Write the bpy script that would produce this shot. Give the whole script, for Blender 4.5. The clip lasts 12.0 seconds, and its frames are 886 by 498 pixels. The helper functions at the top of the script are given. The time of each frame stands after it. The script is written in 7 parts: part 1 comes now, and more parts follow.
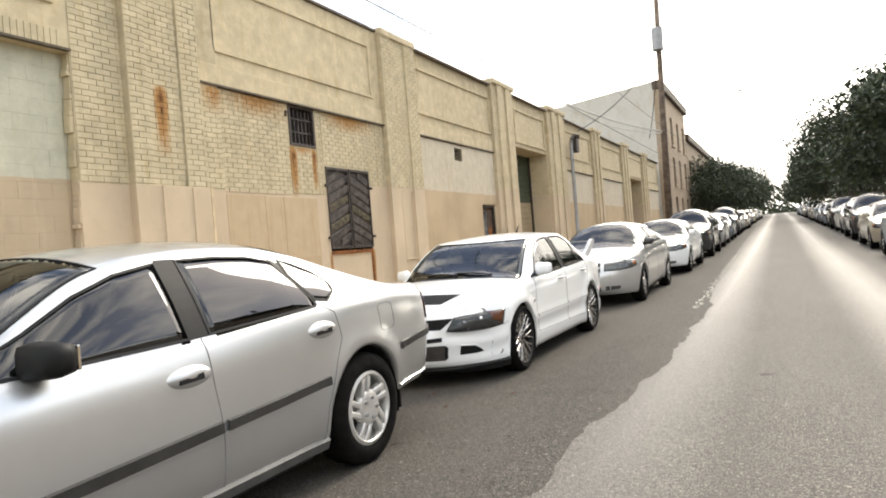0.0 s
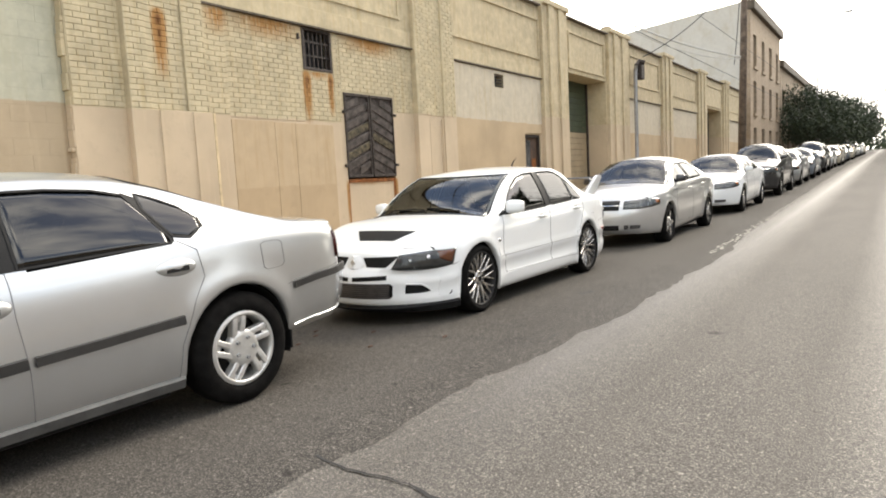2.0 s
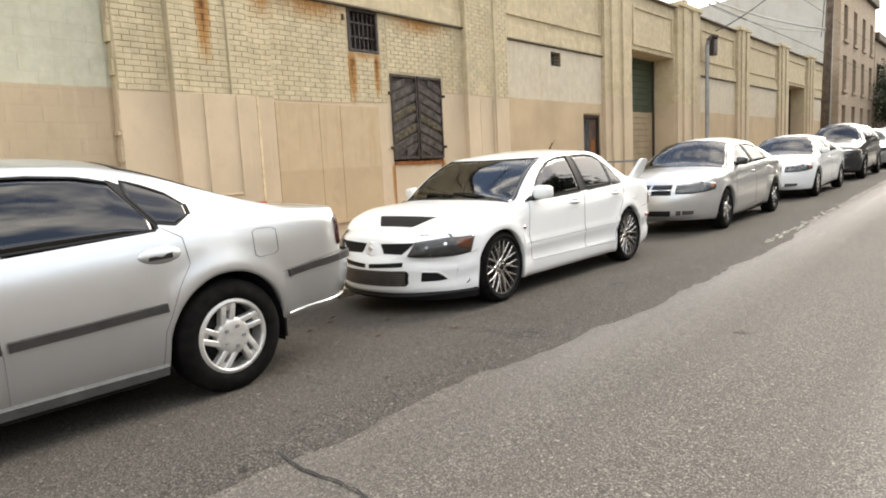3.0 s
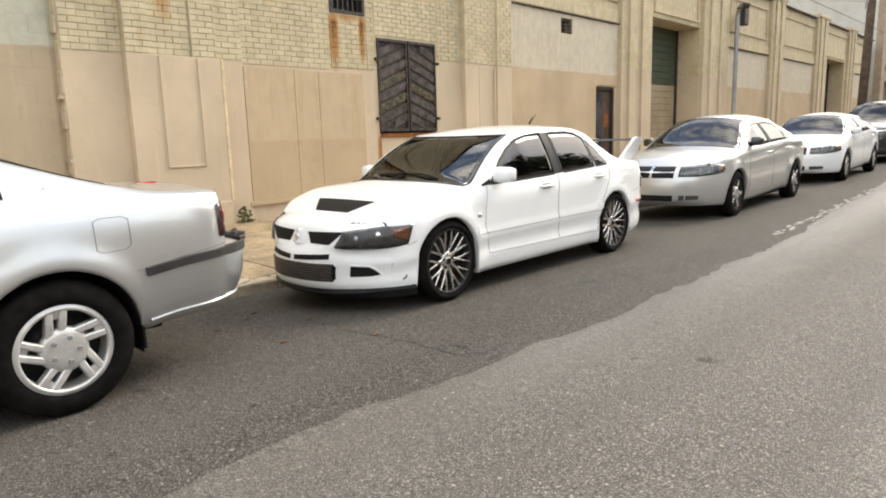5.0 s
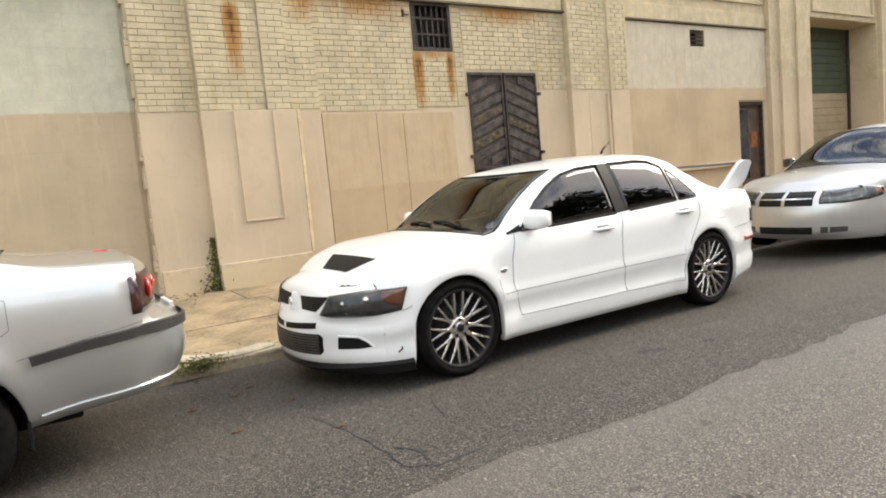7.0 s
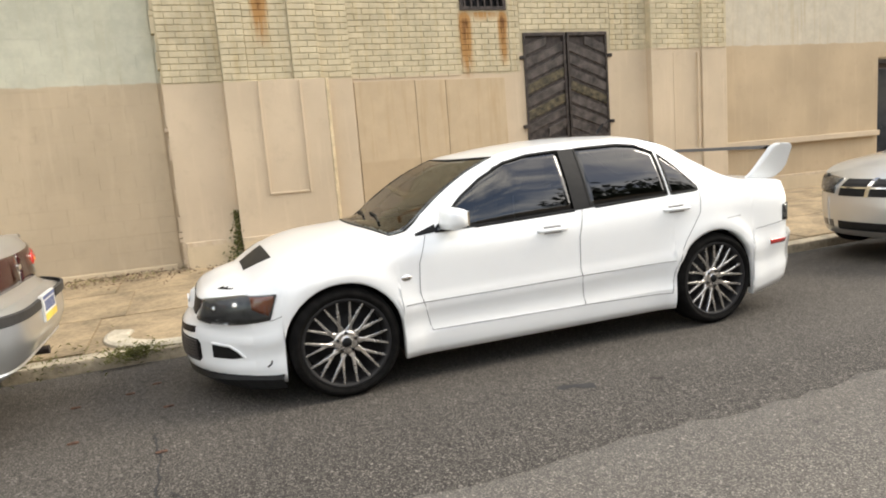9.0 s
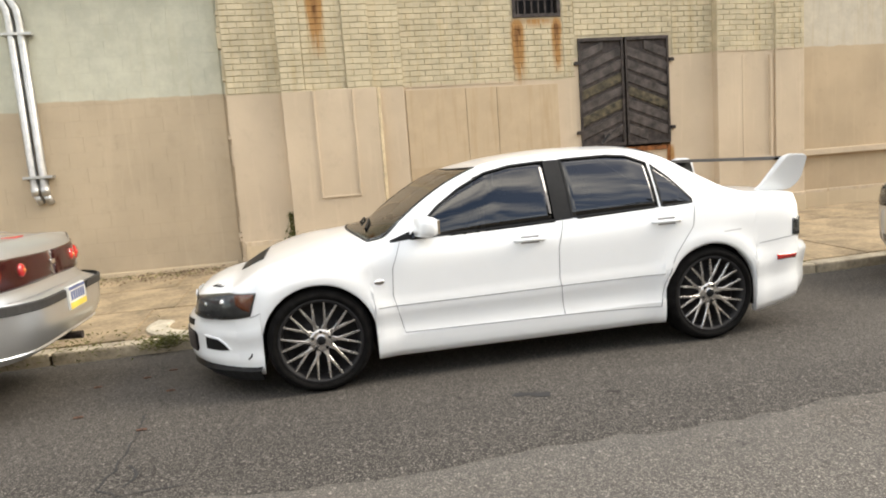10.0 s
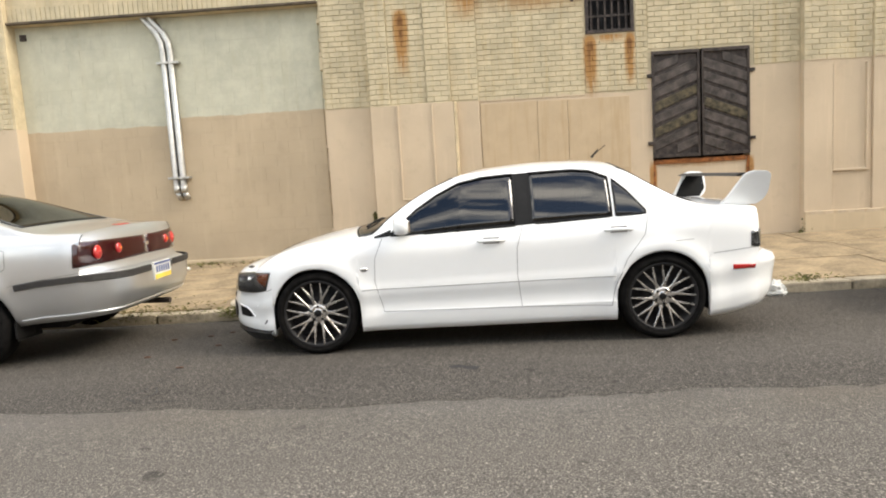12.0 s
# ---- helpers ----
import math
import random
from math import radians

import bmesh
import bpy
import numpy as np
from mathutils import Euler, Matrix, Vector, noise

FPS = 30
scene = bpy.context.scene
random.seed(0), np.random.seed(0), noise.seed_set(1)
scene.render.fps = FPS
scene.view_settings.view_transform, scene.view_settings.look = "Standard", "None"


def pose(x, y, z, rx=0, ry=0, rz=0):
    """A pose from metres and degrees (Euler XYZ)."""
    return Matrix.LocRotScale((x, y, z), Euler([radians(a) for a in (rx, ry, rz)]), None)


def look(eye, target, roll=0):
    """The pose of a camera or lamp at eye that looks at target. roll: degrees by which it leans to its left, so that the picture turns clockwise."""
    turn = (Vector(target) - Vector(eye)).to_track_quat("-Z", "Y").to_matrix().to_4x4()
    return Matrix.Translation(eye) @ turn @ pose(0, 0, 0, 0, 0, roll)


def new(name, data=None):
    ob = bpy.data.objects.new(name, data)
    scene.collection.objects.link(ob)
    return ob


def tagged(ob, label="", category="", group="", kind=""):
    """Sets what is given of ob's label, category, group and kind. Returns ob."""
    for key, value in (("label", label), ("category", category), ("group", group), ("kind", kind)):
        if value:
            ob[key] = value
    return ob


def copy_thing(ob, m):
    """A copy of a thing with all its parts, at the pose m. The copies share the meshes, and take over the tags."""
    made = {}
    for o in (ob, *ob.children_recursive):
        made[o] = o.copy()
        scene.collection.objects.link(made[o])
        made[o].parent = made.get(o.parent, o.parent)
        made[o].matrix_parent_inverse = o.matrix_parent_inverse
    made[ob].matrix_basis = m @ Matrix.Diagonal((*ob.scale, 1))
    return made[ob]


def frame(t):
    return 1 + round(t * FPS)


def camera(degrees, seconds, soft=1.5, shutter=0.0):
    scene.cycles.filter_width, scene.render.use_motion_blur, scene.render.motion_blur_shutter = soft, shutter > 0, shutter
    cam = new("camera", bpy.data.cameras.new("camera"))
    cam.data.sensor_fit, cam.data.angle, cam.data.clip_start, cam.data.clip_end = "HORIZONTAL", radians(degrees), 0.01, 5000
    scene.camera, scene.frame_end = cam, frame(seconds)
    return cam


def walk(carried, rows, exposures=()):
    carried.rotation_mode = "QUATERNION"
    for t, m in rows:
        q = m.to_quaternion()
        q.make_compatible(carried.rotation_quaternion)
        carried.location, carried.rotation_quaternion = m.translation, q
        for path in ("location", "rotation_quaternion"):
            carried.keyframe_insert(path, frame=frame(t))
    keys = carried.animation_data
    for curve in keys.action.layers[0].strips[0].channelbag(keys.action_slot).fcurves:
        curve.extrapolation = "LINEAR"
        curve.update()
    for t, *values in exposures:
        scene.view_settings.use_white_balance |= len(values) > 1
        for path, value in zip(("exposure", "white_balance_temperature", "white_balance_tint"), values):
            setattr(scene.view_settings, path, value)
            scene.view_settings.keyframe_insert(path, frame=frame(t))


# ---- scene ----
cam = camera(68.2, 12.0, soft=1.9)
PATH = [
    (0, (0.074, -0.072, 1.271), (-0.844, 1.705, 1.266), -4.6),
    (0.5, (0.329, 0.155, 1.269), (-0.664, 1.89, 1.233), -3.0),
    (1, (0.59, 0.344, 1.251), (-0.451, 2.042, 1.073), -3.0),
    (1.5, (0.825, 0.537, 1.262), (-0.299, 2.179, 1.059), -3.2),
    (2, (0.945, 0.777, 1.261), (-0.186, 2.414, 1.052), -3.0),
    (2.5, (1.136, 0.963, 1.274), (-0.102, 2.516, 1.036), -3.6),
    (3, (1.2, 1.196, 1.276), (-0.097, 2.697, 1.019), -2.9),
    (4.8, (1.179, 2.182, 1.284), (-0.172, 3.619, 0.956), -2.0),
    (5, (1.196, 2.273, 1.299), (-0.154, 3.708, 0.958), -1.7),
    (5.5, (1.243, 2.609, 1.324), (-0.199, 3.959, 1.011), -4.0),
    (6, (1.186, 2.99, 1.306), (-0.343, 4.249, 1.029), -3.6),
    (6.5, (1.185, 3.339, 1.311), (-0.38, 4.553, 1.031), -3.8),
    (6.7, (1.207, 3.474, 1.283), (-0.406, 4.631, 1.039), -4.5),
    (8.3, (1.303, 4.782, 1.317), (-0.507, 5.572, 1.004), -5.2),
    (8.5, (1.303, 4.918, 1.338), (-0.514, 5.684, 1.003), -5.2),
    (9, (1.338, 5.334, 1.345), (-0.524, 6.005, 1.054), -4.6),
    (9.5, (1.483, 5.643, 1.338), (-0.436, 6.16, 1.111), -5.7),
    (10, (1.701, 6.04, 1.334), (-0.247, 6.414, 1.075), -4.3),
    (10.5, (1.877, 6.389, 1.333), (-0.098, 6.593, 1.093), -2.7),
    (11, (2.188, 6.638, 1.334), (0.201, 6.758, 1.14), -2.7),
    (11.5, (2.436, 6.926, 1.314), (0.45, 6.945, 1.075), -3.3),
    (12, (2.655, 7.242, 1.31), (0.669, 7.144, 1.091), -3.4),
]
walk(cam, [(t, look(eye, target, roll)) for t, eye, target, roll in PATH])

# ---------------------------------------------------------------- world and sun
world = bpy.data.worlds.new("world")
scene.world = world
world.use_nodes = True
wn, wl = world.node_tree.nodes, world.node_tree.links
wn.clear()
w_out = wn.new("ShaderNodeOutputWorld")
w_bg = wn.new("ShaderNodeBackground")
w_sky = wn.new("ShaderNodeTexSky")
w_sky.sky_type, w_sky.sun_disc = "NISHITA", False
w_sky.sun_elevation, w_sky.sun_rotation = radians(39), radians(10)
w_sky.air_density, w_sky.dust_density = 1.2, 2.0
w_co = wn.new("ShaderNodeTexCoord")
w_map = wn.new("ShaderNodeMapping")
w_map.inputs["Scale"].default_value = (1.0, 1.0, 2.4)
w_noise = wn.new("ShaderNodeTexNoise")
w_noise.inputs["Scale"].default_value, w_noise.inputs["Detail"].default_value = 4.6, 6.0
w_noise.inputs["Roughness"].default_value = 0.56
w_ramp = wn.new("ShaderNodeValToRGB")
w_ramp.color_ramp.elements[0].position, w_ramp.color_ramp.elements[0].color = 0.44, (0, 0, 0, 1)
w_ramp.color_ramp.elements[1].position, w_ramp.color_ramp.elements[1].color = 0.68, (1, 1, 1, 1)
w_mix = wn.new("ShaderNodeMix")
w_mix.data_type = "RGBA"
w_mix.inputs["B"].default_value = (16.2, 15.2, 13.5, 1)
wl.new(w_co.outputs["Generated"], w_map.inputs["Vector"])
wl.new(w_map.outputs["Vector"], w_noise.inputs["Vector"])
wl.new(w_noise.outputs["Fac"], w_ramp.inputs["Fac"])
w_sep = wn.new("ShaderNodeSeparateXYZ")
w_haze = wn.new("ShaderNodeMapRange")
w_haze.inputs["From Min"].default_value, w_haze.inputs["From Max"].default_value = 0.58, 0.34
w_max = wn.new("ShaderNodeMath")
w_max.operation = "MAXIMUM"
wl.new(w_co.outputs["Generated"], w_sep.inputs["Vector"])
wl.new(w_sep.outputs["Z"], w_haze.inputs["Value"])
w_side = wn.new("ShaderNodeMapRange")
w_side.inputs["From Min"].default_value, w_side.inputs["From Max"].default_value = 0.80, 0.93
w_mul = wn.new("ShaderNodeMath")
w_mul.operation = "MULTIPLY"
wl.new(w_sep.outputs["Y"], w_side.inputs["Value"])
wl.new(w_haze.outputs["Result"], w_mul.inputs[0])
wl.new(w_side.outputs["Result"], w_mul.inputs[1])
wl.new(w_mul.outputs["Value"], w_max.inputs[0])
wl.new(w_ramp.outputs["Color"], w_max.inputs[1])
wl.new(w_max.outputs["Value"], w_mix.inputs["Factor"])
wl.new(w_sky.outputs["Color"], w_mix.inputs["A"])
wl.new(w_mix.outputs["Result"], w_bg.inputs["Color"])
w_bg.inputs["Strength"].default_value = 0.15
wl.new(w_bg.outputs["Background"], w_out.inputs["Surface"])

sun = new("sun", bpy.data.lights.new("sun", "SUN"))
sun.data.energy, sun.data.angle, sun.data.color = 1.5, radians(22), (1.0, 0.92, 0.78)
sun.matrix_world = look((1.4, 7.6, 6.3), (0, 0, 0))
scene.view_settings.exposure = 0.93


# ---------------------------------------------------------------- small tools
def pchip(keys):
    """A smooth curve through (x, y) keys that never overshoots."""
    xs, ys = [k[0] for k in keys], [k[1] for k in keys]
    n = len(xs)
    if n == 1:
        return lambda x: ys[0]
    h = [xs[i + 1] - xs[i] for i in range(n - 1)]
    d = [(ys[i + 1] - ys[i]) / h[i] for i in range(n - 1)]
    m = [d[0]] + [0.0 if d[i - 1] * d[i] <= 0 else 2 * d[i - 1] * d[i] / (d[i - 1] + d[i]) for i in range(1, n - 1)] + [d[-1]]

    def f(x):
        if x <= xs[0]:
            return ys[0]
        if x >= xs[-1]:
            return ys[-1]
        i = max(j for j in range(n - 1) if xs[j] <= x)
        t = (x - xs[i]) / h[i]
        return (ys[i] * (1 + 2 * t) * (1 - t) ** 2 + m[i] * h[i] * t * (1 - t) ** 2
                + ys[i + 1] * t * t * (3 - 2 * t) + m[i + 1] * h[i] * t * t * (t - 1))
    return f


def pl(keys):
    xs, ys = [k[0] for k in keys], [k[1] for k in keys]
    return lambda x: float(np.interp(x, xs, ys))


def ob_from(name, bm, material, parent=None, label="", smooth=False, kind=""):
    me = bpy.data.meshes.new(name)
    bm.normal_update()
    bm.to_mesh(me)
    bm.free()
    if material:
        me.materials.append(material)
    if smooth:
        me.polygons.foreach_set("use_smooth", [True] * len(me.polygons))
    ob = new(name, me)
    ob.parent = parent
    return tagged(ob, label, kind=kind)


def part(name, bm, material, parent, label="", smooth=False):
    return ob_from(name, bm, material, parent, label, smooth)


def raw(name, verts, faces, material, parent=None, label="", smooth=False, kind=""):
    me = bpy.data.meshes.new(name)
    me.from_pydata(verts, [], faces)
    me.update()
    if material:
        me.materials.append(material)
    if smooth:
        me.polygons.foreach_set("use_smooth", [True] * len(me.polygons))
    ob = new(name, me)
    ob.parent = parent
    return tagged(ob, label, kind=kind)


def thing(name, label, category, m=None, group=""):
    ob = new(name)
    ob.empty_display_size = 0.1
    if m is not None:
        ob.matrix_world = m
    return tagged(ob, label, category, group)


def box(bm, x0, x1, y0, y1, z0, z1, bevel=0.0):
    r = bmesh.ops.create_cube(bm, size=1.0, matrix=Matrix.LocRotScale(
        ((x0 + x1) / 2, (y0 + y1) / 2, (z0 + z1) / 2), None, (abs(x1 - x0), abs(y1 - y0), abs(z1 - z0))))
    if bevel:
        es = list({e for v in r["verts"] for e in v.link_edges})
        bmesh.ops.bevel(bm, geom=es, offset=bevel, segments=2, affect="EDGES", profile=0.6)
    return r


def boxed(*a, bevel=0.0):
    bm = bmesh.new()
    box(bm, *a, bevel=bevel)
    return bm


def rod(bm, a, b, r, n=10, r2=None):
    """A closed tapered rod from a to b."""
    a, b = Vector(a), Vector(b)
    d = b - a
    m = Matrix.Translation((a + b) / 2) @ d.to_track_quat("Z", "Y").to_matrix().to_4x4()
    bmesh.ops.create_cone(bm, cap_ends=True, segments=n, radius1=r, radius2=r if r2 is None else r2, depth=d.length, matrix=m)


def tube(bm, pts, r, n=10):
    """A bent tube through points."""
    pts = [Vector(p) for p in pts]
    rings = []
    up = Vector((0.3, 0.2, 1)).normalized()
    for i, p in enumerate(pts):
        d = (pts[min(i + 1, len(pts) - 1)] - pts[max(i - 1, 0)]).normalized()
        u = d.cross(up)
        if u.length < 1e-3:
            u = d.cross(Vector((1, 0, 0)))
        u.normalize()
        v = d.cross(u)
        rings.append([bm.verts.new(p + r * (math.cos(2 * math.pi * k / n) * u + math.sin(2 * math.pi * k / n) * v)) for k in range(n)])
    for a, b in zip(rings, rings[1:]):
        for k in range(n):
            bm.faces.new((a[k], a[(k + 1) % n], b[(k + 1) % n], b[k]))
    bm.faces.new(rings[0])
    bm.faces.new(rings[-1][::-1])


def lathe(bm, prof, n=48, axis="X"):
    """Turn a profile of (radius, along) round the x axis."""
    rings = []
    for r, x in prof:
        rings.append([bm.verts.new((x, r * math.cos(2 * math.pi * k / n), r * math.sin(2 * math.pi * k / n))) for k in range(n)])
    for a, b in zip(rings, rings[1:]):
        for k in range(n):
            bm.faces.new((a[k], a[(k + 1) % n], b[(k + 1) % n], b[k]))
    return rings


# ---------------------------------------------------------------- materials
def mat(name):
    m = bpy.data.materials.new(name)
    m.use_nodes = True
    nt = m.node_tree
    return m, nt, nt.nodes, nt.links, nt.nodes["Principled BSDF"]


def pos_node(nt):
    return nt.nodes.new("ShaderNodeNewGeometry").outputs["Position"]


def noise_node(nt, vec, scale, detail=4.0, rough=0.55):
    n = nt.nodes.new("ShaderNodeTexNoise")
    n.inputs["Scale"].default_value, n.inputs["Detail"].default_value, n.inputs["Roughness"].default_value = scale, detail, rough
    nt.links.new(vec, n.inputs["Vector"])
    return n.outputs["Fac"]


def ramp_node(nt, fac, a, b, ca=(0, 0, 0, 1), cb=(1, 1, 1, 1)):
    r = nt.nodes.new("ShaderNodeMapRange")
    r.inputs["From Min"].default_value, r.inputs["From Max"].default_value = a, b
    nt.links.new(fac, r.inputs["Value"])
    return r.outputs["Result"]


def mixc(nt, fac, a, b, mode="MIX"):
    n = nt.nodes.new("ShaderNodeMix")
    n.data_type, n.blend_type = "RGBA", mode
    for sock, v in (("Factor", fac), ("A", a), ("B", b)):
        s = n.inputs[sock]
        if isinstance(v, (int, float)):
            s.default_value = v
        elif isinstance(v, tuple):
            s.default_value = (*v, 1) if len(v) == 3 else v
        else:
            nt.links.new(v, s)
    return n.outputs["Result"]


def math_node(nt, op, a, b=0.0, c=0.0):
    n = nt.nodes.new("ShaderNodeMath")
    n.operation = op
    for i, v in enumerate((a, b, c)):
        if isinstance(v, (int, float)):
            n.inputs[i].default_value = v
        else:
            nt.links.new(v, n.inputs[i])
    return n.outputs["Value"]


def bump_node(nt, height, strength, dist, normal=None):
    n = nt.nodes.new("ShaderNodeBump")
    n.inputs["Strength"].default_value, n.inputs["Distance"].default_value = strength, dist
    nt.links.new(height, n.inputs["Height"])
    if normal is not None:
        nt.links.new(normal, n.inputs["Normal"])
    return n.outputs["Normal"]


def scaled(nt, vec, s):
    n = nt.nodes.new("ShaderNodeMapping")
    n.inputs["Scale"].default_value = s
    nt.links.new(vec, n.inputs["Vector"])
    return n.outputs["Vector"]


def plain(name, col, rough=0.5, metal=0.0, var=0.12, scale=8.0, bump=0.0, coat=0.0, spec=0.5):
    """A surface of one colour with blotches and grain in object space."""
    m, nt, N, L, P = mat(name)
    co = N.new("ShaderNodeTexCoord").outputs["Object"]
    a = noise_node(nt, co, scale, 6)
    b = noise_node(nt, co, scale * 9, 3)
    f = math_node(nt, "ADD", math_node(nt, "MULTIPLY", a, 0.7), math_node(nt, "MULTIPLY", b, 0.3))
    lo = tuple(c * (1 - 2 * var) for c in col)
    hi = tuple(min(1, c * (1 + var)) for c in col)
    L.new(mixc(nt, ramp_node(nt, f, 0.35, 0.65), lo, hi), P.inputs["Base Color"])
    L.new(ramp_node(nt, f, 0.0, 1.0), P.inputs["Roughness"])
    r = ramp_node(nt, f, 0.2, 0.8)
    L.new(math_node(nt, "MULTIPLY_ADD", r, 0.15, rough - 0.07), P.inputs["Roughness"])
    P.inputs["Metallic"].default_value = metal
    P.inputs["Coat Weight"].default_value = coat
    P.inputs["Coat Roughness"].default_value = 0.04
    P.inputs["Specular IOR Level"].default_value = spec
    if bump:
        L.new(bump_node(nt, b, bump, 0.01), P.inputs["Normal"])
    return m


def rgb(nt, sep_vec):
    s = nt.nodes.new("ShaderNodeSeparateXYZ")
    nt.links.new(sep_vec, s.inputs["Vector"])
    return s.outputs


def streak(nt, ax, z, y0, half, z_top, length, wob):
    """A rust run: strongest under z_top, fading downwards, ragged in y."""
    d = math_node(nt, "ABSOLUTE", math_node(nt, "SUBTRACT", ax, y0))
    across = math_node(nt, "SUBTRACT", 1.0, math_node(nt, "DIVIDE", d, half))
    across = math_node(nt, "MAXIMUM", across, 0.0)
    down = math_node(nt, "DIVIDE", math_node(nt, "SUBTRACT", z_top, z), length)
    on = math_node(nt, "GREATER_THAN", down, 0.0)
    on = math_node(nt, "MULTIPLY", on, ramp_node(nt, down, 0.0, 0.18))
    fade = math_node(nt, "MAXIMUM", math_node(nt, "SUBTRACT", 1.0, down), 0.0)
    v = math_node(nt, "MULTIPLY", math_node(nt, "MULTIPLY", across, fade), on)
    return math_node(nt, "MULTIPLY", v, ramp_node(nt, wob, 0.22, 0.5))


def masonry(name, upper, lower, line, brick=False, rust=False, line2=None, rough=0.85, patchy=0.25, run=0.5):
    """Painted masonry: one paint above a ragged line, another below; grime, peeling and fine relief."""
    m, nt, N, L, P = mat(name)
    p = pos_node(nt)
    o = rgb(nt, p)
    big, mid, fine = noise_node(nt, p, 0.8, 5), noise_node(nt, p, 4.5, 7, 0.65), noise_node(nt, p, 60, 3)
    runs = noise_node(nt, scaled(nt, p, (1, 7, 0.5)), 1.6, 6, 0.6)
    edge = noise_node(nt, scaled(nt, p, (1, 1, 0.2)), 2.2, 4)
    ln = line if line2 is None else math_node(nt, "MULTIPLY_ADD", math_node(nt, "GREATER_THAN", o["Y"], line2[0]), line2[1] - line, line)
    h = math_node(nt, "SUBTRACT", math_node(nt, "MULTIPLY_ADD", edge, 0.10, o["Z"]), math_node(nt, "ADD", ln, 0.05))
    top = ramp_node(nt, h, -0.012, 0.012)
    up = mixc(nt, ramp_node(nt, mid, 0.40, 0.66), tuple(c * (1 - patchy) for c in upper), upper)
    up = mixc(nt, math_node(nt, "MULTIPLY", ramp_node(nt, runs, 0.50, 0.72), run), up, tuple(c * k for c, k in zip(upper, (0.70, 0.60, 0.42))))
    up = mixc(nt, math_node(nt, "MULTIPLY", ramp_node(nt, big, 0.42, 0.7), 0.35), up, tuple(min(0.85, c * 1.12) for c in upper))
    lo = mixc(nt, ramp_node(nt, big, 0.35, 0.65), tuple(c * 0.84 for c in lower), lower)
    lo = mixc(nt, math_node(nt, "MULTIPLY", ramp_node(nt, mid, 0.56, 0.74), 0.40), lo, tuple(c * 0.72 for c in lower))
    lo = mixc(nt, math_node(nt, "MULTIPLY", ramp_node(nt, runs, 0.55, 0.75), 0.30), lo, tuple(min(0.8, c * 1.2) for c in lower))
    col = mixc(nt, top, lo, up)
    if brick:
        rnd = N.new("ShaderNodeObjectInfo").outputs["Random"]
        isl = N.new("ShaderNodeNewGeometry").outputs["Random Per Island"]
        k = math_node(nt, "FRACT", math_node(nt, "ADD", rnd, isl))
        col = mixc(nt, math_node(nt, "MULTIPLY", math_node(nt, "MULTIPLY", k, 0.22), top), col, tuple(c * 0.55 for c in upper))
    if rust:
        wob = noise_node(nt, scaled(nt, p, (1, 16, 1.2)), 1.5, 4)
        tot = None
        for y0, half, zt, ln2 in rust:
            s = streak(nt, o["Y"], o["Z"], y0, half, zt, ln2, wob)
            s = math_node(nt, "MULTIPLY", s, 0.40) if half > 0.29 else s
            tot = s if tot is None else math_node(nt, "MAXIMUM", tot, s)
        col = mixc(nt, math_node(nt, "MINIMUM", math_node(nt, "MULTIPLY", tot, 4.0), 0.85), col, (0.34, 0.16, 0.035))
        core = math_node(nt, "MULTIPLY", ramp_node(nt, tot, 0.30, 0.62), ramp_node(nt, mid, 0.36, 0.56))
        col = mixc(nt, math_node(nt, "MULTIPLY", core, 0.8), col, (0.11, 0.042, 0.014))
    L.new(col, P.inputs["Base Color"])
    P.inputs["Roughness"].default_value = rough
    P.inputs["Specular IOR Level"].default_value = 0.25
    hgt = math_node(nt, "ADD", math_node(nt, "MULTIPLY", mid, 0.6), math_node(nt, "MULTIPLY", fine, 0.4))
    L.new(bump_node(nt, hgt, 0.35, 0.012), P.inputs["Normal"])
    return m


CREAM, TAN, PALE = (0.590, 0.500, 0.335), (0.500, 0.388, 0.254), (0.575, 0.465, 0.332)
RUST = [(9.12, 0.115, 3.31, 1.0), (9.71, 0.095, 3.31, 0.85), (9.42, 0.35, 3.29, 0.16), (6.30, 0.13, 3.85, 1.05), (7.30, 0.30, 4.05, 0.5),
        (8.3, 0.9, 4.06, 0.42), (10.9, 1.0, 4.06, 0.38), (10.02, 0.07, 1.38, 1.2), (11.46, 0.07, 1.38, 1.0), (10.7, 0.8, 1.40, 0.18)]
M_BRICK = masonry("painted_brick", (0.605, 0.522, 0.355), PALE, 2.43, brick=True, rust=RUST, line2=(9.95, 2.70))
M_MORTAR = masonry("painted_mortar", (0.505, 0.432, 0.292), PALE, 2.43, rust=RUST, line2=(9.95, 2.70))
M_PLASTER = masonry("painted_plaster", CREAM, PALE, 2.43, rust=RUST, line2=(9.95, 2.70))
M_FARWALL = masonry("painted_render", (0.58, 0.49, 0.33), (0.55, 0.445, 0.315), 2.95)
M_BLOCK = masonry("painted_block", (0.525, 0.515, 0.405), (0.478, 0.385, 0.265), 2.38, line2=(2.6, 2.47), patchy=0.16, run=0.15)
M_PATCH = masonry("patched_concrete", (0.57, 0.51, 0.40), TAN, 2.72, patchy=0.16)
M_BOARD = masonry("painted_board", TAN, (0.48, 0.365, 0.232), 1.3, patchy=0.08)
# grey stucco, made lighter in colour for the light on the side walls
M_GREY = masonry("lit_grey_stucco", (0.58, 0.55, 0.49), (0.52, 0.49, 0.44), 3.0, patchy=0.08)
M_BROWNBRICK = masonry("brown_brick_far", (0.42, 0.33, 0.24), (0.40, 0.32, 0.24), 3.0, patchy=0.3)
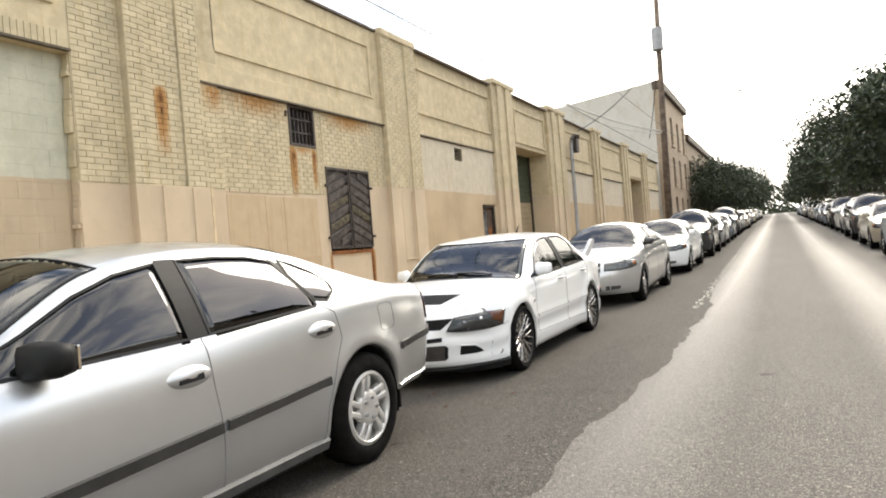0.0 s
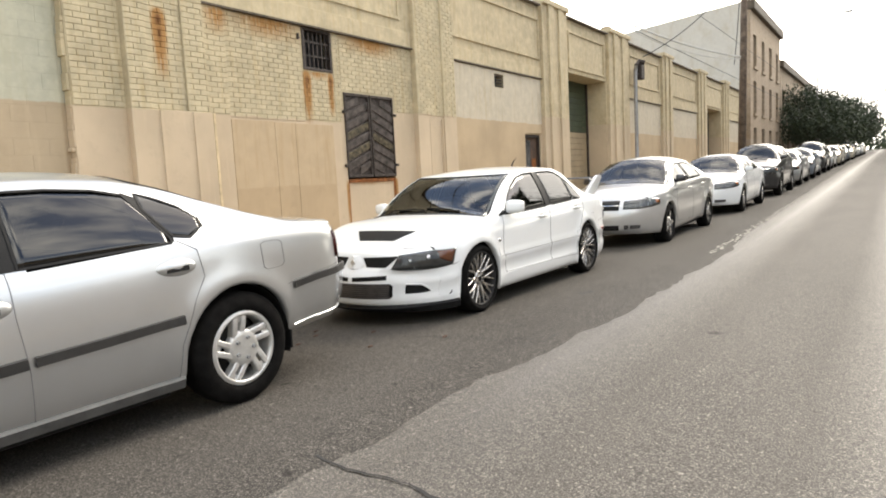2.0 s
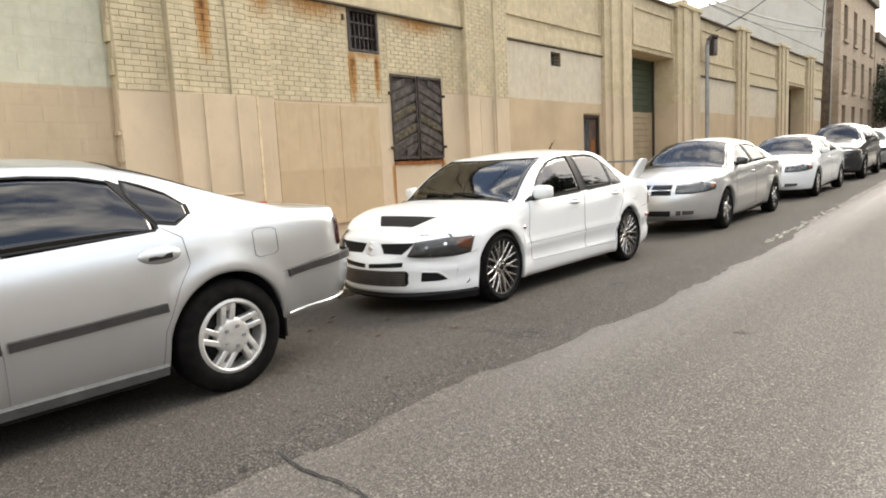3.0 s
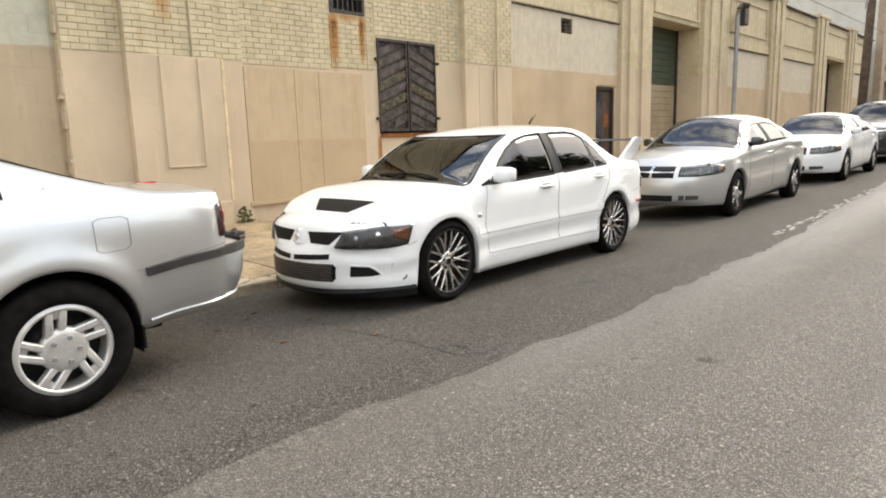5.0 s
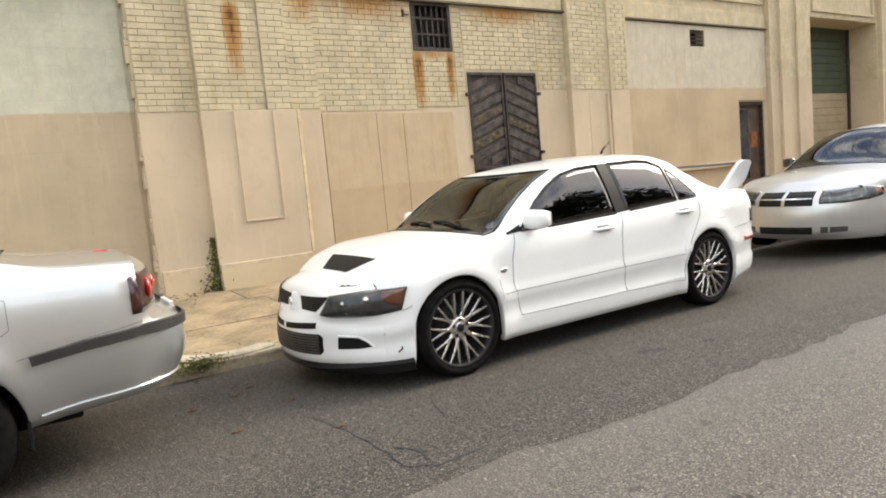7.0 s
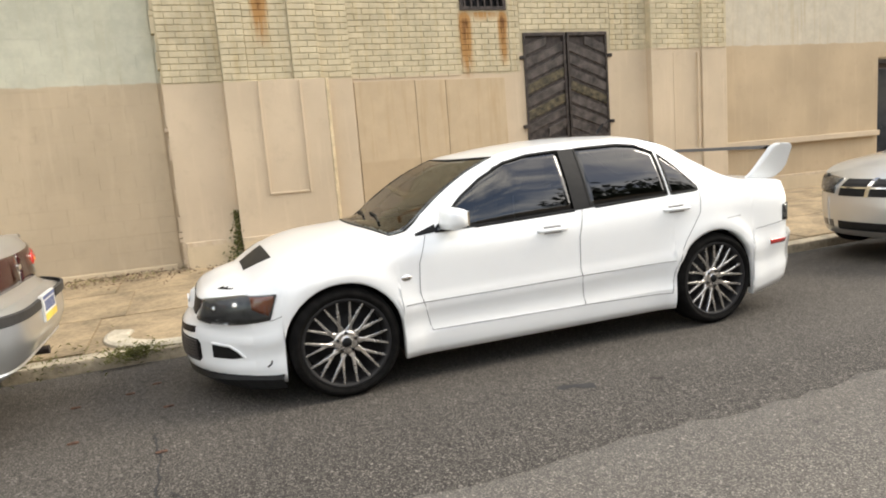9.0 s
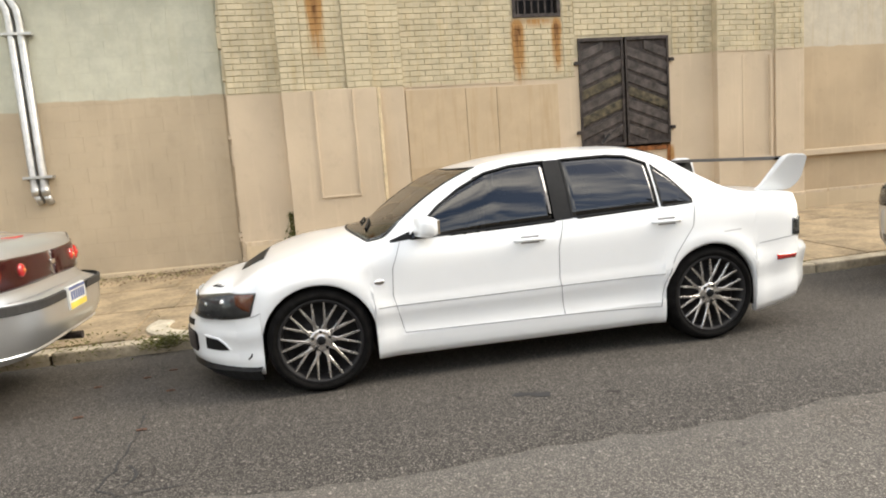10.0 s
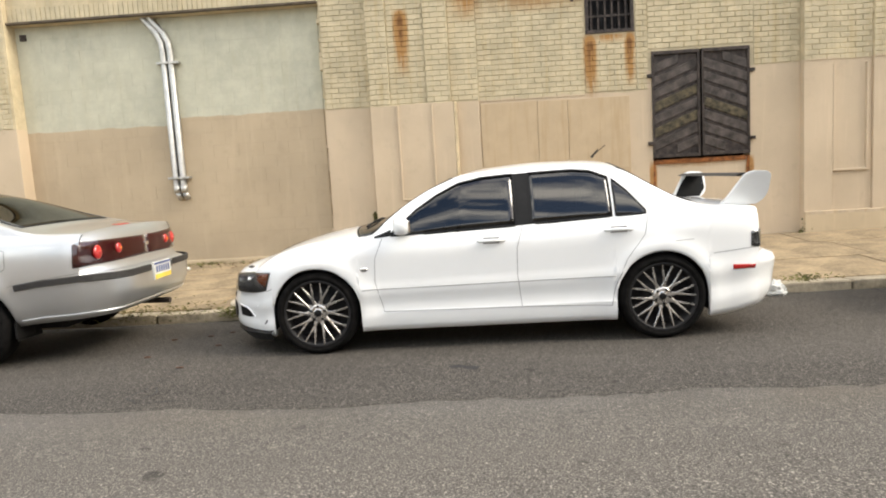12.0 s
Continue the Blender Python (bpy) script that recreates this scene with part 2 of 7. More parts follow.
M_PLINTH = masonry("plinth_paint", PALE, (0.57, 0.46, 0.31), 0.42)
M_FLASH = plain("dark_flashing", (0.10, 0.075, 0.05), 0.7, 0, 0.3, 6)
M_IRON = plain("rusty_iron", (0.055, 0.042, 0.036), 0.6, 0.3, 0.4, 14, 0.3)
M_SHUTTER = plain("weathered_dark_slats", (0.090, 0.075, 0.068), 0.6, 0.1, 0.4, 7, 0.3)
M_YELLOWED = plain("scuffed_yellow_paint", (0.098, 0.080, 0.046), 0.7, 0, 0.5, 12)
M_RUST = plain("rust", (0.30, 0.11, 0.03), 0.85, 0.1, 0.35, 12, 0.4)
M_GALV = plain("galvanised_steel", (0.50, 0.49, 0.46), 0.42, 0.75, 0.10, 10)
M_GREEN = plain("green_shutter_paint", (0.050, 0.066, 0.036), 0.6, 0, 0.2, 3)
M_TANDOOR = plain("tan_door_paint", (0.37, 0.29, 0.185), 0.7, 0, 0.12, 2)
M_BROWNDOOR = plain("brown_door_paint", (0.085, 0.05, 0.032), 0.6, 0, 0.3, 4)
M_DULL = plain("dull_door_glass", (0.030, 0.032, 0.036), 0.18, 0, 0.15, 6)
# near-black colour stands in for the unlit depth behind openings
M_VOID = plain("near_black_shade", (0.012, 0.012, 0.013), 0.9, 0, 0.1, 3)
M_POLE = plain("weathered_timber", (0.155, 0.115, 0.085), 0.85, 0, 0.3, 5, 0.4)
# cable colour with the sun's glint painted in
M_GLINTWIRE = plain("sun_glint_cable", (0.62, 0.60, 0.55), 0.4, 0.3, 0.1, 20)
M_WIRE = plain("black_cable", (0.02, 0.02, 0.02), 0.6)
M_GREYMETAL = plain("grey_metal", (0.33, 0.33, 0.33), 0.5, 0.6, 0.1, 5)


def asphalt(name, base, spread, stone, gloss, band=False):
    m, nt, N, L, P = mat(name)
    p = pos_node(nt)
    o = rgb(nt, p)
    v = N.new("ShaderNodeTexVoronoi")
    v.inputs["Scale"].default_value = 95
    L.new(p, v.inputs["Vector"])
    speck = noise_node(nt, p, 150, 2)
    grit = noise_node(nt, p, 38, 4, 0.7)
    patch = noise_node(nt, scaled(nt, p, (1, 0.35, 1)), 0.7, 6, 0.6)
    spots = noise_node(nt, p, 5.5, 3, 0.5)
    col = mixc(nt, ramp_node(nt, patch, 0.35, 0.65), tuple(c * (1 - spread) for c in base), tuple(c * (1 + spread) for c in base))
    if band:
        bx = math_node(nt, "MULTIPLY_ADD", noise_node(nt, p, 1.3, 4), 0.5, o["X"])
        dk = math_node(nt, "MULTIPLY", ramp_node(nt, bx, -1.45, -1.08), 0.45)
        col = mixc(nt, dk, col, tuple(c * 0.42 for c in base))
    col = mixc(nt, math_node(nt, "MULTIPLY", ramp_node(nt, grit, 0.45, 0.68), 0.7), col, stone)
    pebble = noise_node(nt, p, 85, 4, 0.65)
    col = mixc(nt, math_node(nt, "MULTIPLY", ramp_node(nt, pebble, 0.55, 0.67), 0.75), col, tuple(min(1, c * 1.9) for c in stone))
    col = mixc(nt, math_node(nt, "MULTIPLY", ramp_node(nt, pebble, 0.46, 0.34), 0.65), col, tuple(c * 0.35 for c in base))
    col = mixc(nt, math_node(nt, "MULTIPLY", ramp_node(nt, speck, 0.58, 0.68), 0.8), col, tuple(min(1, c * 2.4) for c in stone))
    col = mixc(nt, math_node(nt, "MULTIPLY", ramp_node(nt, speck, 0.44, 0.34), 0.7), col, tuple(c * 0.3 for c in base))
    col = mixc(nt, math_node(nt, "MULTIPLY", ramp_node(nt, spots, 0.70, 0.76), 0.65), col, tuple(c * 0.25 for c in base))
    pits = noise_node(nt, p, 24, 2, 0.5)
    col = mixc(nt, math_node(nt, "MULTIPLY", ramp_node(nt, pits, 0.66, 0.72), 0.6), col, tuple(c * 0.30 for c in base))
    flecks = noise_node(nt, p, 48, 2, 0.5)
    col = mixc(nt, math_node(nt, "MULTIPLY", ramp_node(nt, flecks, 0.66, 0.73), 0.75), col, tuple(min(1, c * 2.6) for c in stone))
    L.new(col, P.inputs["Base Color"])
    # polished wheel tracks
    tr = None
    for c0 in (-0.85, 1.25):
        d = math_node(nt, "DIVIDE", math_node(nt, "ABSOLUTE", math_node(nt, "SUBTRACT", o["X"], c0)), 0.62)
        g = math_node(nt, "MAXIMUM", math_node(nt, "SUBTRACT", 1.0, d), 0.0)
        tr = g if tr is None else math_node(nt, "MAXIMUM", tr, g)
    rr = math_node(nt, "MULTIPLY_ADD", math_node(nt, "MULTIPLY", tr, gloss), -0.36, 0.78)
    L.new(rr, P.inputs["Roughness"])
    P.inputs["Specular IOR Level"].default_value = 0.10 if band else 0.24
    hgt = math_node(nt, "ADD", math_node(nt, "MULTIPLY", v.outputs["Distance"], 0.7), math_node(nt, "MULTIPLY", grit, 0.6))
    L.new(bump_node(nt, hgt, 0.32, 0.005), P.inputs["Normal"])
    return m


M_ROAD = asphalt("worn_asphalt", (0.076, 0.069, 0.060), 0.20, (0.146, 0.132, 0.113), 1.0)
M_LANE = asphalt("darker_asphalt", (0.057, 0.052, 0.046), 0.26, (0.108, 0.098, 0.085), 0.2, True)
M_CRACK = plain("crack_filler", (0.022, 0.021, 0.020), 0.8, 0, 0.2, 20)
M_CONCRETE = plain("old_sidewalk_concrete", (0.31, 0.235, 0.14), 0.9, 0, 0.28, 2.2, 0.3)
# warm bright colour for the sun caught on the pilaster edge
M_EDGELIGHT = plain("sunlit_edge_colour", (0.66, 0.53, 0.33), 0.6, 0, 0.15, 6)
M_KERB = plain("kerb_stone", (0.42, 0.36, 0.26), 0.85, 0, 0.25, 3, 0.4)
M_RIM = plain("pale_worn_concrete", (0.47, 0.42, 0.32), 0.85, 0, 0.2, 5, 0.4)
M_DIRT = plain("dry_ground", (0.17, 0.14, 0.10), 0.95, 0, 0.25, 0.3)
M_GRASS = plain("dry_weeds", (0.21, 0.21, 0.065), 0.8, 0, 0.4, 3)


def leaf_mat(name, lo, hi):
    m, nt, N, L, P = mat(name)
    isl = N.new("ShaderNodeNewGeometry").outputs["Random Per Island"]
    L.new(mixc(nt, isl, lo, hi), P.inputs["Base Color"])
    P.inputs["Roughness"].default_value = 0.55
    return m


M_LEAF = leaf_mat("tree_leaves", (0.014, 0.023, 0.010), (0.045, 0.062, 0.022))
M_IVY = leaf_mat("weed_leaves", (0.06, 0.075, 0.02), (0.17, 0.17, 0.05))
M_BARK = plain("bark", (0.10, 0.078, 0.058), 0.9, 0, 0.3, 8, 0.5)

# ---------------------------------------------------------------- ground
RISE = pchip([(-80, 0), (9, 0), (15, 0.05), (18.4, 0.10), (25, 0.20), (45, 0.62), (100, 1.7), (400, 6.5)])
CROWN = pchip([(-4.10, -0.085), (-2.2, 0.0), (-1.2, 0.028), (0.2, 0.05), (1.6, 0.03), (2.6, 0.0), (4.5, -0.085)])


def road_sheet(name, xs, ys, material, lift, kind="structure"):
    vs = [(x, y, CROWN(x) + RISE(y) + lift) for y in ys for x in xs]
    n = len(xs)
    fs = [(j * n + i, j * n + i + 1, (j + 1) * n + i + 1, (j + 1) * n + i) for j in range(len(ys) - 1) for i in range(n - 1)]
    return raw(name, vs, fs, material, smooth=True, kind=kind)


YS = [-40, -20, -10] + [-6 + 0.5 * i for i in range(80)] + [34 + 3 * i for i in range(40)] + [160, 200, 260, 340, 400]
tagged(road_sheet("road", [-4.12 + 0.2 * i for i in range(15)] + [-1.2 + 0.35 * i for i in range(16)] + [4.2, 4.5], YS, M_ROAD, 0.0),
       "worn grey asphalt street with polished wheel tracks", "road")
# the darker parking strip, with a ragged seam against the lane
SEAM = pchip([(-12, -1.12), (4, -1.08), (6, -1.0), (9, -0.94), (13, -1.12), (20, -1.34), (62, -1.67)])
rs = random.Random(4)
vs, fs = [], []
ys = [-12 + 0.12 * i for i in range(620)]
for i, y in enumerate(ys):
    e = SEAM(y) + 0.03 * math.sin(y * 1.3) + 0.025 * math.sin(y * 4.1 + 1) + rs.uniform(-0.022, 0.022)
    cols = [-4.10, -3.4, -2.8, -2.2, -1.8, e - 0.02, e]
    for k, x in enumerate(cols):
        vs.append((x, y, CROWN(x) + RISE(y) + (0.003 if k < 6 else -0.001) + 0.002))
fs = [(j * 7 + i, j * 7 + i + 1, (j + 1) * 7 + i + 1, (j + 1) * 7 + i) for j in range(len(ys) - 1) for i in range(6)]
tagged(raw("parking_strip", vs, fs, M_LANE, smooth=True, kind="structure"), "darker patched asphalt strip along the kerb", "road")


def road_z(x, y):
    return CROWN(x) + RISE(y)


def crack(pts, w, seed, lift=0.007, jag=0.02):
    """A ragged dark crack that follows the road."""
    r = random.Random(seed)
    dense = []
    for (xa, ya), (xb, yb) in zip(pts, pts[1:]):
        n = max(2, int(math.hypot(xb - xa, yb - ya) / 0.05))
        dense += [(xa + (xb - xa) * i / n + r.uniform(-jag, jag), ya + (yb - ya) * i / n + r.uniform(-jag, jag)) for i in range(n)]
    dense.append(pts[-1])
    vv = []
    for i, (x, y) in enumerate(dense):
        x2, y2 = dense[min(i + 1, len(dense) - 1)]
        x1, y1 = dense[max(i - 1, 0)]
        d = math.hypot(x2 - x1, y2 - y1) or 1
        nx, ny = -(y2 - y1) / d, (x2 - x1) / d
        h = w * r.uniform(0.15, 0.5)
        vv += [(x + nx * h, y + ny * h, road_z(x, y) + lift), (x - nx * h, y - ny * h, road_z(x, y) + lift)]
    ff = [(2 * i, 2 * i + 1, 2 * i + 3, 2 * i + 2) for i in range(len(dense) - 1)]
    return tagged(raw("road_crack", vv, ff, M_CRACK, kind="structure"), "ragged dark crack in the asphalt", "crack")


crack([(-1.22, 2.80), (-1.04, 2.76), (-0.82, 2.76), (-0.65, 2.76), (-0.51, 2.71), (-0.27, 2.72), (0.1, 2.66), (0.5, 2.62)], 0.022, 1, jag=0.008)
crack([(-2.3, 4.95), (-1.9, 5.0), (-1.46, 5.01), (-1.27, 4.98), (-1.17, 5.1), (-1.18, 5.38)], 0.014, 2, jag=0.01)
crack([(-1.5, 5.06), (-1.38, 5.14), (-1.25, 5.1)], 0.02, 3, jag=0.01)
crack([(-1.72, 7.02), (-1.66, 7.1), (-1.62, 7.22)], 0.09, 6)
crack([(-2.05, 5.6), (-1.75, 5.5), (-1.5, 5.45)], 0.008, 9)
# flaking remains of a white edge line along the seam
M_LINE = plain("worn_white_line", (0.30, 0.28, 0.24), 0.8, 0, 0.3, 30)
vs, fs = [], []
rl = random.Random(21)
for k in range(150):
    y = 10.6 + 14 * (k / 150) ** 1.1 + rl.uniform(-0.1, 0.1)
    x = -1.12 - 0.012 * (y - 8) + rl.gauss(0, 0.035)
    n = rl.randint(5, 8)
    b0 = len(vs)
    for i in range(n):
        a = 2 * math.pi * i / n
        px, py = x + 0.035 * rl.uniform(0.4, 1) * math.cos(a), y + 0.10 * rl.uniform(0.3, 1) * math.sin(a)
        vs.append((px, py, road_z(px, py) + 0.0085))
    fs.append(tuple(range(b0, b0 + n)))
tagged(raw("road_marking", vs, fs, M_LINE, kind="structure"), "flaking white edge line on the asphalt", "road marking")

gs = 1500
raw("ground", [(-gs, -gs, -0.6), (gs, -gs, -0.6), (gs, 0, -0.6), (-gs, 0, -0.6), (gs, gs, 16), (-gs, gs, 16)], [(0, 1, 2, 3), (3, 2, 4, 5)], M_DIRT, kind="structure")
tagged(bpy.data.objects["ground"], "bare ground out to the horizon", "ground")

# pavements: a bed, with slabs on it, and kerb stones
def pave_z(x, y):
    return float(np.interp(x, [-7.9, -4.1], [0.155, 0.012])) + RISE(y)


def bed(name, x0, x1, z0, z1, y0, y1, material):
    ys = [y0 + (y1 - y0) * i / 60 for i in range(61)]
    vs = [(x, y, z + RISE(y)) for y in ys for x, z in ((x0, z0), (x1, z1))]
    fs = [(2 * i, 2 * i + 1, 2 * i + 3, 2 * i + 2) for i in range(60)]
    return raw(name, vs, fs, material, kind="structure")


pave = tagged(bed("pavement", -8.2, -4.12, 0.15, -0.02, -14, 110, M_DIRT), "cracked tan concrete sidewalk with dirt and weeds", "sidewalk")
tagged(bed("pavement_far_side", 4.5, 9.3, 0.0, 0.1, -20, 150, M_CONCRETE), "plain concrete sidewalk across the street", "sidewalk")


def slab_mesh(lx, ly, th, seed):
    r = random.Random(seed)
    bm = bmesh.new()
    box(bm, -lx / 2, lx / 2, -ly / 2, ly / 2, -th, 0, bevel=0.004)
    for v in bm.verts:
        v.co.z += r.uniform(-0.003, 0.003)
    me = bpy.data.meshes.new("slab")
    bm.to_mesh(me)
    bm.free()
    me.materials.append(M_CONCRETE)
    return me


slabs = [slab_mesh(1.111, 1.506, 0.06, k) for k in range(4)]
for j in range(38):
    for i in range(3):
        x, y = -4.86 - 1.115 * i, -7 + 1.51 * j + 0.2 * (i % 2)
        s = new("slab", slabs[(i + 3 * j) % 4])
        s.parent = pave
        s.location = (x, y, pave_z(x, y) + rs.uniform(-0.004, 0.006))
        s.rotation_euler = (math.atan2(RISE(y + 1) - RISE(y - 1), 2), 0.037, rs.uniform(-0.004, 0.004))
kerb = tagged(bed("kerb", -4.30, -4.09, 0.0, 0.0, -14, 90, M_KERB), "low worn concrete kerb", "kerb")
bm = bmesh.new()
box(bm, -0.10, 0.10, -0.9, 0.9, -0.2, 0, bevel=0.018)
for v in bm.verts:
    v.co.x += 0.006 * math.sin(v.co.y * 5)
me_k = bpy.data.meshes.new("kerb_stone")
bm.to_mesh(me_k)
bm.free()
me_k.materials.append(M_KERB)
for j in range(40):
    s = new("kerb_stone", me_k)
    s.parent = kerb
    y = -8 + 1.815 * j
    s.location = (-4.19, y, 0.020 + RISE(y) + rs.uniform(-0.006, 0.006))
    s.rotation_euler = (math.atan2(RISE(y + 1) - RISE(y - 1), 2), rs.uniform(-0.03, 0.02), rs.uniform(-0.006, 0.006))

# ---------------------------------------------------------------- warehouse
TOP = 6.08


def slab_wall(name, x0, x1, y0, y1, z0, z1, holes, material, parent=None, label="", category=""):
    """A wall of real thickness with openings through it."""
    cy = sorted({y0, y1, *[h[0] for h in holes], *[h[1] for h in holes]})
    cz = sorted({z0, z1, *[h[2] for h in holes], *[h[3] for h in holes]})
    cy, cz = [c for c in cy if y0 <= c <= y1], [c for c in cz if z0 <= c <= z1]
    solid = lambda i, j: 0 <= i < len(cy) - 1 and 0 <= j < len(cz) - 1 and not any(
        h[0] - 1e-6 <= cy[i] and cy[i + 1] <= h[1] + 1e-6 and h[2] - 1e-6 <= cz[j] and cz[j + 1] <= h[3] + 1e-6 for h in holes)
    vs, fs = [], []

    def quad(*q):
        fs.append(tuple(range(len(vs), len(vs) + 4)))
        vs.extend(q)
    for i in range(len(cy) - 1):
        for j in range(len(cz) - 1):
            if not solid(i, j):
                continue
            a, b, c, d = cy[i], cy[i + 1], cz[j], cz[j + 1]
            quad((x1, a, c), (x1, b, c), (x1, b, d), (x1, a, d))
            quad((x0, b, c), (x0, a, c), (x0, a, d), (x0, b, d))
            if not solid(i - 1, j):
                quad((x0, a, c), (x1, a, c), (x1, a, d), (x0, a, d))
            if not solid(i + 1, j):
                quad((x1, b, c), (x0, b, c), (x0, b, d), (x1, b, d))
            if not solid(i, j - 1):
                quad((x0, a, c), (x0, b, c), (x1, b, c), (x1, a, c))
            if not solid(i, j + 1):
                quad((x1, a, d), (x1, b, d), (x0, b, d), (x0, a, d))
    ob = raw(name, vs, fs, material, parent, kind="" if parent else "structure")
    if label:
        tagged(ob, label, category)
    return ob


WX = -7.52
WIN = (9.06, 9.78, 3.30, 4.02)
GRL = (10.0, 11.48, 1.40, 3.0)
wall_1 = slab_wall("wall_1", -7.95, WX, 5.06, 13.7, -0.3, TOP, [WIN, (10.02, 11.46, 0.15, 2.98)], M_MORTAR, None,
                   "cream painted brick warehouse wall with rust stains", "wall")
wall_0 = slab_wall("wall_2", -7.95, WX, -9.0, 5.06, -0.3, TOP, [(0.2, 5.06, -0.3, 4.02), (-7.5, -1.4, -0.3, 4.02)], M_PLASTER, None,
                   "cream painted warehouse wall over a blocked bay", "wall")
FAR_HOLES = [(20.35, 23.9, -0.3, 4.45), (17.45, 18.42, -0.3, 2.42), (15.8, 16.28, 3.58, 3.92), (39.5, 43.0, -0.3, 4.47)]
wall_3 = slab_wall("wall_3", -7.95, WX - 0.06, 13.7, 49.5, -0.3, TOP, FAR_HOLES, M_FARWALL, None, "long cream painted warehouse wall with bays", "wall")
# black sheet painting the dark of the hall behind the wall
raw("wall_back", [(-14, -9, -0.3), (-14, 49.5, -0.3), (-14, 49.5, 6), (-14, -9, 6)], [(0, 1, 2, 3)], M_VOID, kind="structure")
raw("roof", [(-14, -9, 5.8), (-14, 49.5, 5.8), (-7.9, 49.5, 5.8), (-7.9, -9, 5.8)], [(0, 1, 2, 3)], M_FLASH, kind="structure")

slab_wall("wall_panel", WX - 0.02, WX + 0.012, 7.44, 12.18, 4.37, TOP - 0.01, [], M_PLASTER, None, "cream plastered parapet panel", "wall")
# blocked bay: concrete blocks, each its own piece
bay = tagged(raw("wall_infill", *(lambda x: ([(x, 0.2, -0.1), (x, 5.06, -0.1), (x, 5.06, 4.02), (x, 0.2, 4.02)], [(0, 1, 2, 3)]))(-7.672), M_BLOCK, kind="structure"),
             "painted concrete block infill, pale green over tan", "wall")
def piece_mesh(name, ly, lz, d, material, bev=0.006):
    """A box with chamfered front edges, its back open; front towards +x."""
    v = [(0, -ly, -lz), (0, ly, -lz), (0, ly, lz), (0, -ly, lz),
         (d - bev * 0.6, -ly, -lz), (d - bev * 0.6, ly, -lz), (d - bev * 0.6, ly, lz), (d - bev * 0.6, -ly, lz),
         (d, -ly + bev, -lz + bev), (d, ly - bev, -lz + bev), (d, ly - bev, lz - bev), (d, -ly + bev, lz - bev)]
    f = [(0, 1, 5, 4), (1, 2, 6, 5), (2, 3, 7, 6), (3, 0, 4, 7), (4, 5, 9, 8), (5, 6, 10, 9), (6, 7, 11, 10), (7, 4, 8, 11), (8, 9, 10, 11)]
    me = bpy.data.meshes.new(name)
    me.from_pydata(v, [], f)
    me.materials.append(material)
    return me


me_full, me_half = piece_mesh("block", 0.1996, 0.0996, 0.012, M_BLOCK, 0.0014), piece_mesh("block", 0.0996, 0.0996, 0.012, M_BLOCK, 0.0014)
for j in range(20):
    z = 0.12 + 0.2 * j
    for i in range(13):
        y = 0.2 + 0.4 * i + (0.0 if j % 2 else 0.2)
        me, yy = me_full, y
        if not j % 2 and i == 12:
            continue
        if j % 2 and i in (0, 12):
            me, yy = me_half, 0.3 if i == 0 else 4.9
        s = new("block", me)
        s.parent = bay
        s.location = (-7.67 + rs.uniform(-0.0008, 0.0008), yy + (0.2 if not j % 2 else 0), z)
        if not j % 2:
            s.location.y = 0.4 + 0.4 * i
# rough broken edge where the block meets the brick jamb
bm = bmesh.new()
z = 0.2
while z < 3.95:
    hgt = rs.choice((0.06, 0.07, 0.14, 0.21, 0.07))
    w = rs.choice((0.004, 0.012, 0.03, 0.045, 0.02))
    box(bm, -7.66, -7.524 - rs.uniform(0, 0.02), 5.06 - w, 5.075, z, z + hgt - 0.006, bevel=0.004)
    z += hgt
tagged(ob_from("trim", bm, M_PLASTER, kind="structure"), "broken plastered jamb edge", "trim")

# pilasters, stepped in plan
def pilaster(y0, y1, zt, steps, material):
    pil = tagged(thing("pilaster", "stepped pilaster of the painted warehouse wall", "pilaster"), kind="structure")
    for a, b, x in steps:
        part("shaft", boxed(-7.93, x, a, b, -0.3, zt - 0.02, bevel=0.012), material, pil)
    part("cap", boxed(-7.95, -7.375, y0 - 0.012, y1 + 0.012, zt - 0.10, zt + 0.05, bevel=0.02), material, pil)
    return pil


pilaster(5.77, 7.0, 6.12, [(5.77, 6.08, -7.408), (6.08, 6.64, -7.44), (6.64, 7.0, -7.408), (7.0, 7.42, -7.48)], M_MORTAR)
pilaster(12.2, 13.7, 6.14, [(12.2, 12.62, -7.408), (12.62, 13.2, -7.44), (13.2, 13.706, -7.408)], M_PLASTER)
pilaster(-1.4, 0.2, 6.32, [(-1.4, -0.9, -7.408), (-0.9, -0.3, -7.44), (-0.3, 0.205, -7.408)], M_PLASTER)
for a, b in ((18.55, 20.3), (23.95, 26.1), (30.6, 32.2), (37.1, 38.9), (43.3, 44.9)):
    w = (b - a) / 5
    pilaster(a, b, 6.27, [(a, a + w, -7.46), (a + w, a + 2 * w, -7.40), (a + 2 * w, a + 3 * w, -7.45), (a + 3 * w, a + 4 * w, -7.40), (a + 4 * w, b, -7.46)], M_FARWALL)
# painted base panels in the pilasters
def panel_frame(y0, y1, z0, z1, x, w, d, material, name="trim", top=True):
    bm = bmesh.new()
    box(bm, x - 0.01, x + d, y0, y0 + w, z0, z1, bevel=0.008)
    box(bm, x - 0.01, x + d, y1 - w, y1, z0, z1, bevel=0.008)
    box(bm, x - 0.01, x + d - 0.001, y0 + w, y1 - w, z0, z0 + w, bevel=0.008)
    if top:
        box(bm, x - 0.01, x + d - 0.001, y0 + w, y1 - w, z1 - w, z1, bevel=0.008)
    return tagged(ob_from(name, bm, material, kind="structure"), "raised moulding of a wall panel", "trim")


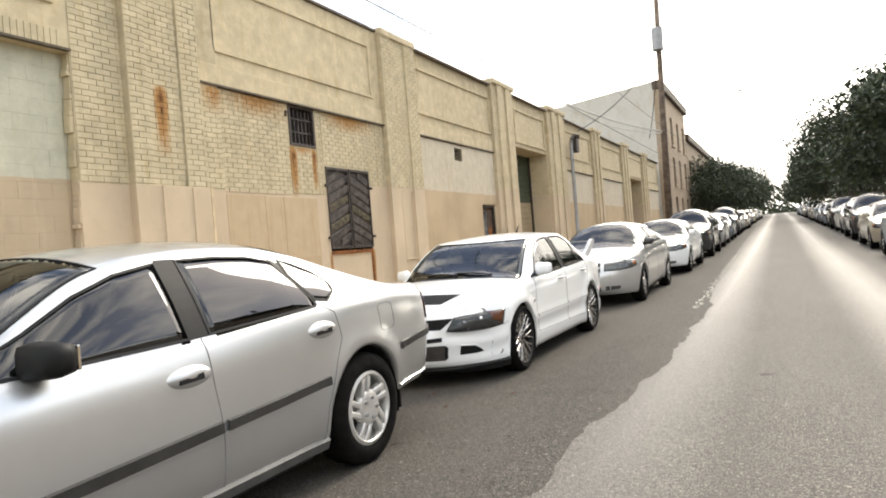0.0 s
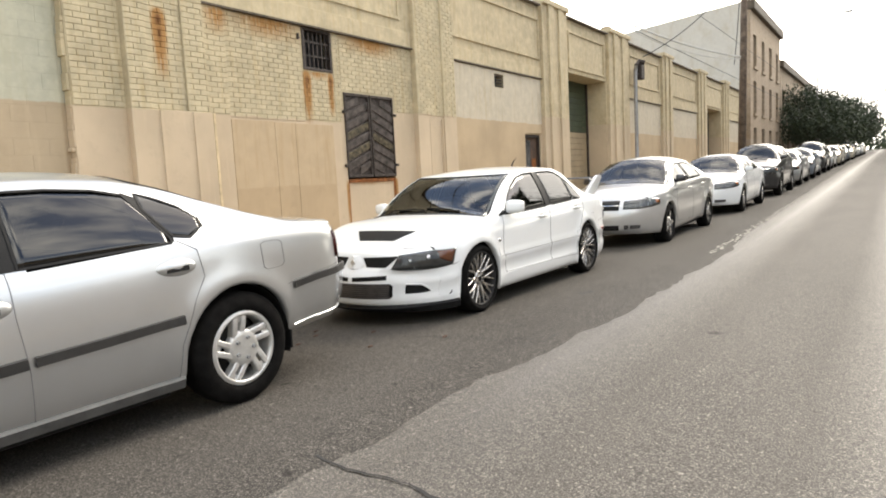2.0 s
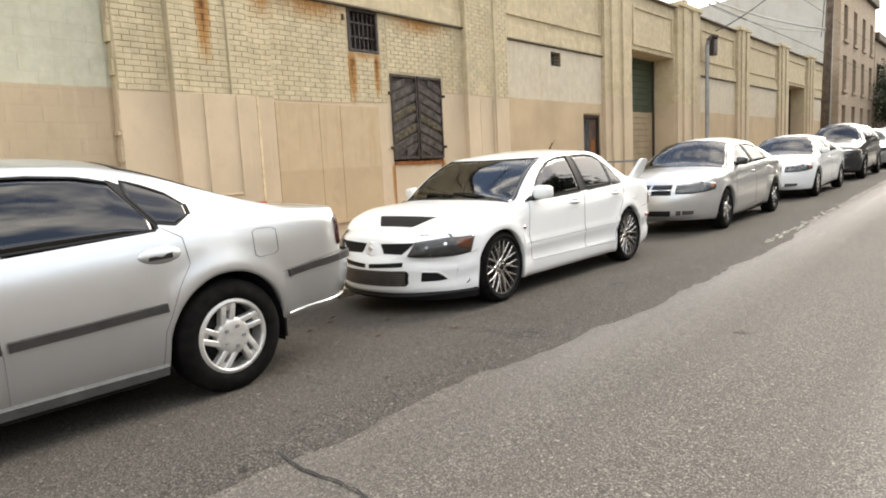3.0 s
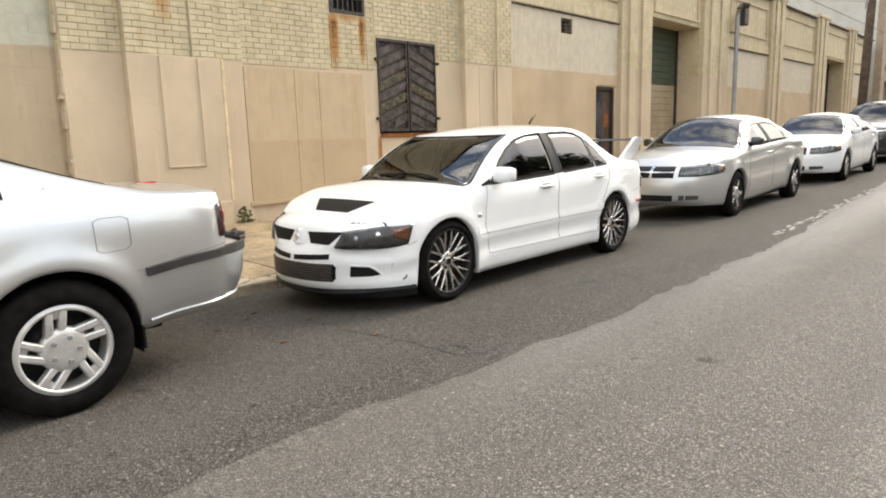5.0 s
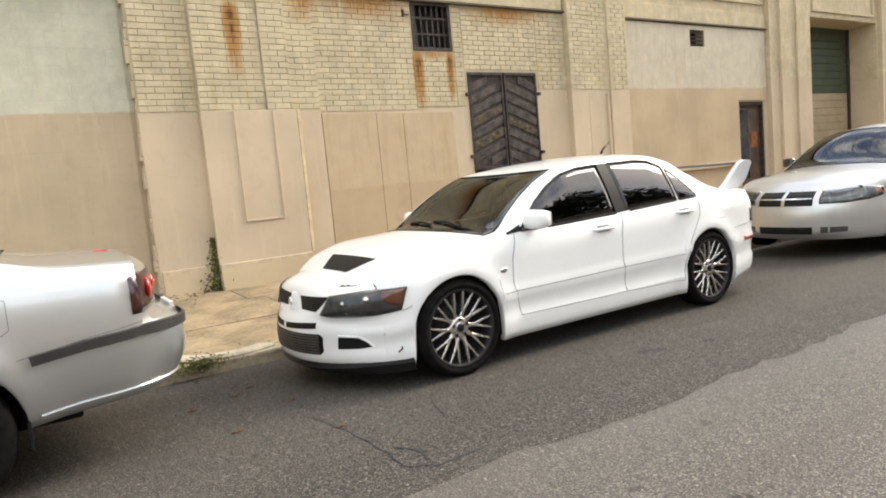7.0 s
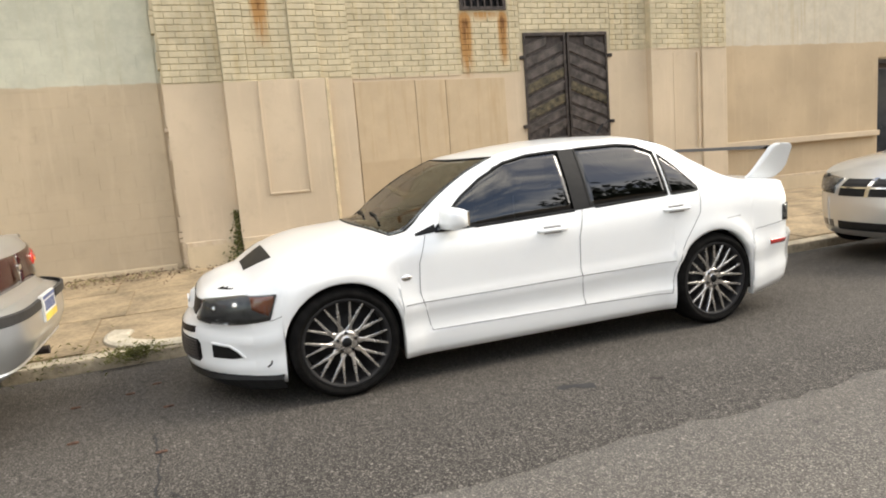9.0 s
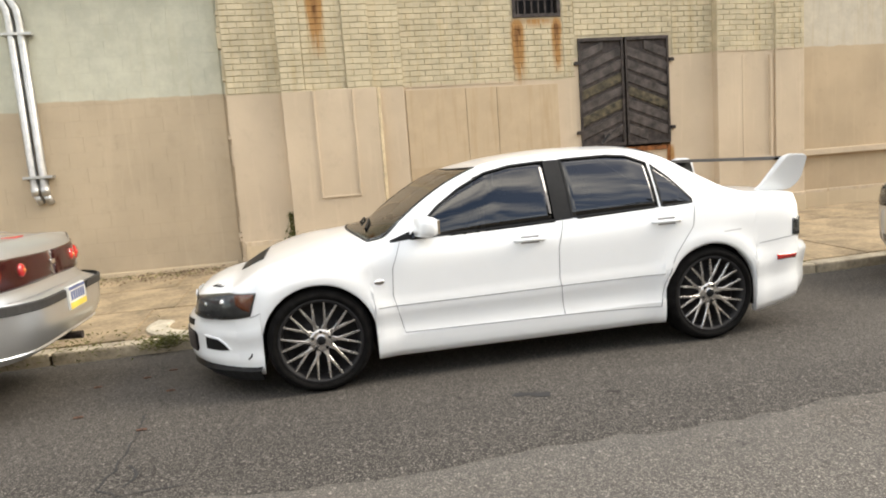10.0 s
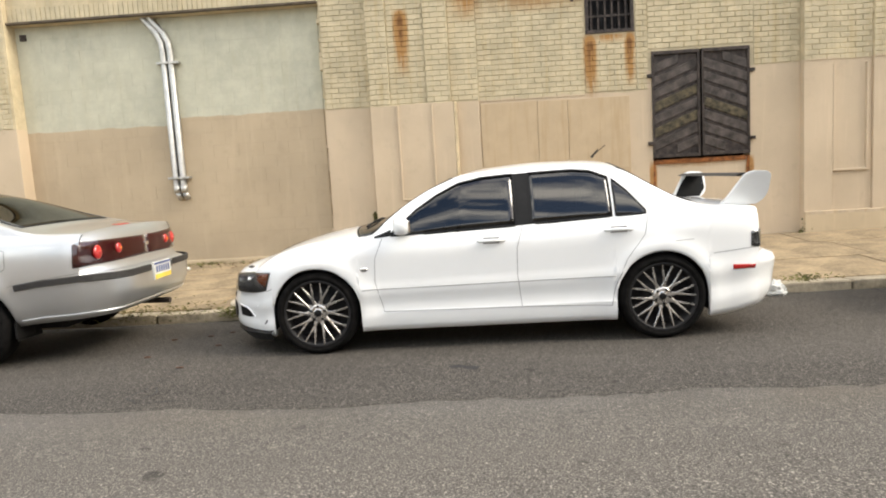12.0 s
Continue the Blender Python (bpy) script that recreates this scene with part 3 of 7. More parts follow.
tagged(ob_from("trim", boxed(-7.47, -7.396, 5.765, 7.035, 0.46, 2.435, bevel=0.010), M_PLASTER, kind="structure"), "smooth plaster coat over the pilaster foot", "trim")
# strip added along the corner; its sunlit glow is painted
tagged(ob_from("trim", boxed(-7.47, -7.392, 7.036, 7.080, 0.48, 2.43, bevel=0.008), M_EDGELIGHT, kind="structure"), "added strip coloured as the sunlit pilaster edge", "trim")
panel_frame(6.17, 6.715, 0.98, 2.42, -7.396, 0.026, 0.020, M_PLASTER, top=False)
panel_frame(12.62, 13.14, 1.05, 2.62, -7.44, 0.035, 0.035, M_PLASTER, top=False)
for a, b in ((7.38, 11.85), (13.9, 18.5), (26.4, 30.3), (32.5, 36.9), (39.1, 43.1), (45.1, 49.2), (20.6, 23.7), (0.5, 4.9)):
    x = WX if a < 13 else WX - 0.06
    panel_frame(a, b, 4.58, 5.74, x, 0.07, 0.04, M_PLASTER if a < 13 else M_FARWALL)
# lintels, drip ledges, coping
bm = bmesh.new()
for a, b, x in ((7.05, 12.15, WX), (13.75, 18.5, WX - 0.06), (26.2, 30.55, WX - 0.06), (32.25, 37.05, WX - 0.06), (44.95, 49.4, WX - 0.06)):
    box(bm, x - 0.02, x + 0.05, a, b, 4.06, 4.36, bevel=0.01)
tagged(ob_from("trim", bm, M_PLASTER, kind="structure"), "painted lintel band over the bays", "trim")
bm = bmesh.new()
for a, b, x in ((7.0, 12.2, WX), (0.15, 5.05, WX), (13.7, 18.55, WX - 0.06), (26.2, 30.55, WX - 0.06), (32.25, 37.05, WX - 0.06), (44.95, 49.4, WX - 0.06)):
    box(bm, x - 0.15, x + 0.07, a, b, 4.025, 4.058, bevel=0.006)
tagged(ob_from("trim", bm, M_FLASH, kind="structure"), "dark rusted steel lintel edge", "trim")
bm = bmesh.new()
for a, b in ((-9, -1.4), (0.2, 5.68), (7.05, 12.15), (13.75, 18.5), (20.35, 23.9), (26.15, 30.55), (32.25, 37.05), (38.95, 43.25), (44.95, 49.5)):
    box(bm, -7.98, -7.46, a, b, TOP, TOP + 0.06, bevel=0.015)
tagged(ob_from("trim", bm, M_FLASH, kind="structure"), "dark coping along the parapet", "trim")
# plinths
bm = bmesh.new()
for a, b, x in ((5.77, 7.04, -7.37), (12.2, 13.7, -7.37), (13.75, 17.4, WX - 0.02), (5.08, 5.76, WX + 0.03)):
    box(bm, x - 0.2, x, a + 0.005, b - 0.005, -0.2, 0.47, bevel=0.012)
box(bm, -7.70, -7.63, 0.2, 4.95, -0.2, 0.21, bevel=0.015)
tagged(ob_from("plinth", bm, M_PLINTH, kind="structure"), "tan painted plinth course at the wall foot", "trim")
# infill of the further bays, and the long sill
slab_wall("wall_infill_2", -7.60, WX - 0.035, 13.75, 17.40, 0.47, 4.0, [(15.8, 16.28, 3.58, 3.92)], M_PATCH, None, "patched grey concrete infill over tan paint", "wall")
slab_wall("wall_infill_3", -7.60, WX - 0.035, 17.40, 18.5, 2.45, 4.0, [], M_PATCH, None, "patched concrete infill over a door", "wall")
for a, b in ((26.2, 30.5), (32.3, 37.0), (45.0, 49.4)):
    slab_wall("wall_infill_4", -7.64, WX - 0.045, a, b, 0.0, 4.0, [], M_PATCH, None, "patched concrete bay infill", "wall")
bm = boxed(-7.6, WX + 0.05, 13.75, 17.38, 1.02, 1.12, bevel=0.012)
tagged(ob_from("trim", bm, M_PLASTER, kind="structure"), "sill ledge along the bay", "trim")
# plywood boarding under the small window
brd = thing("boarding", "tan painted plywood boarding screwed over an old opening", "panel", Matrix.Translation((WX, 7.44, 0.42)))
for a, b in ((0.0, 0.855), (0.862, 1.31), (1.317, 2.24)):
    part("board", boxed(0.001, 0.022, a, b, 0.0, 1.95 - 0.01 * a, bevel=0.004), M_BOARD, brd)
part("batten", boxed(0.001, 0.05, -0.06, 2.3, -0.07, -0.005, bevel=0.01), M_BOARD, brd)

# small barred window
w1 = tagged(thing("window_1", "small dark window with rusty iron bars", "window", Matrix.Translation((WX, 9.06, 3.30))), kind="structure")
# no glass: a black sheet for the shade inside
part("black_sheet", boxed(-0.20, -0.19, 0, 0.72, 0, 0.72), M_VOID, w1)
bm = bmesh.new()
for a in ((0.0, 0.72, 0.68, 0.72), (0.0, 0.72, 0, 0.05), (0, 0.05, 0.05, 0.68), (0.67, 0.72, 0.05, 0.68)):
    box(bm, -0.12, 0.015, *a, bevel=0.005)
part("window_frame", bm, M_IRON, w1)
for i in range(6):
    part("bar", boxed(-0.055, -0.03, 0.085 + 0.103 * i, 0.112 + 0.103 * i, 0.03, 0.70), M_IRON, w1)
for z in (0.24, 0.48):
    part("crossbar", boxed(-0.03, -0.02, 0.03, 0.69, z, z + 0.03), M_IRON, w1)
bm = bmesh.new()
rod(bm, (-0.02, -0.02, 0.53), (0.14, -0.22, 0.51), 0.012)
rod(bm, (0.12, -0.20, 0.46), (0.14, -0.21, 0.56), 0.022)
part("bracket", bm, M_IRON, w1)

# shuttered doorway: chevron slats in an iron frame, boarded below
d1 = tagged(thing("door_1", "dark weathered chevron shutter gate in a rusty iron frame", "shutter", Matrix.Translation((WX, 10.0, 0.15))), kind="structure")
# black sheet for the darkness behind the gate
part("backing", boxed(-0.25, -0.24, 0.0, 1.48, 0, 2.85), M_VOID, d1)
for k in range(2):
    y0 = 0.02 + 0.735 * k
    bm = bmesh.new()
    for a in ((y0, y0 + 0.705, 2.78, 2.83), (y0, y0 + 0.705, 1.25, 1.30), (y0, y0 + 0.035, 1.30, 2.78), (y0 + 0.67, y0 + 0.705, 1.30, 2.78)):
        box(bm, -0.02, 0.025, *a, bevel=0.004)
    leaf = part("shutter_leaf", bm, M_IRON, d1)
    part("back_panel", boxed(-0.022, -0.014, y0 + 0.03, y0 + 0.675, 1.28, 2.80), M_IRON, leaf)
    for i in range(10):
        zc = 0.98 + 0.19 * i
        ya, yb = y0 + 0.035, y0 + 0.67
        z1, z2 = (zc, zc + 0.25) if k == 0 else (zc + 0.25, zc)
        lo, hi = 1.30, 2.78
        f = lambda z: ya + (yb - ya) * (z - z1) / (z2 - z1)
        if max(z1, z2) + 0.14 < lo or min(z1, z2) > hi - 0.02:
            continue
        ys_ = [ya, yb]
        if min(z1, z2) < lo:
            ys_[0 if z1 < z2 else 1] = f(lo)
        if max(z1, z2) > hi - 0.14:
            ys_[1 if z1 < z2 else 0] = f(hi - 0.14)
        if ys_[1] - ys_[0] < 0.04:
            continue
        zf = lambda y: z1 + (z2 - z1) * (y - ya) / (yb - ya)
        vv = []
        for y in ys_:
            z = zf(y)
            vv += [(-0.012, y, z), (0.002, y, z + 0.012), (0.016, y, z + 0.135), (-0.012, y, z + 0.145)]
        ff = [(0, 1, 5, 4), (1, 2, 6, 5), (2, 3, 7, 6), (3, 0, 4, 7), (0, 3, 2, 1), (4, 5, 6, 7)]
        raw("slat", vv, ff, M_YELLOWED if i in (3, 4, 5) and (i + k) % 2 else M_SHUTTER, leaf)
for y, z in ((-0.05, 2.45), (-0.05, 1.45), (1.46, 2.45), (1.46, 1.45)):
    part("hinge", boxed(-0.0, 0.05, y, y + 0.07, z, z + 0.05, bevel=0.006), M_IRON, d1)
part("lower_board", boxed(-0.06, -0.03, 0.05, 1.43, 0.0, 1.2, bevel=0.01), M_PLASTER, d1, "rust-streaked cream lower board")
for y in (0.0, 1.42):
    part("rust_stile", boxed(-0.05, -0.012, y + 0.005, y + 0.055, 0.0, 1.22, bevel=0.006), M_RUST, d1, "rusted steel stile")
part("rust_rail", boxed(-0.05, -0.008, 0.06, 1.41, 1.15, 1.22, bevel=0.006), M_RUST, d1, "rusted steel rail")

# vent, side door and roller doors of the further bays
v1 = tagged(thing("window_2", "small square vent opening in the patched wall", "vent", Matrix.Translation((WX - 0.06, 15.8, 3.58))), kind="structure")
part("backing", boxed(-0.2, -0.18, -0.02, 0.5, -0.02, 0.36), M_VOID, v1)
for i in range(4):
    part("louvre", boxed(-0.06, -0.02, 0.0, 0.48, 0.04 + 0.08 * i, 0.06 + 0.08 * i), M_IRON, v1)
d2 = tagged(thing("door_2", "brown painted side door with a small rusty panel", "door", Matrix.Translation((WX - 0.06, 17.45, 0.15))), kind="structure")
part("leaf", boxed(-0.16, -0.11, 0.04, 0.93, 0.0, 2.2, bevel=0.006), M_BROWNDOOR, d2)
bm = bmesh.new()
for a in ((0.0, 0.05, 0.0, 2.27), (0.92, 0.97, 0.0, 2.27), (0.05, 0.92, 2.2, 2.27)):
    box(bm, -0.18, -0.03, *a, bevel=0.005)
part("door_frame", bm, M_IRON, d2)
for z in (0.2, 0.9, 1.55):
    part("door_panel", boxed(-0.112, -0.095, 0.3, 0.8, z, z + 0.5, bevel=0.01), M_BROWNDOOR, d2)
part("glass_half", boxed(-0.094, -0.088, 0.10, 0.46, 0.55, 2.1, bevel=0.003), M_DULL, d2, "dull dark glass")
part("notice", boxed(-0.11, -0.09, 0.56, 0.80, 1.25, 1.6, bevel=0.004), M_RUST, d2, "rust-red plate")
for nm, (a, b, zt), lab in (("door_3", (20.35, 23.9, 4.45), "roller door, green above and tan below"), ("door_4", (39.5, 43.0, 4.47), "dark recessed roller door")):
    d3 = tagged(thing(nm, lab, "roller door", Matrix.Translation((WX - 0.06, a, 0))), kind="structure")
    for i in range(23):
        z = 0.1 + 0.2 * i
        if z < zt:
            # upper slats of door_4 take the same near-black
            part("slat", boxed(-0.80, -0.76, 0.0, b - a, z, min(z + 0.192, zt + 0.05), bevel=0.008), (M_GREEN if z > 2.55 else M_TANDOOR) if nm == "door_3" else (M_VOID if z > 2.7 else M_BROWNDOOR), d3)
    bm = bmesh.new()
    box(bm, -0.95, -0.03, -0.04, 0.006, -0.2, zt - 0.006)
    box(bm, -0.95, -0.03, b - a - 0.006, b - a + 0.04, -0.2, zt - 0.006)
    box(bm, -0.95, -0.03, -0.04, b - a + 0.04, zt - 0.006, zt + 0.05)
    part("reveal", bm, M_FARWALL, d3)
    part("guide", boxed(-0.76, -0.70, b - a - 0.09, b - a - 0.002, 0.1, zt - 0.01, bevel=0.005), M_IRON, d3)

# galvanised conduits on the blocked bay
cd = thing("conduit_pair", "pair of bent galvanised conduits strapped to the wall", "pipe", Matrix.Translation((-7.60, -0.09, 0)))
for k in range(2):
    o = 0.115 * k
    pts = [(0.0, 2.28 + o, 6.0), (0, 2.28 + o, 4.32), (0, 2.31 + o, 4.17 - 0.35 * o), (0.0, 2.42 + o * 0.9, 3.97), (0, 2.58 + o * 0.9, 3.77), (0.0, 2.64 + o, 3.62), (0, 2.655 + o, 3.47), (0, 2.66 + o, 1.38)]
    bm = bmesh.new()
    tube(bm, pts, 0.050, 12)
    part("conduit", bm, M_GALV, cd, smooth=True)
    bm = bmesh.new()
    rod(bm, (0, 2.66 + o, 1.42), (0, 2.66 + o, 1.30), 0.056, 12, 0.05)
    rod(bm, (0, 2.66 + o, 1.32), (-0.04, 2.70 + o, 1.20), 0.044, 12)
    part("elbow", bm, M_GALV, cd, smooth=True)
for z in (3.30, 1.52):
    part("strap", boxed(-0.05, 0.055, 2.55, 2.90, z, z + 0.035, bevel=0.005), M_GALV, cd)
hk = thing("wall_hook", "small dark iron eye fixed in the wall", "hook", Matrix.Translation((-7.66, 0.33, 3.86)))
part("plate", boxed(-0.01, 0.03, -0.05, 0.05, -0.05, 0.05, bevel=0.01), M_IRON, hk)

# electric service mast on the wall
mast = thing("service_mast", "grey metal service conduit with a dark weatherhead", "conduit", Matrix.Translation((-7.30, 26.35, 0)))
bm = bmesh.new()
tube(bm, [(0, 0, 0.2), (0, 0, 2.5), (0, 0.0, 5.0), (0.02, 0.05, 5.25)], 0.075, 12)
part("pipe", bm, M_GREYMETAL, mast, smooth=True)
part("meter_box", boxed(-0.05, 0.2, 0.15, 0.55, 4.75, 5.35, bevel=0.04), M_IRON, mast)
bm = bmesh.new()
tube(bm, [(0.02, 0.05, 5.25), (0.12, 0.15, 5.42), (0.28, 0.25, 5.35)], 0.09, 12)
part("weatherhead", bm, M_IRON, mast, smooth=True)

# ---------------------------------------------------------------- buildings beyond
def far_block(name, label, x_front, depth, y0, y1, ztop, material, side_mat, cols, rows, z0, wh, ww):
    b = thing(name, label, "building", Matrix.Translation((x_front, y0, 0)))
    holes = []
    L = y1 - y0
    for i in range(cols):
        yc = L * (i + 0.5) / cols
        for j in range(rows):
            zc = z0 + j * (ztop - z0 - 0.8) / rows
            holes.append((yc - ww / 2, yc + ww / 2, zc, zc + wh))
    slab_wall("front_wall", -0.4, 0, 0, L, -0.3, ztop, holes, material, b)
    bm = bmesh.new()
    v = [bm.verts.new(p) for p in ((-0.4, 0.001, -0.3), (-depth, 0.001, -0.3), (-depth, 0.001, ztop - 2.6), (-depth * 0.55, 0.001, ztop - 1.1), (-0.4, 0.001, ztop + 0.25),
                                   (-0.4, L, -0.3), (-depth, L, -0.3), (-depth, L, ztop - 2.6), (-depth * 0.55, L, ztop - 1.1), (-0.4, L, ztop + 0.25))]
    for f in ((0, 1, 2, 3, 4), (5, 9, 8, 7, 6), (4, 3, 8, 9), (3, 2, 7, 8), (1, 6, 7, 2), (0, 4, 9, 5)):
        bm.faces.new([v[i] for i in f])
    part("side_wall", bm, side_mat, b)
    part("cornice", boxed(-0.45, 0.28, -0.1, L + 0.1, ztop - 0.35, ztop + 0.3, bevel=0.08), M_FLASH, b)
    for h in holes:
        # windows are black slabs, the unlit rooms put into their colour
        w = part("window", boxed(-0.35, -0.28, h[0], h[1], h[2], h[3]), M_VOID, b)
        part("sill", boxed(-0.05, 0.12, h[0] - 0.1, h[1] + 0.1, h[2] - 0.18, h[2], bevel=0.02), material, w)
        bm = bmesh.new()
        box(bm, -0.28, -0.22, (h[0] + h[1]) / 2 - 0.04, (h[0] + h[1]) / 2 + 0.04, h[2], h[3])
        box(bm, -0.28, -0.22, h[0], h[1], (h[2] + h[3]) / 2 - 0.04, (h[2] + h[3]) / 2 + 0.04)
        part("glazing_bar", bm, M_FLASH, w)
    return b


fb = far_block("brick_building", "three-storey brown brick building with a grey stuccoed side", -7.1, 26, 50.0, 64.0, 11.9, M_BROWNBRICK, M_GREY, 4, 3, 1.6, 2.2, 1.3)
bm = bmesh.new()
box(bm, -10.5, -9.9, 0.3, 1.0, 11, 12.2, bevel=0.03)
part("chimney", bm, M_BROWNBRICK, fb)
far_block("row_building", "lower brown brick row building", -7.1, 14, 64.3, 92.0, 9.6, M_BROWNBRICK, M_GREY, 8, 2, 2.0, 2.2, 1.3)
# out of view; added to close the street and reflect as a dark band
slab_wall("wall_4", 9.3, 9.6, -25, 26, -0.3, 3.4, [], M_BROWNBRICK, None, "plain brick wall added unseen across the street, reflected as a dark band", "wall")

# ---------------------------------------------------------------- cars
def paint(name, col, metal=0.0, flake=0.0, dirt=0.10):
    m, nt, N, L, P = mat(name)
    co = N.new("ShaderNodeTexCoord").outputs["Object"]
    big = noise_node(nt, co, 2.2, 6, 0.6)
    fine = noise_node(nt, co, 900, 1)
    c = mixc(nt, math_node(nt, "MULTIPLY", fine, flake), col, tuple(min(1, k * 1.5) for k in col))
    film = math_node(nt, "MULTIPLY", ramp_node(nt, big, 0.45, 0.75), dirt)
    c = mixc(nt, film, c, (0.28, 0.25, 0.20))
    L.new(c, P.inputs["Base Color"])
    P.inputs["Metallic"].default_value = metal
    L.new(math_node(nt, "MULTIPLY_ADD", film, 0.4, 0.32), P.inputs["Roughness"])
    P.inputs["Coat Weight"].default_value = 0.9
    L.new(math_node(nt, "MULTIPLY_ADD", film, 0.3, 0.03), P.inputs["Coat Roughness"])
    return m


def clear_glass(name, tint, ior=1.5):
    """Tinted glass: a coloured see-through body under a mirror gloss."""
    m, nt, N, L, P = mat(name)
    tr = N.new("ShaderNodeBsdfTransparent")
    tr.inputs["Color"].default_value = (*tint, 1)
    gl = N.new("ShaderNodeBsdfGlossy")
    gl.inputs["Roughness"].default_value = 0.015
    fr = N.new("ShaderNodeFresnel")
    fr.inputs["IOR"].default_value = ior
    mx = N.new("ShaderNodeMixShader")
    L.new(fr.outputs["Fac"], mx.inputs["Fac"])
    L.new(tr.outputs["BSDF"], mx.inputs[1])
    L.new(gl.outputs["BSDF"], mx.inputs[2])
    L.new(mx.outputs["Shader"], N["Material Output"].inputs["Surface"])
    return m


P_WHITE = paint("white_car_paint", (0.85, 0.86, 0.85), 0.0, 0.0, 0.05)
P_SILVER = paint("silver_car_paint", (0.54, 0.55, 0.55), 0.8, 0.25, 0.12)
P_STEEL = paint("steel_grey_car_paint", (0.56, 0.56, 0.55), 0.7, 0.25, 0.12)
P_BLACK = paint("black_car_paint", (0.018, 0.018, 0.020), 0.0, 0.0, 0.05)
P_BLUE = paint("blue_grey_car_paint", (0.16, 0.19, 0.23), 0.4, 0.2, 0.1)
P_GOLD = paint("champagne_car_paint", (0.45, 0.40, 0.31), 0.5, 0.2, 0.1)
G_TINT = clear_glass("tinted_glass", (0.03, 0.032, 0.036), 1.75)
G_SHIELD = clear_glass("windscreen_glass", (0.30, 0.33, 0.33), 1.75)
G_LAMP = clear_glass("lamp_lens", (0.80, 0.82, 0.82), 1.45)
M_TRIM = plain("black_trim", (0.011, 0.011, 0.011), 0.5, 0, 0.2, 10, spec=0.18)
M_MOULD = plain("grey_moulding", (0.030, 0.028, 0.026), 0.6, 0, 0.2, 10)
M_SILL = plain("grey_sill", (0.13, 0.13, 0.125), 0.55, 0.2, 0.15, 8)
# grey of the panel gaps, also of the drawn crease shading
M_SEAM = plain("gap_and_crease_grey", (0.20, 0.20, 0.20), 0.9, 0, 0.1, 10)
M_TYRE = plain("tyre_rubber", (0.009, 0.0085, 0.008), 0.9, 0, 0.3, 18, 0.2, spec=0.08)
M_CAB = plain("dark_cabin", (0.018, 0.0175, 0.017), 0.9, 0, 0.2, 6, spec=0.15)
M_ALLOY = plain("alloy_rim", (0.62, 0.60, 0.57), 0.25, 0.9, 0.08, 12)
M_HUBCAP = plain("silver_hubcap", (0.66, 0.65, 0.62), 0.35, 0.55, 0.08, 12)
M_DARKRIM = plain("dark_rim_barrel", (0.016, 0.015, 0.015), 0.7, 0.2, 0.2, 12)
M_RED = plain("red_lamp", (0.42, 0.012, 0.010), 0.12, 0, 0.08, 10, coat=1.0)
M_SMOKE = plain("smoked_red_lamp", (0.055, 0.008, 0.008), 0.12, 0, 0.1, 10, coat=1.0)
M_AMBER = plain("amber_lamp", (0.62, 0.17, 0.02), 0.15, 0, 0.08, 10, coat=1.0)
M_AMBERDIM = plain("smoked_amber_lamp", (0.20, 0.060, 0.025), 0.15, 0, 0.1, 10, coat=1.0)
M_CHROME = plain("chrome", (0.75, 0.74, 0.72), 0.12, 1.0, 0.04, 10)
M_LAMPBOWL = plain("lamp_bowl", (0.18, 0.18, 0.18), 0.25, 0.7, 0.2, 20)
M_LAMPDARK = plain("dark_lamp_bowl", (0.075, 0.073, 0.072), 0.3, 0.2, 0.2, 20)
M_PLATEW = plain("plate_white", (0.70, 0.70, 0.66), 0.4)
M_PLATEY = plain("plate_yellow", (0.75, 0.55, 0.08), 0.4)
M_PLATEB = plain("plate_blue", (0.09, 0.12, 0.26), 0.4)
M_FINS = plain("dusty_cooler_fins", (0.13, 0.115, 0.105), 0.5, 0.5, 0.2, 20)
M_MESH = plain("grille_metal", (0.28, 0.27, 0.26), 0.4, 0.7, 0.15, 20)


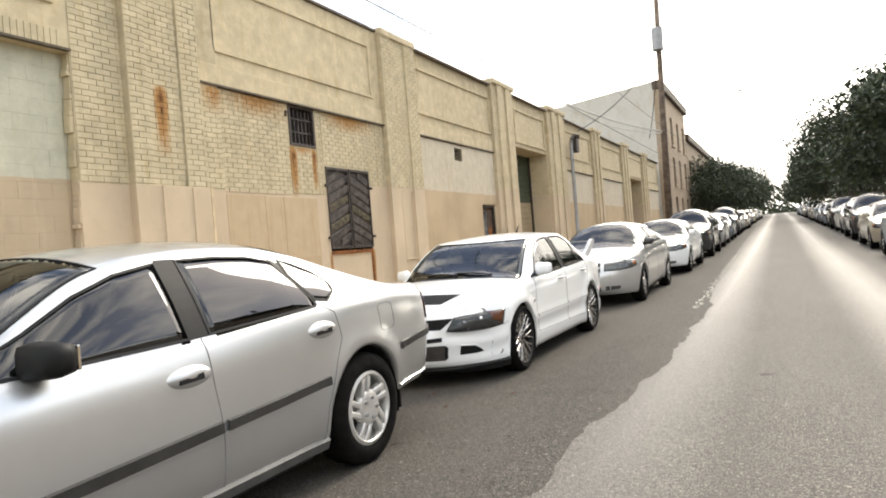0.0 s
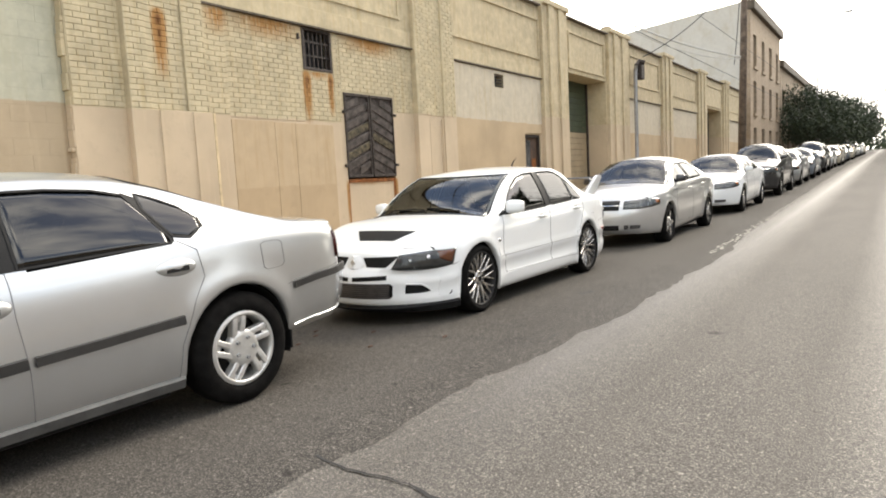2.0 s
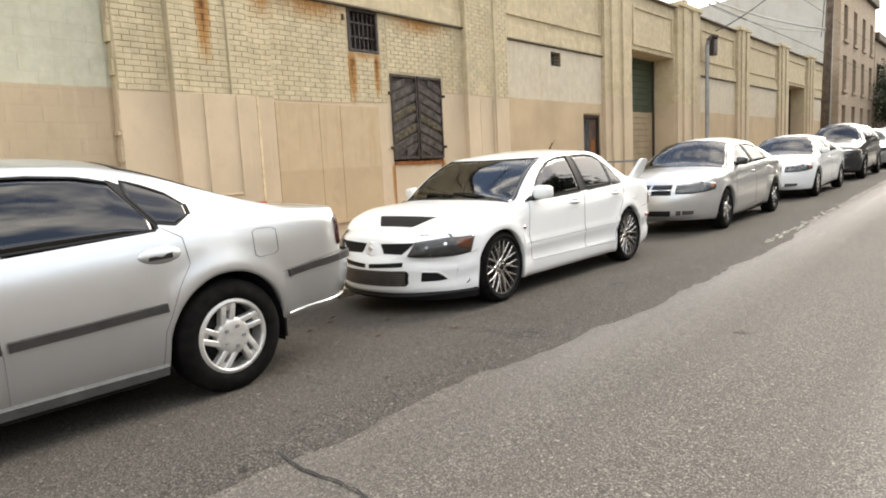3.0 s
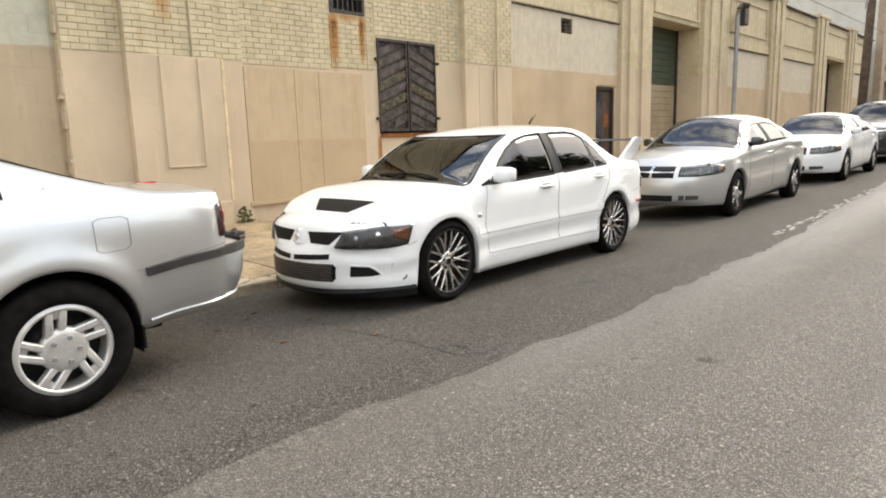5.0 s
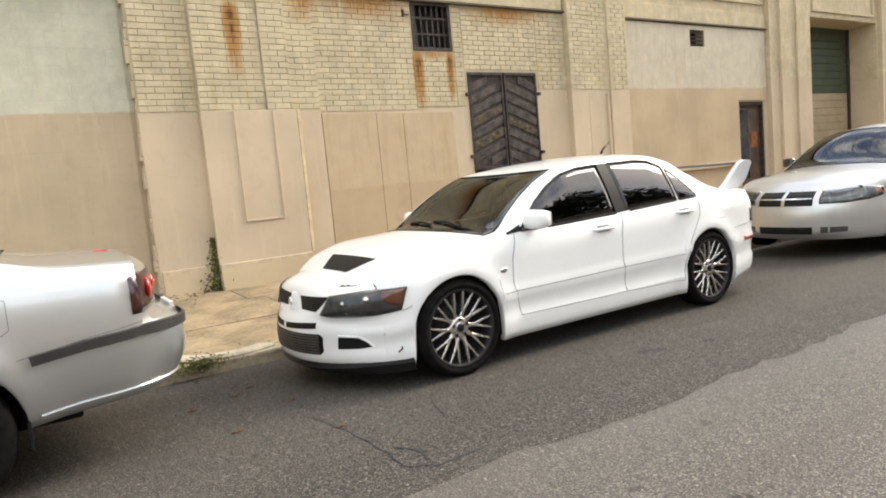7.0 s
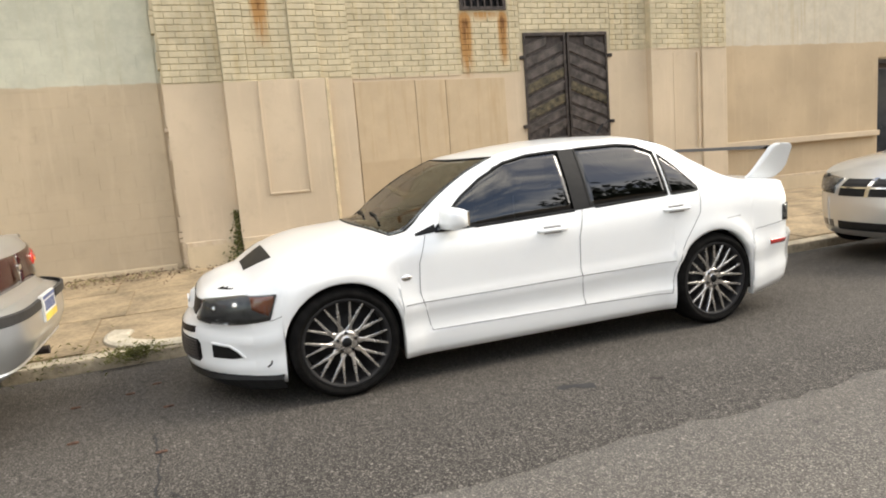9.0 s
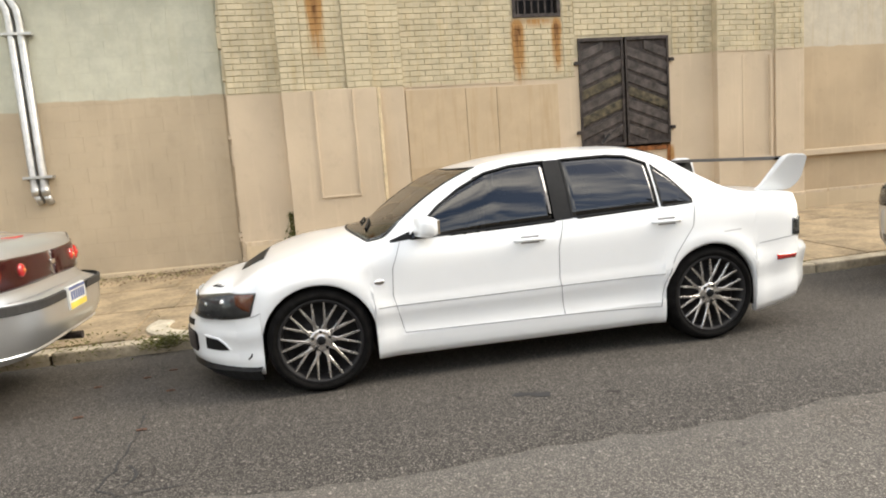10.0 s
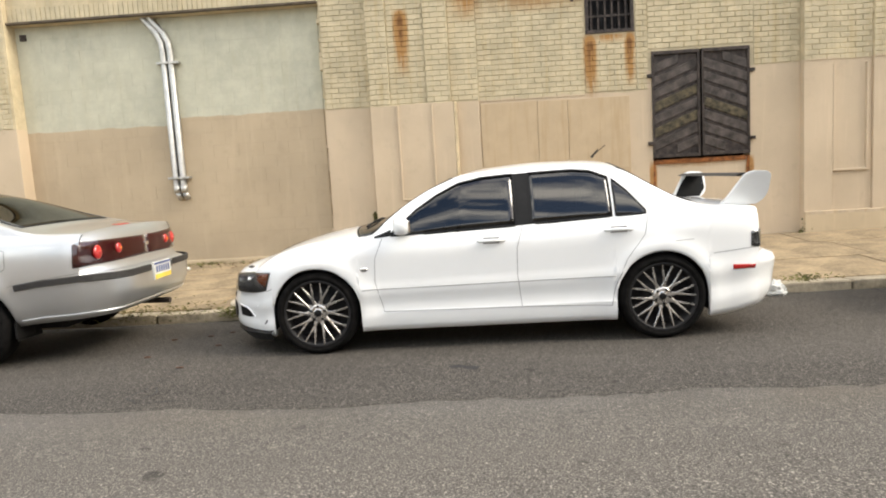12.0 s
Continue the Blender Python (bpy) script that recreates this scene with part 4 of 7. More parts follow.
def wheel_parts(car, y, side, xf, R, width, style, zc):
    """A wheel whose outer face stands at xf on that side."""
    w = new("wheel")
    w.parent = car
    w.location = (side * xf, y, zc)
    turn = 0.70 if style == "cover" else 0.3 * y
    w.rotation_euler = (turn, 0, 0) if side > 0 else (turn, 0, math.pi)
    r1 = R * (0.795 if style == "mesh" else 0.655)
    bm = bmesh.new()
    lathe(bm, [(r1, -0.012), (r1 + 0.012, 0.0), (r1 + 0.022, 0.006), (max(R - 0.06, r1 + 0.032), 0.008), (R - 0.022, -0.006), (R - 0.006, -0.022), (R, -0.05),
               (R, -width + 0.05), (R - 0.01, -width + 0.02), (R - 0.05, -width), (r1, -width + 0.01)], 56)
    part("tyre", bm, M_TYRE, w, smooth=True)
    bm = bmesh.new()
    lathe(bm, [(r1 + 0.004, -0.010), (r1 - 0.004, -0.004), (r1 - 0.014, -0.010), (r1 - 0.022, -0.05), (r1 - 0.03, -width + 0.02)], 48)
    part("rim", bm, M_DARKRIM if style != "cover" else M_HUBCAP, w, smooth=True)
    bm = bmesh.new()
    lathe(bm, [(r1 - 0.02, -0.115), (0.15, -0.11), (0.15, -0.095), (0.05, -0.09), (0.001, -0.09)], 40)
    part("brake_disc", bm, M_DARKRIM, w, smooth=True)

    def spoke(bm, a0, r0, a1, rr1, w0, w1, x0, x1, th):
        p0 = Vector((0, r0 * math.cos(a0), r0 * math.sin(a0)))
        p1 = Vector((0, rr1 * math.cos(a1), rr1 * math.sin(a1)))
        d = (p1 - p0).normalized()
        n = Vector((0, -d.z, d.y))
        vv = []
        for p, ww, x in ((p0, w0, x0), ((p0 + p1) / 2, (w0 + w1) / 2, (x0 + x1) / 2 + 0.004), (p1, w1, x1)):
            for sx, sn in ((x - th, -1), (x - 0.004, -1), (x, -0.6), (x, 0.6), (x - 0.004, 1), (x - th, 1)):
                q = p + n * (sn * ww / 2)
                vv.append(bm.verts.new((sx, q.y, q.z)))
        for i in range(2):
            for k in range(5):
                bm.faces.new((vv[6 * i + k], vv[6 * i + k + 1], vv[6 * i + 7 + k], vv[6 * i + 6 + k]))
    tau = 2 * math.pi
    if style == "mesh":
        for i in range(10):
            a = tau * i / 10
            bm = bmesh.new()
            for s in (-1, 1):
                spoke(bm, a - s * 0.13, 0.070, a + s * 0.165, r1 - 0.006, 0.021, 0.0125, -0.038 - 0.001 * s, -0.013 - 0.001 * s, 0.022)
            part("spoke", bm, M_ALLOY, w)
        bm = bmesh.new()
        lathe(bm, [(0.074, -0.05), (0.068, -0.036), (0.05, -0.032), (0.034, -0.036), (0.030, -0.03), (0.001, -0.028)], 32)
        part("hub", bm, M_ALLOY, w, smooth=True)
        bm = bmesh.new()
        lathe(bm, [(0.028, -0.029), (0.024, -0.024), (0.001, -0.023)], 24)
        part("centre_cap", bm, M_TRIM, w, smooth=True)
        for i in range(5):
            a = tau * i / 5 + 0.3
            bm = bmesh.new()
            rod(bm, (-0.04, 0.055 * math.cos(a), 0.055 * math.sin(a)), (-0.026, 0.055 * math.cos(a), 0.055 * math.sin(a)), 0.0095, 8)
            part("wheel_nut", bm, M_TRIM, w)
    else:
        n = 5 if style in ("cover", "five") else 7
        rim_mat = M_HUBCAP if style == "cover" else M_ALLOY
        for i in range(n):
            a = tau * i / n
            bm = bmesh.new()
            if style == "cover":
                for o in (-1, 1):
                    spoke(bm, a + o * 0.33, 0.092, a - 0.30 + o * 0.155, r1 - 0.008, 0.036, 0.032, -0.008, -0.003, 0.05)
                spoke(bm, a - 0.22, 0.158, a - 0.30, r1 - 0.008, 0.040, 0.038, -0.020, -0.016, 0.04)
            else:
                spoke(bm, a, 0.05, a, r1 - 0.008, 0.075, 0.055, -0.02, -0.008, 0.04)
            part("spoke", bm, rim_mat, w)
        bm = bmesh.new()
        lathe(bm, [(0.112, -0.05), (0.110, -0.016), (0.098, -0.007), (0.075, -0.004), (0.001, -0.002)] if style == "cover" else [(0.098, -0.04), (0.094, -0.014), (0.075, -0.008), (0.001, -0.006)], 40)
        part("hub", bm, rim_mat, w, smooth=True)
        if style == "cover":
            bm = bmesh.new()
            lathe(bm, [(r1 - 0.002, -0.006), (r1 - 0.012, 0.002), (r1 - 0.024, -0.002), (r1 - 0.026, -0.03)], 48)
            part("cover_ring", bm, rim_mat, w, smooth=True)
        for i in range(5):
            a = tau * i / 5 + 0.5
            bm = bmesh.new()
            rod(bm, (-0.012, 0.062 * math.cos(a), 0.062 * math.sin(a)), (0.010, 0.062 * math.cos(a), 0.062 * math.sin(a)), 0.014, 8, 0.010)
            part("wheel_nut", bm, M_GREYMETAL, w)
    return w


class Shell:
    """The skin of a car: y runs from the front axle to the rear, x to the sides, z up."""

    def __init__(self, s):
        self.s = s
        self.hw, self.zb, self.zs, self.zr, self.zc = (pchip(s[k]) for k in ("hw", "zb", "zs", "zr", "zc"))
        self.tum, self.prof, self.bf, self.br = (pchip(s[k]) for k in ("tum", "prof", "bf", "br"))
        self.y0, self.y1 = s["y"]
        self.axles, self.R = (0.0, s["wb"]), s["arch"]
        self.pf, self.pr = (pchip(s[k] if k in s else [(0, s.get("plan", 2.3))]) for k in ("plan_front", "plan_rear"))

    def arch(self, y):
        z = self.zb(y)
        for a in self.axles:
            d = abs(y - a)
            if d < self.R:
                z = max(z, self.s["wheel_z"] + math.sqrt(self.R ** 2 - d * d))
        return z

    def side_x(self, y, z):
        b, t = self.zb(y), self.zs(y)
        q = min(1.0, max(0.0, (z - b) / (t - b)))
        x = self.hw(y) - self.prof(q)
        for a in self.axles:
            d = math.hypot(y - a, z - self.s["wheel_z"])
            x += self.s.get("flare", 0.012) * math.exp(-((d - self.R - 0.03) / 0.075) ** 2)
        return x

    def low(self, y, z):
        return Vector((self.side_x(y, z), y, z))

    def up(self, y, z):
        """The side of the cabin, at a height over the shoulder."""
        a, b = self.zs(y), max(self.zr(y), self.zs(y) + 0.004)
        t = min(1.0, max(0.0, (z - a) / (b - a)))
        xs = self.side_x(y, a)
        return Vector((xs - self.tum(y) * t + 0.015 * math.sin(math.pi * t), y, a + (b - a) * t))

    def side(self, y, z):
        return self.low(y, z) if z <= self.zs(y) else self.up(y, z)

    def top(self, y, f):
        xr = self.side_x(y, self.zs(y)) - self.tum(y)
        zr = max(self.zr(y), self.zs(y) + 0.004)
        return Vector((xr * f, y, zr + (self.zc(y) - zr) * (1 - abs(f) ** 2.4)))

    def cap(self, b, q, rear=False):
        y = self.y1 if rear else self.y0
        zb, zs = self.zb(y), self.zs(y)
        zr = max(self.zr(y), zs + 0.004)
        z = zb + (zs - zb) * q
        x = self.side_x(y, z)
        if q > 0.82:
            x -= self.tum(y) * ((q - 0.82) / 0.18) ** 1.5
        t = self.top(y, b)
        z += (t.z - zs) * q ** 3
        k = (self.br if rear else self.bf)(q) * (1 - abs(b) ** (self.pr if rear else self.pf)(q))
        return Vector((x * b, y + k if rear else y - k, z))

    def cap_z(self, b, z, rear=False):
        lo, hi = 0.0, 1.0
        for _ in range(18):
            m = (lo + hi) / 2
            if self.cap(b, m, rear).z < z:
                lo = m
            else:
                hi = m
        return self.cap(b, (lo + hi) / 2, rear)

    def wrap(self, w, z, rear=False):
        """Along the end and round the corner: w to 1 across the end, past 1 metres along the side."""
        if w <= 1:
            return self.cap_z(w, z, rear)
        return self.side(self.y1 - (w - 1) if rear else self.y0 + (w - 1), z)


def offset_grid(f, us, vrange, nv, off):
    """Points of the surface f over columns us, v between vrange(u), lifted by off."""
    rows = []
    e = 0.004
    for u in us:
        v0, v1 = vrange(u)
        row = []
        for j in range(nv + 1):
            v = v0 + (v1 - v0) * j / nv
            p = f(u, v)
            n = (f(u + e, v) - f(u - e, v)).cross(f(u, v + e) - f(u, v - e))
            n = n.normalized() if n.length > 1e-9 else Vector((1, 0, 0))
            if n.dot(Vector((p.x, (p.y - 1.4) * 0.15 if abs(p.x) > 0.5 else (p.y - 1.4) * 0.6, max(0.05, (p.z - 0.75) * 6)))) < 0:
                n = -n
            row.append(p + n * off)
        rows.append(row)
    return rows


def patch(f, lower, upper, off=0.004, nu=14, nv=6, side=1, skirt=0.012):
    """A panel that follows the surface f between two outlines."""
    lo, hi = pl(lower), pl(upper)
    us = sorted({lower[0][0] + (lower[-1][0] - lower[0][0]) * i / nu for i in range(nu + 1)} | {k[0] for k in lower} | {k[0] for k in upper if lower[0][0] <= k[0] <= lower[-1][0]})
    g = offset_grid(f, us, lambda u: (lo(u), hi(u)), nv, off)
    h = offset_grid(f, us, lambda u: (lo(u), hi(u)), nv, off - skirt)
    bm = bmesh.new()
    V = [[bm.verts.new((p.x * side, p.y, p.z)) for p in r] for r in g]
    W = {}
    n, m = len(us), nv + 1
    ring = [(i, 0) for i in range(n)] + [(n - 1, j) for j in range(1, m)] + [(i, m - 1) for i in range(n - 2, -1, -1)] + [(0, j) for j in range(m - 2, 0, -1)]
    for i, j in ring:
        p = h[i][j]
        W[i, j] = bm.verts.new((p.x * side, p.y, p.z))
    for i in range(n - 1):
        for j in range(nv):
            q = (V[i][j], V[i + 1][j], V[i + 1][j + 1], V[i][j + 1])
            bm.faces.new(q if side > 0 else q[::-1])
    for a, b in zip(ring, ring[1:] + ring[:1]):
        q = (V[b[0]][b[1]], V[a[0]][a[1]], W[a], W[b])
        bm.faces.new(q if side > 0 else q[::-1])
    bmesh.ops.remove_doubles(bm, verts=bm.verts, dist=0.0004)
    bmesh.ops.recalc_face_normals(bm, faces=bm.faces)
    c = Vector()
    for i in range(n):
        for j in range(m):
            d = g[i][j] - h[i][j]
            c += Vector((d.x * side, d.y, d.z))
    bm.normal_update()
    if sum(((fc.normal.dot(c)) * fc.calc_area() for fc in bm.faces), 0.0) < 0:
        bmesh.ops.reverse_faces(bm, faces=bm.faces)
    return bm


def strip(f, path, w, off=0.002, side=1, closed=False, dense=0.05):
    """A narrow raised band along a path on the surface f."""
    pts = []
    seq = path + ([path[0]] if closed else [])
    for (a, b), (c, d) in zip(seq, seq[1:]):
        n = max(1, int(math.hypot(c - a, d - b) / dense))
        pts += [(a + (c - a) * i / n, b + (d - b) * i / n) for i in range(n)]
    if not closed:
        pts.append(seq[-1])
    bm = bmesh.new()
    rows = []
    e = 0.004
    N = len(pts)
    for i, (u, v) in enumerate(pts):
        a, b = (pts[(i - 1) % N], pts[(i + 1) % N]) if closed else (pts[max(i - 1, 0)], pts[min(i + 1, N - 1)])
        p = f(u, v)
        t = f(b[0], b[1]) - f(a[0], a[1])
        n = (f(u + e, v) - f(u - e, v)).cross(f(u, v + e) - f(u, v - e))
        n = n.normalized() if n.length > 1e-9 else Vector((1, 0, 0))
        if n.dot(Vector((p.x, (p.y - 1.4) * 0.15 if abs(p.x) > 0.5 else (p.y - 1.4) * 0.6, max(0.05, (p.z - 0.75) * 6)))) < 0:
            n = -n
        s = t.cross(n)
        s = s.normalized() if s.length > 1e-9 else Vector((0, 0, 1))
        rows.append([bm.verts.new(((q := p + s * (k * w / 2) + n * o).x * side, q.y, q.z)) for k, o in ((-1, -0.004), (-0.8, off), (0.8, off), (1, -0.004))])
    pairs = list(zip(rows, rows[1:])) + ([(rows[-1], rows[0])] if closed else [])
    for r, q in pairs:
        for k in range(3):
            fc = (r[k], q[k], q[k + 1], r[k + 1])
            bm.faces.new(fc if side > 0 else fc[::-1])
    bmesh.ops.recalc_face_normals(bm, faces=bm.faces)
    return bm


def build_skin(car, S, s, pm):
    """Loft the skin and deal its faces out to the panels."""
    ys = []
    y = S.y0
    while y < S.y1 - 0.02:
        ys.append(y)
        y += 0.05
    ys.append(S.y1)
    special = []
    for a in S.axles:
        special += [a + S.R * math.cos(math.pi * k / 16) for k in range(17)]
        special += [a - S.R - 0.001, a + S.R + 0.001]
    ys = [y for y in ys if all(abs(y - q) > 0.012 for q in special)] + special
    ys = sorted(y for y in ys if S.y0 <= y <= S.y1)
    NL, NU, NT = 16, 8, 10
    grid = []
    for y in ys:
        b, t = S.arch(y), S.zs(y)
        half = [S.low(y, b) - Vector((0.045, 0, -0.002))]
        half += [S.low(y, b + (t - b) * k / NL) for k in range(NL + 1)]
        zr = max(S.zr(y), t + 0.004)
        half += [S.up(y, t + (zr - t) * k / NU) for k in range(1, NU + 1)]
        half += [S.top(y, 1 - k / NT) for k in range(1, NT + 1)]
        grid.append(half)
    K = len(grid[0])
    verts, key = [], {}
    faces = {}

    def vid(i, k):
        """k runs over the left half, the crown and the right half."""
        if (i, k) not in key:
            p = grid[i][k] if k < K else grid[i][2 * K - 2 - k]
            key[i, k] = len(verts)
            verts.append((p.x if k < K else -p.x, p.y, p.z))
        return key[i, k]
    wl_, wu = s["wind"], s["windows"]
    holes = [(pl(lo), pl(hi), lo[0][0], lo[-1][0]) for _, lo, hi in wu]
    d = s["doors"]
    for i in range(len(ys) - 1):
        yc = (ys[i] + ys[i + 1]) / 2
        for k in range(2 * K - 2):
            kk = k if k < K - 1 else 2 * K - 3 - k
            q = [vid(i, k), vid(i + 1, k), vid(i + 1, k + 1), vid(i, k + 1)]
            zc = sum(verts[n][2] for n in q) / 4
            nm = "body"
            if kk <= NL:
                if yc < s["fb"] and zc < s["fbz"]:
                    nm = "front_bumper"
                elif yc > s["rb"] and zc < s["rbz"]:
                    nm = "rear_bumper"
                elif d[0] < yc < d[1] and zc > s["sill"]:
                    nm = "front_door"
                elif d[1] < yc < d[2] and zc > s["sill"] and zc > S.arch(yc) + 0.01 + max(0, (yc - (S.axles[1] - S.R - 0.05)) * 0.8):
                    nm = "rear_door"
                if nm.endswith("door") and k >= K:
                    nm += "_far"
            elif kk <= NL + NU:
                hit = False
                for lo, hi, u0, u1 in holes:
                    if u0 + 0.012 < yc < u1 - 0.012 and lo(yc) + 0.006 < zc < hi(yc) - 0.012:
                        hit = True
                if hit:
                    continue
                if yc < wl_[0]:
                    nm = "hood"
            else:
                f = abs(sum(verts[n][0] for n in q) / 4) / max(0.2, S.top(yc, 1).x)
                if yc < wl_[0] + 0.10 * f * f:
                    nm = "hood"
                elif wl_[0] + 0.10 * f * f + 0.03 < yc < wl_[1] + 0.05 * f * f - 0.03 and f < 0.89:
                    continue
                elif wl_[2] + 0.04 < yc < wl_[3] - 0.03 and f < 0.78:
                    continue
                elif yc >= wl_[3]:
                    nm = "trunk_lid"
            faces.setdefault(nm, []).append(q)
    # ends
    bs = [1 - k / NT for k in range(2 * NT + 1)]
    for rear in (False, True):
        base = len(verts)
        qq = [k / 22 for k in range(22)] + [0.975, 0.99, 1.0]
        for q in qq:
            for b in bs:
                p = S.cap(b, q, rear)
                verts.append(tuple(p))
        for j in range(len(qq) - 1):
            for i in range(2 * NT):
                a = base + j * (2 * NT + 1) + i
                fc = [a, a + 1, a + 2 * NT + 2, a + 2 * NT + 1]
                if not rear:
                    fc = fc[::-1]
                zc = sum(verts[n][2] for n in fc) / 4
                split = s["rbz"] if rear else s["fbz"]
                nm = ("rear_bumper" if rear else "front_bumper") if zc < split else ("trunk_lid" if rear else "hood")
                faces.setdefault(nm, []).append(fc)
    for nm, fl in faces.items():
        used = sorted({n for f in fl for n in f})
        ix = {n: k for k, n in enumerate(used)}
        bm = bmesh.new()
        bv = [bm.verts.new(verts[n]) for n in used]
        for f in fl:
            q = []
            for n in f:
                if ix[n] not in q:
                    q.append(ix[n])
            try:
                bm.faces.new([bv[n] for n in q])
            except ValueError:
                pass
        bmesh.ops.remove_doubles(bm, verts=bm.verts, dist=0.0006)
        bmesh.ops.recalc_face_normals(bm, faces=bm.faces)
        bm.normal_update()
        if nm in ("hood", "trunk_lid") and sum(fc.normal.z * fc.calc_area() for fc in bm.faces) < 0:
            bmesh.ops.reverse_faces(bm, faces=bm.faces)
        part(nm.replace("_far", ""), bm, pm, car, "", smooth=True)


def make_car(name, label, category, s, pm, m, detail=True, group="parked cars"):
    car = thing(name, label, category, m, group)
    S = Shell(s)
    build_skin(car, S, s, pm)
    hw = S.hw(1.3)
    # cabin and underside
    ins = hw - 0.33
    part("underbody", boxed(-ins, ins, S.y0 + 0.12, S.y1 - 0.30, 0.25, S.zs(0.0) - 0.24, bevel=0.02), M_CAB, car)
    part("floor_pan", boxed(-hw + 0.10, hw - 0.10, S.R + 0.05, s["wb"] - S.R - 0.05, 0.16, 0.42, bevel=0.02), M_CAB, car)
    w0, w1, w2, w3 = s["wind"]
    zb = S.zs(w0 + 0.4)
    xi = S.up(w1, S.zr(w1)).x
    bm = bmesh.new()
    box(bm, -xi - 0.10, xi + 0.10, w0 + 0.16, w0 + 0.72, zb - 0.30, zb - 0.01, bevel=0.05)
    part("dashboard", bm, M_CAB, car)
    part("parcel_shelf", boxed(-xi, xi, w2 - 0.2, w3 - 0.15, zb - 0.15, zb + 0.0, bevel=0.03), M_CAB, car)
    for sx in (-1, 1):
        bm = bmesh.new()
        xs = sx * 0.37
        box(bm, xs - 0.24, xs + 0.24, w1 - 0.05, w1 + 0.45, 0.35, 0.58, bevel=0.05)
        box(bm, xs - 0.24, xs + 0.24, w1 + 0.40, w1 + 0.56, 0.50, 1.05, bevel=0.06)
        box(bm, xs - 0.13, xs + 0.13, w1 + 0.47, w1 + 0.57, 1.07, 1.24, bevel=0.04)
        part("seat", bm, M_CAB, car)
    part("rear_seat", boxed(-0.62, 0.62, w2 - 0.42, w2 - 0.20, 0.35, zb + 0.08, bevel=0.06), M_CAB, car)
    bm = bmesh.new()
    cy, cz = w0 + 0.85, zb - 0.02
    tube(bm, [(0.36 + 0.17 * math.cos(a), cy + 0.05 * math.sin(a), cz + 0.16 * math.sin(a)) for a in [2 * math.pi * k / 20 for k in range(21)]], 0.014, 8)
    part("steering_wheel", bm, M_CAB, car)
    # wheels
    for a in S.axles:
        for side in (1, -1):
            wheel_parts(car, a, side, S.side_x(a, S.s["wheel_z"] + S.R) - 0.012, s["tyre"], 0.215, s["style"], s["tyre"])
    # windows and their seals
    for side in (1, -1):
        for nm, lo, hi in s["windows"]:
            g = part(nm, patch(S.up, lo, hi, 0.003, 18, 8, side, 0.006), G_TINT, car, smooth=True)
            g.visible_shadow = False
            out = lo + [k for k in reversed(hi) if k not in (lo[0], lo[-1])]
            part("window_seal", strip(S.up, out, 0.016, 0.005, side, True), M_TRIM, car)
        for path in s["seams"]:
            part("panel_seam", strip(S.side, path, 0.0040, 0.002, side, False, 0.02), M_SEAM, car)
        for path, w, off in s.get("mouldings", ()):
            if path[0][1] < 0.3:
                part("rocker_panel", strip(S.side, path, w, off, side), M_SILL, car)
            else:
                part("moulding", strip(S.side, path, w, off, side), M_MOULD, car, "dark grey rubbing strip")
        for py, pz in s["handles"]:
            bm = bmesh.new()
            p = S.side(py, pz)
            if s.get("oval"):
                bmesh.ops.create_uvsphere(bm, u_segments=20, v_segments=12, radius=1, matrix=Matrix.LocRotScale((side * (p.x - 0.012), py, pz), None, (0.034, 0.128, 0.050)))
                h = part("handle", bm, pm, car, "oval flush handle", True)
                part("grip_recess", patch(S.side, [(py - 0.07, pz - 0.022), (py + 0.06, pz - 0.018)], [(py - 0.07, pz - 0.004), (py + 0.06, pz + 0.010)], 0.021, 8, 3, side), M_TRIM, h)
            else:
                tube(bm, [(side * (p.x + o), py + k, pz + zz) for k, o, zz in ((-0.10, -0.01, 0), (-0.085, 0.022, 0.002), (0, 0.03, 0.004), (0.085, 0.022, 0.002), (0.10, -0.01, 0))], 0.013, 8)
                h = part("handle", bm, pm, car, "", True)
                part("grip_recess", patch(S.side, [(py - 0.06, pz - 0.022), (py + 0.06, pz - 0.022)], [(py - 0.06, pz + 0.024), (py + 0.06, pz + 0.024)], 0.0015, 8, 3, side), pm if not detail else M_MESH, h)
        # mirrors
        if "mirror" in s:
            my, mz, mm = s["mirror"]
            p = S.side(my - 0.02, mz)
            bm = bmesh.new()
            box(bm, p.x + 0.02, p.x + 0.19, my - 0.055, my + 0.055, mz - 0.055, mz + 0.062, bevel=0.042)
            for v in bm.verts:
                k = (v.co.x - p.x - 0.02) / 0.19
                v.co.y += 0.045 * k
                v.co.z += 0.012 * (1 - k) * (1 if v.co.z > mz else -1)
                v.co.x *= side
            mr = part("mirror", bm, mm or pm, car, "", True)
            bm = bmesh.new()
            rod(bm, (side * (p.x - 0.03), my, mz - 0.04), (side * (p.x + 0.06), my, mz - 0.03), 0.03, 10)
            part("mirror_arm", bm, M_TRIM, mr)
            bm = boxed(p.x + 0.045, p.x + 0.175, my + 0.052, my + 0.064, mz - 0.042, mz + 0.048, bevel=0.004)
            for v in bm.verts:
                v.co.y += 0.045 * (v.co.x - p.x - 0.02) / 0.19
                v.co.x *= side
            part("mirror_glass", bm, M_CHROME, mr)
        # lamps
        for nm, lo, hi, mt, rear, lens in s["lamps"]:
            f = (lambda w, z, r=rear: S.wrap(w, z, r))
            lamp = part(nm, patch(f, lo, hi, 0.0025, 18, 5, side, 0.008), mt, car, "", True)
            if lens:
                g = part("lens", patch(f, lo, hi, 0.010, 18, 5, side, 0.006), G_LAMP, lamp, "", True)
                g.visible_shadow = False
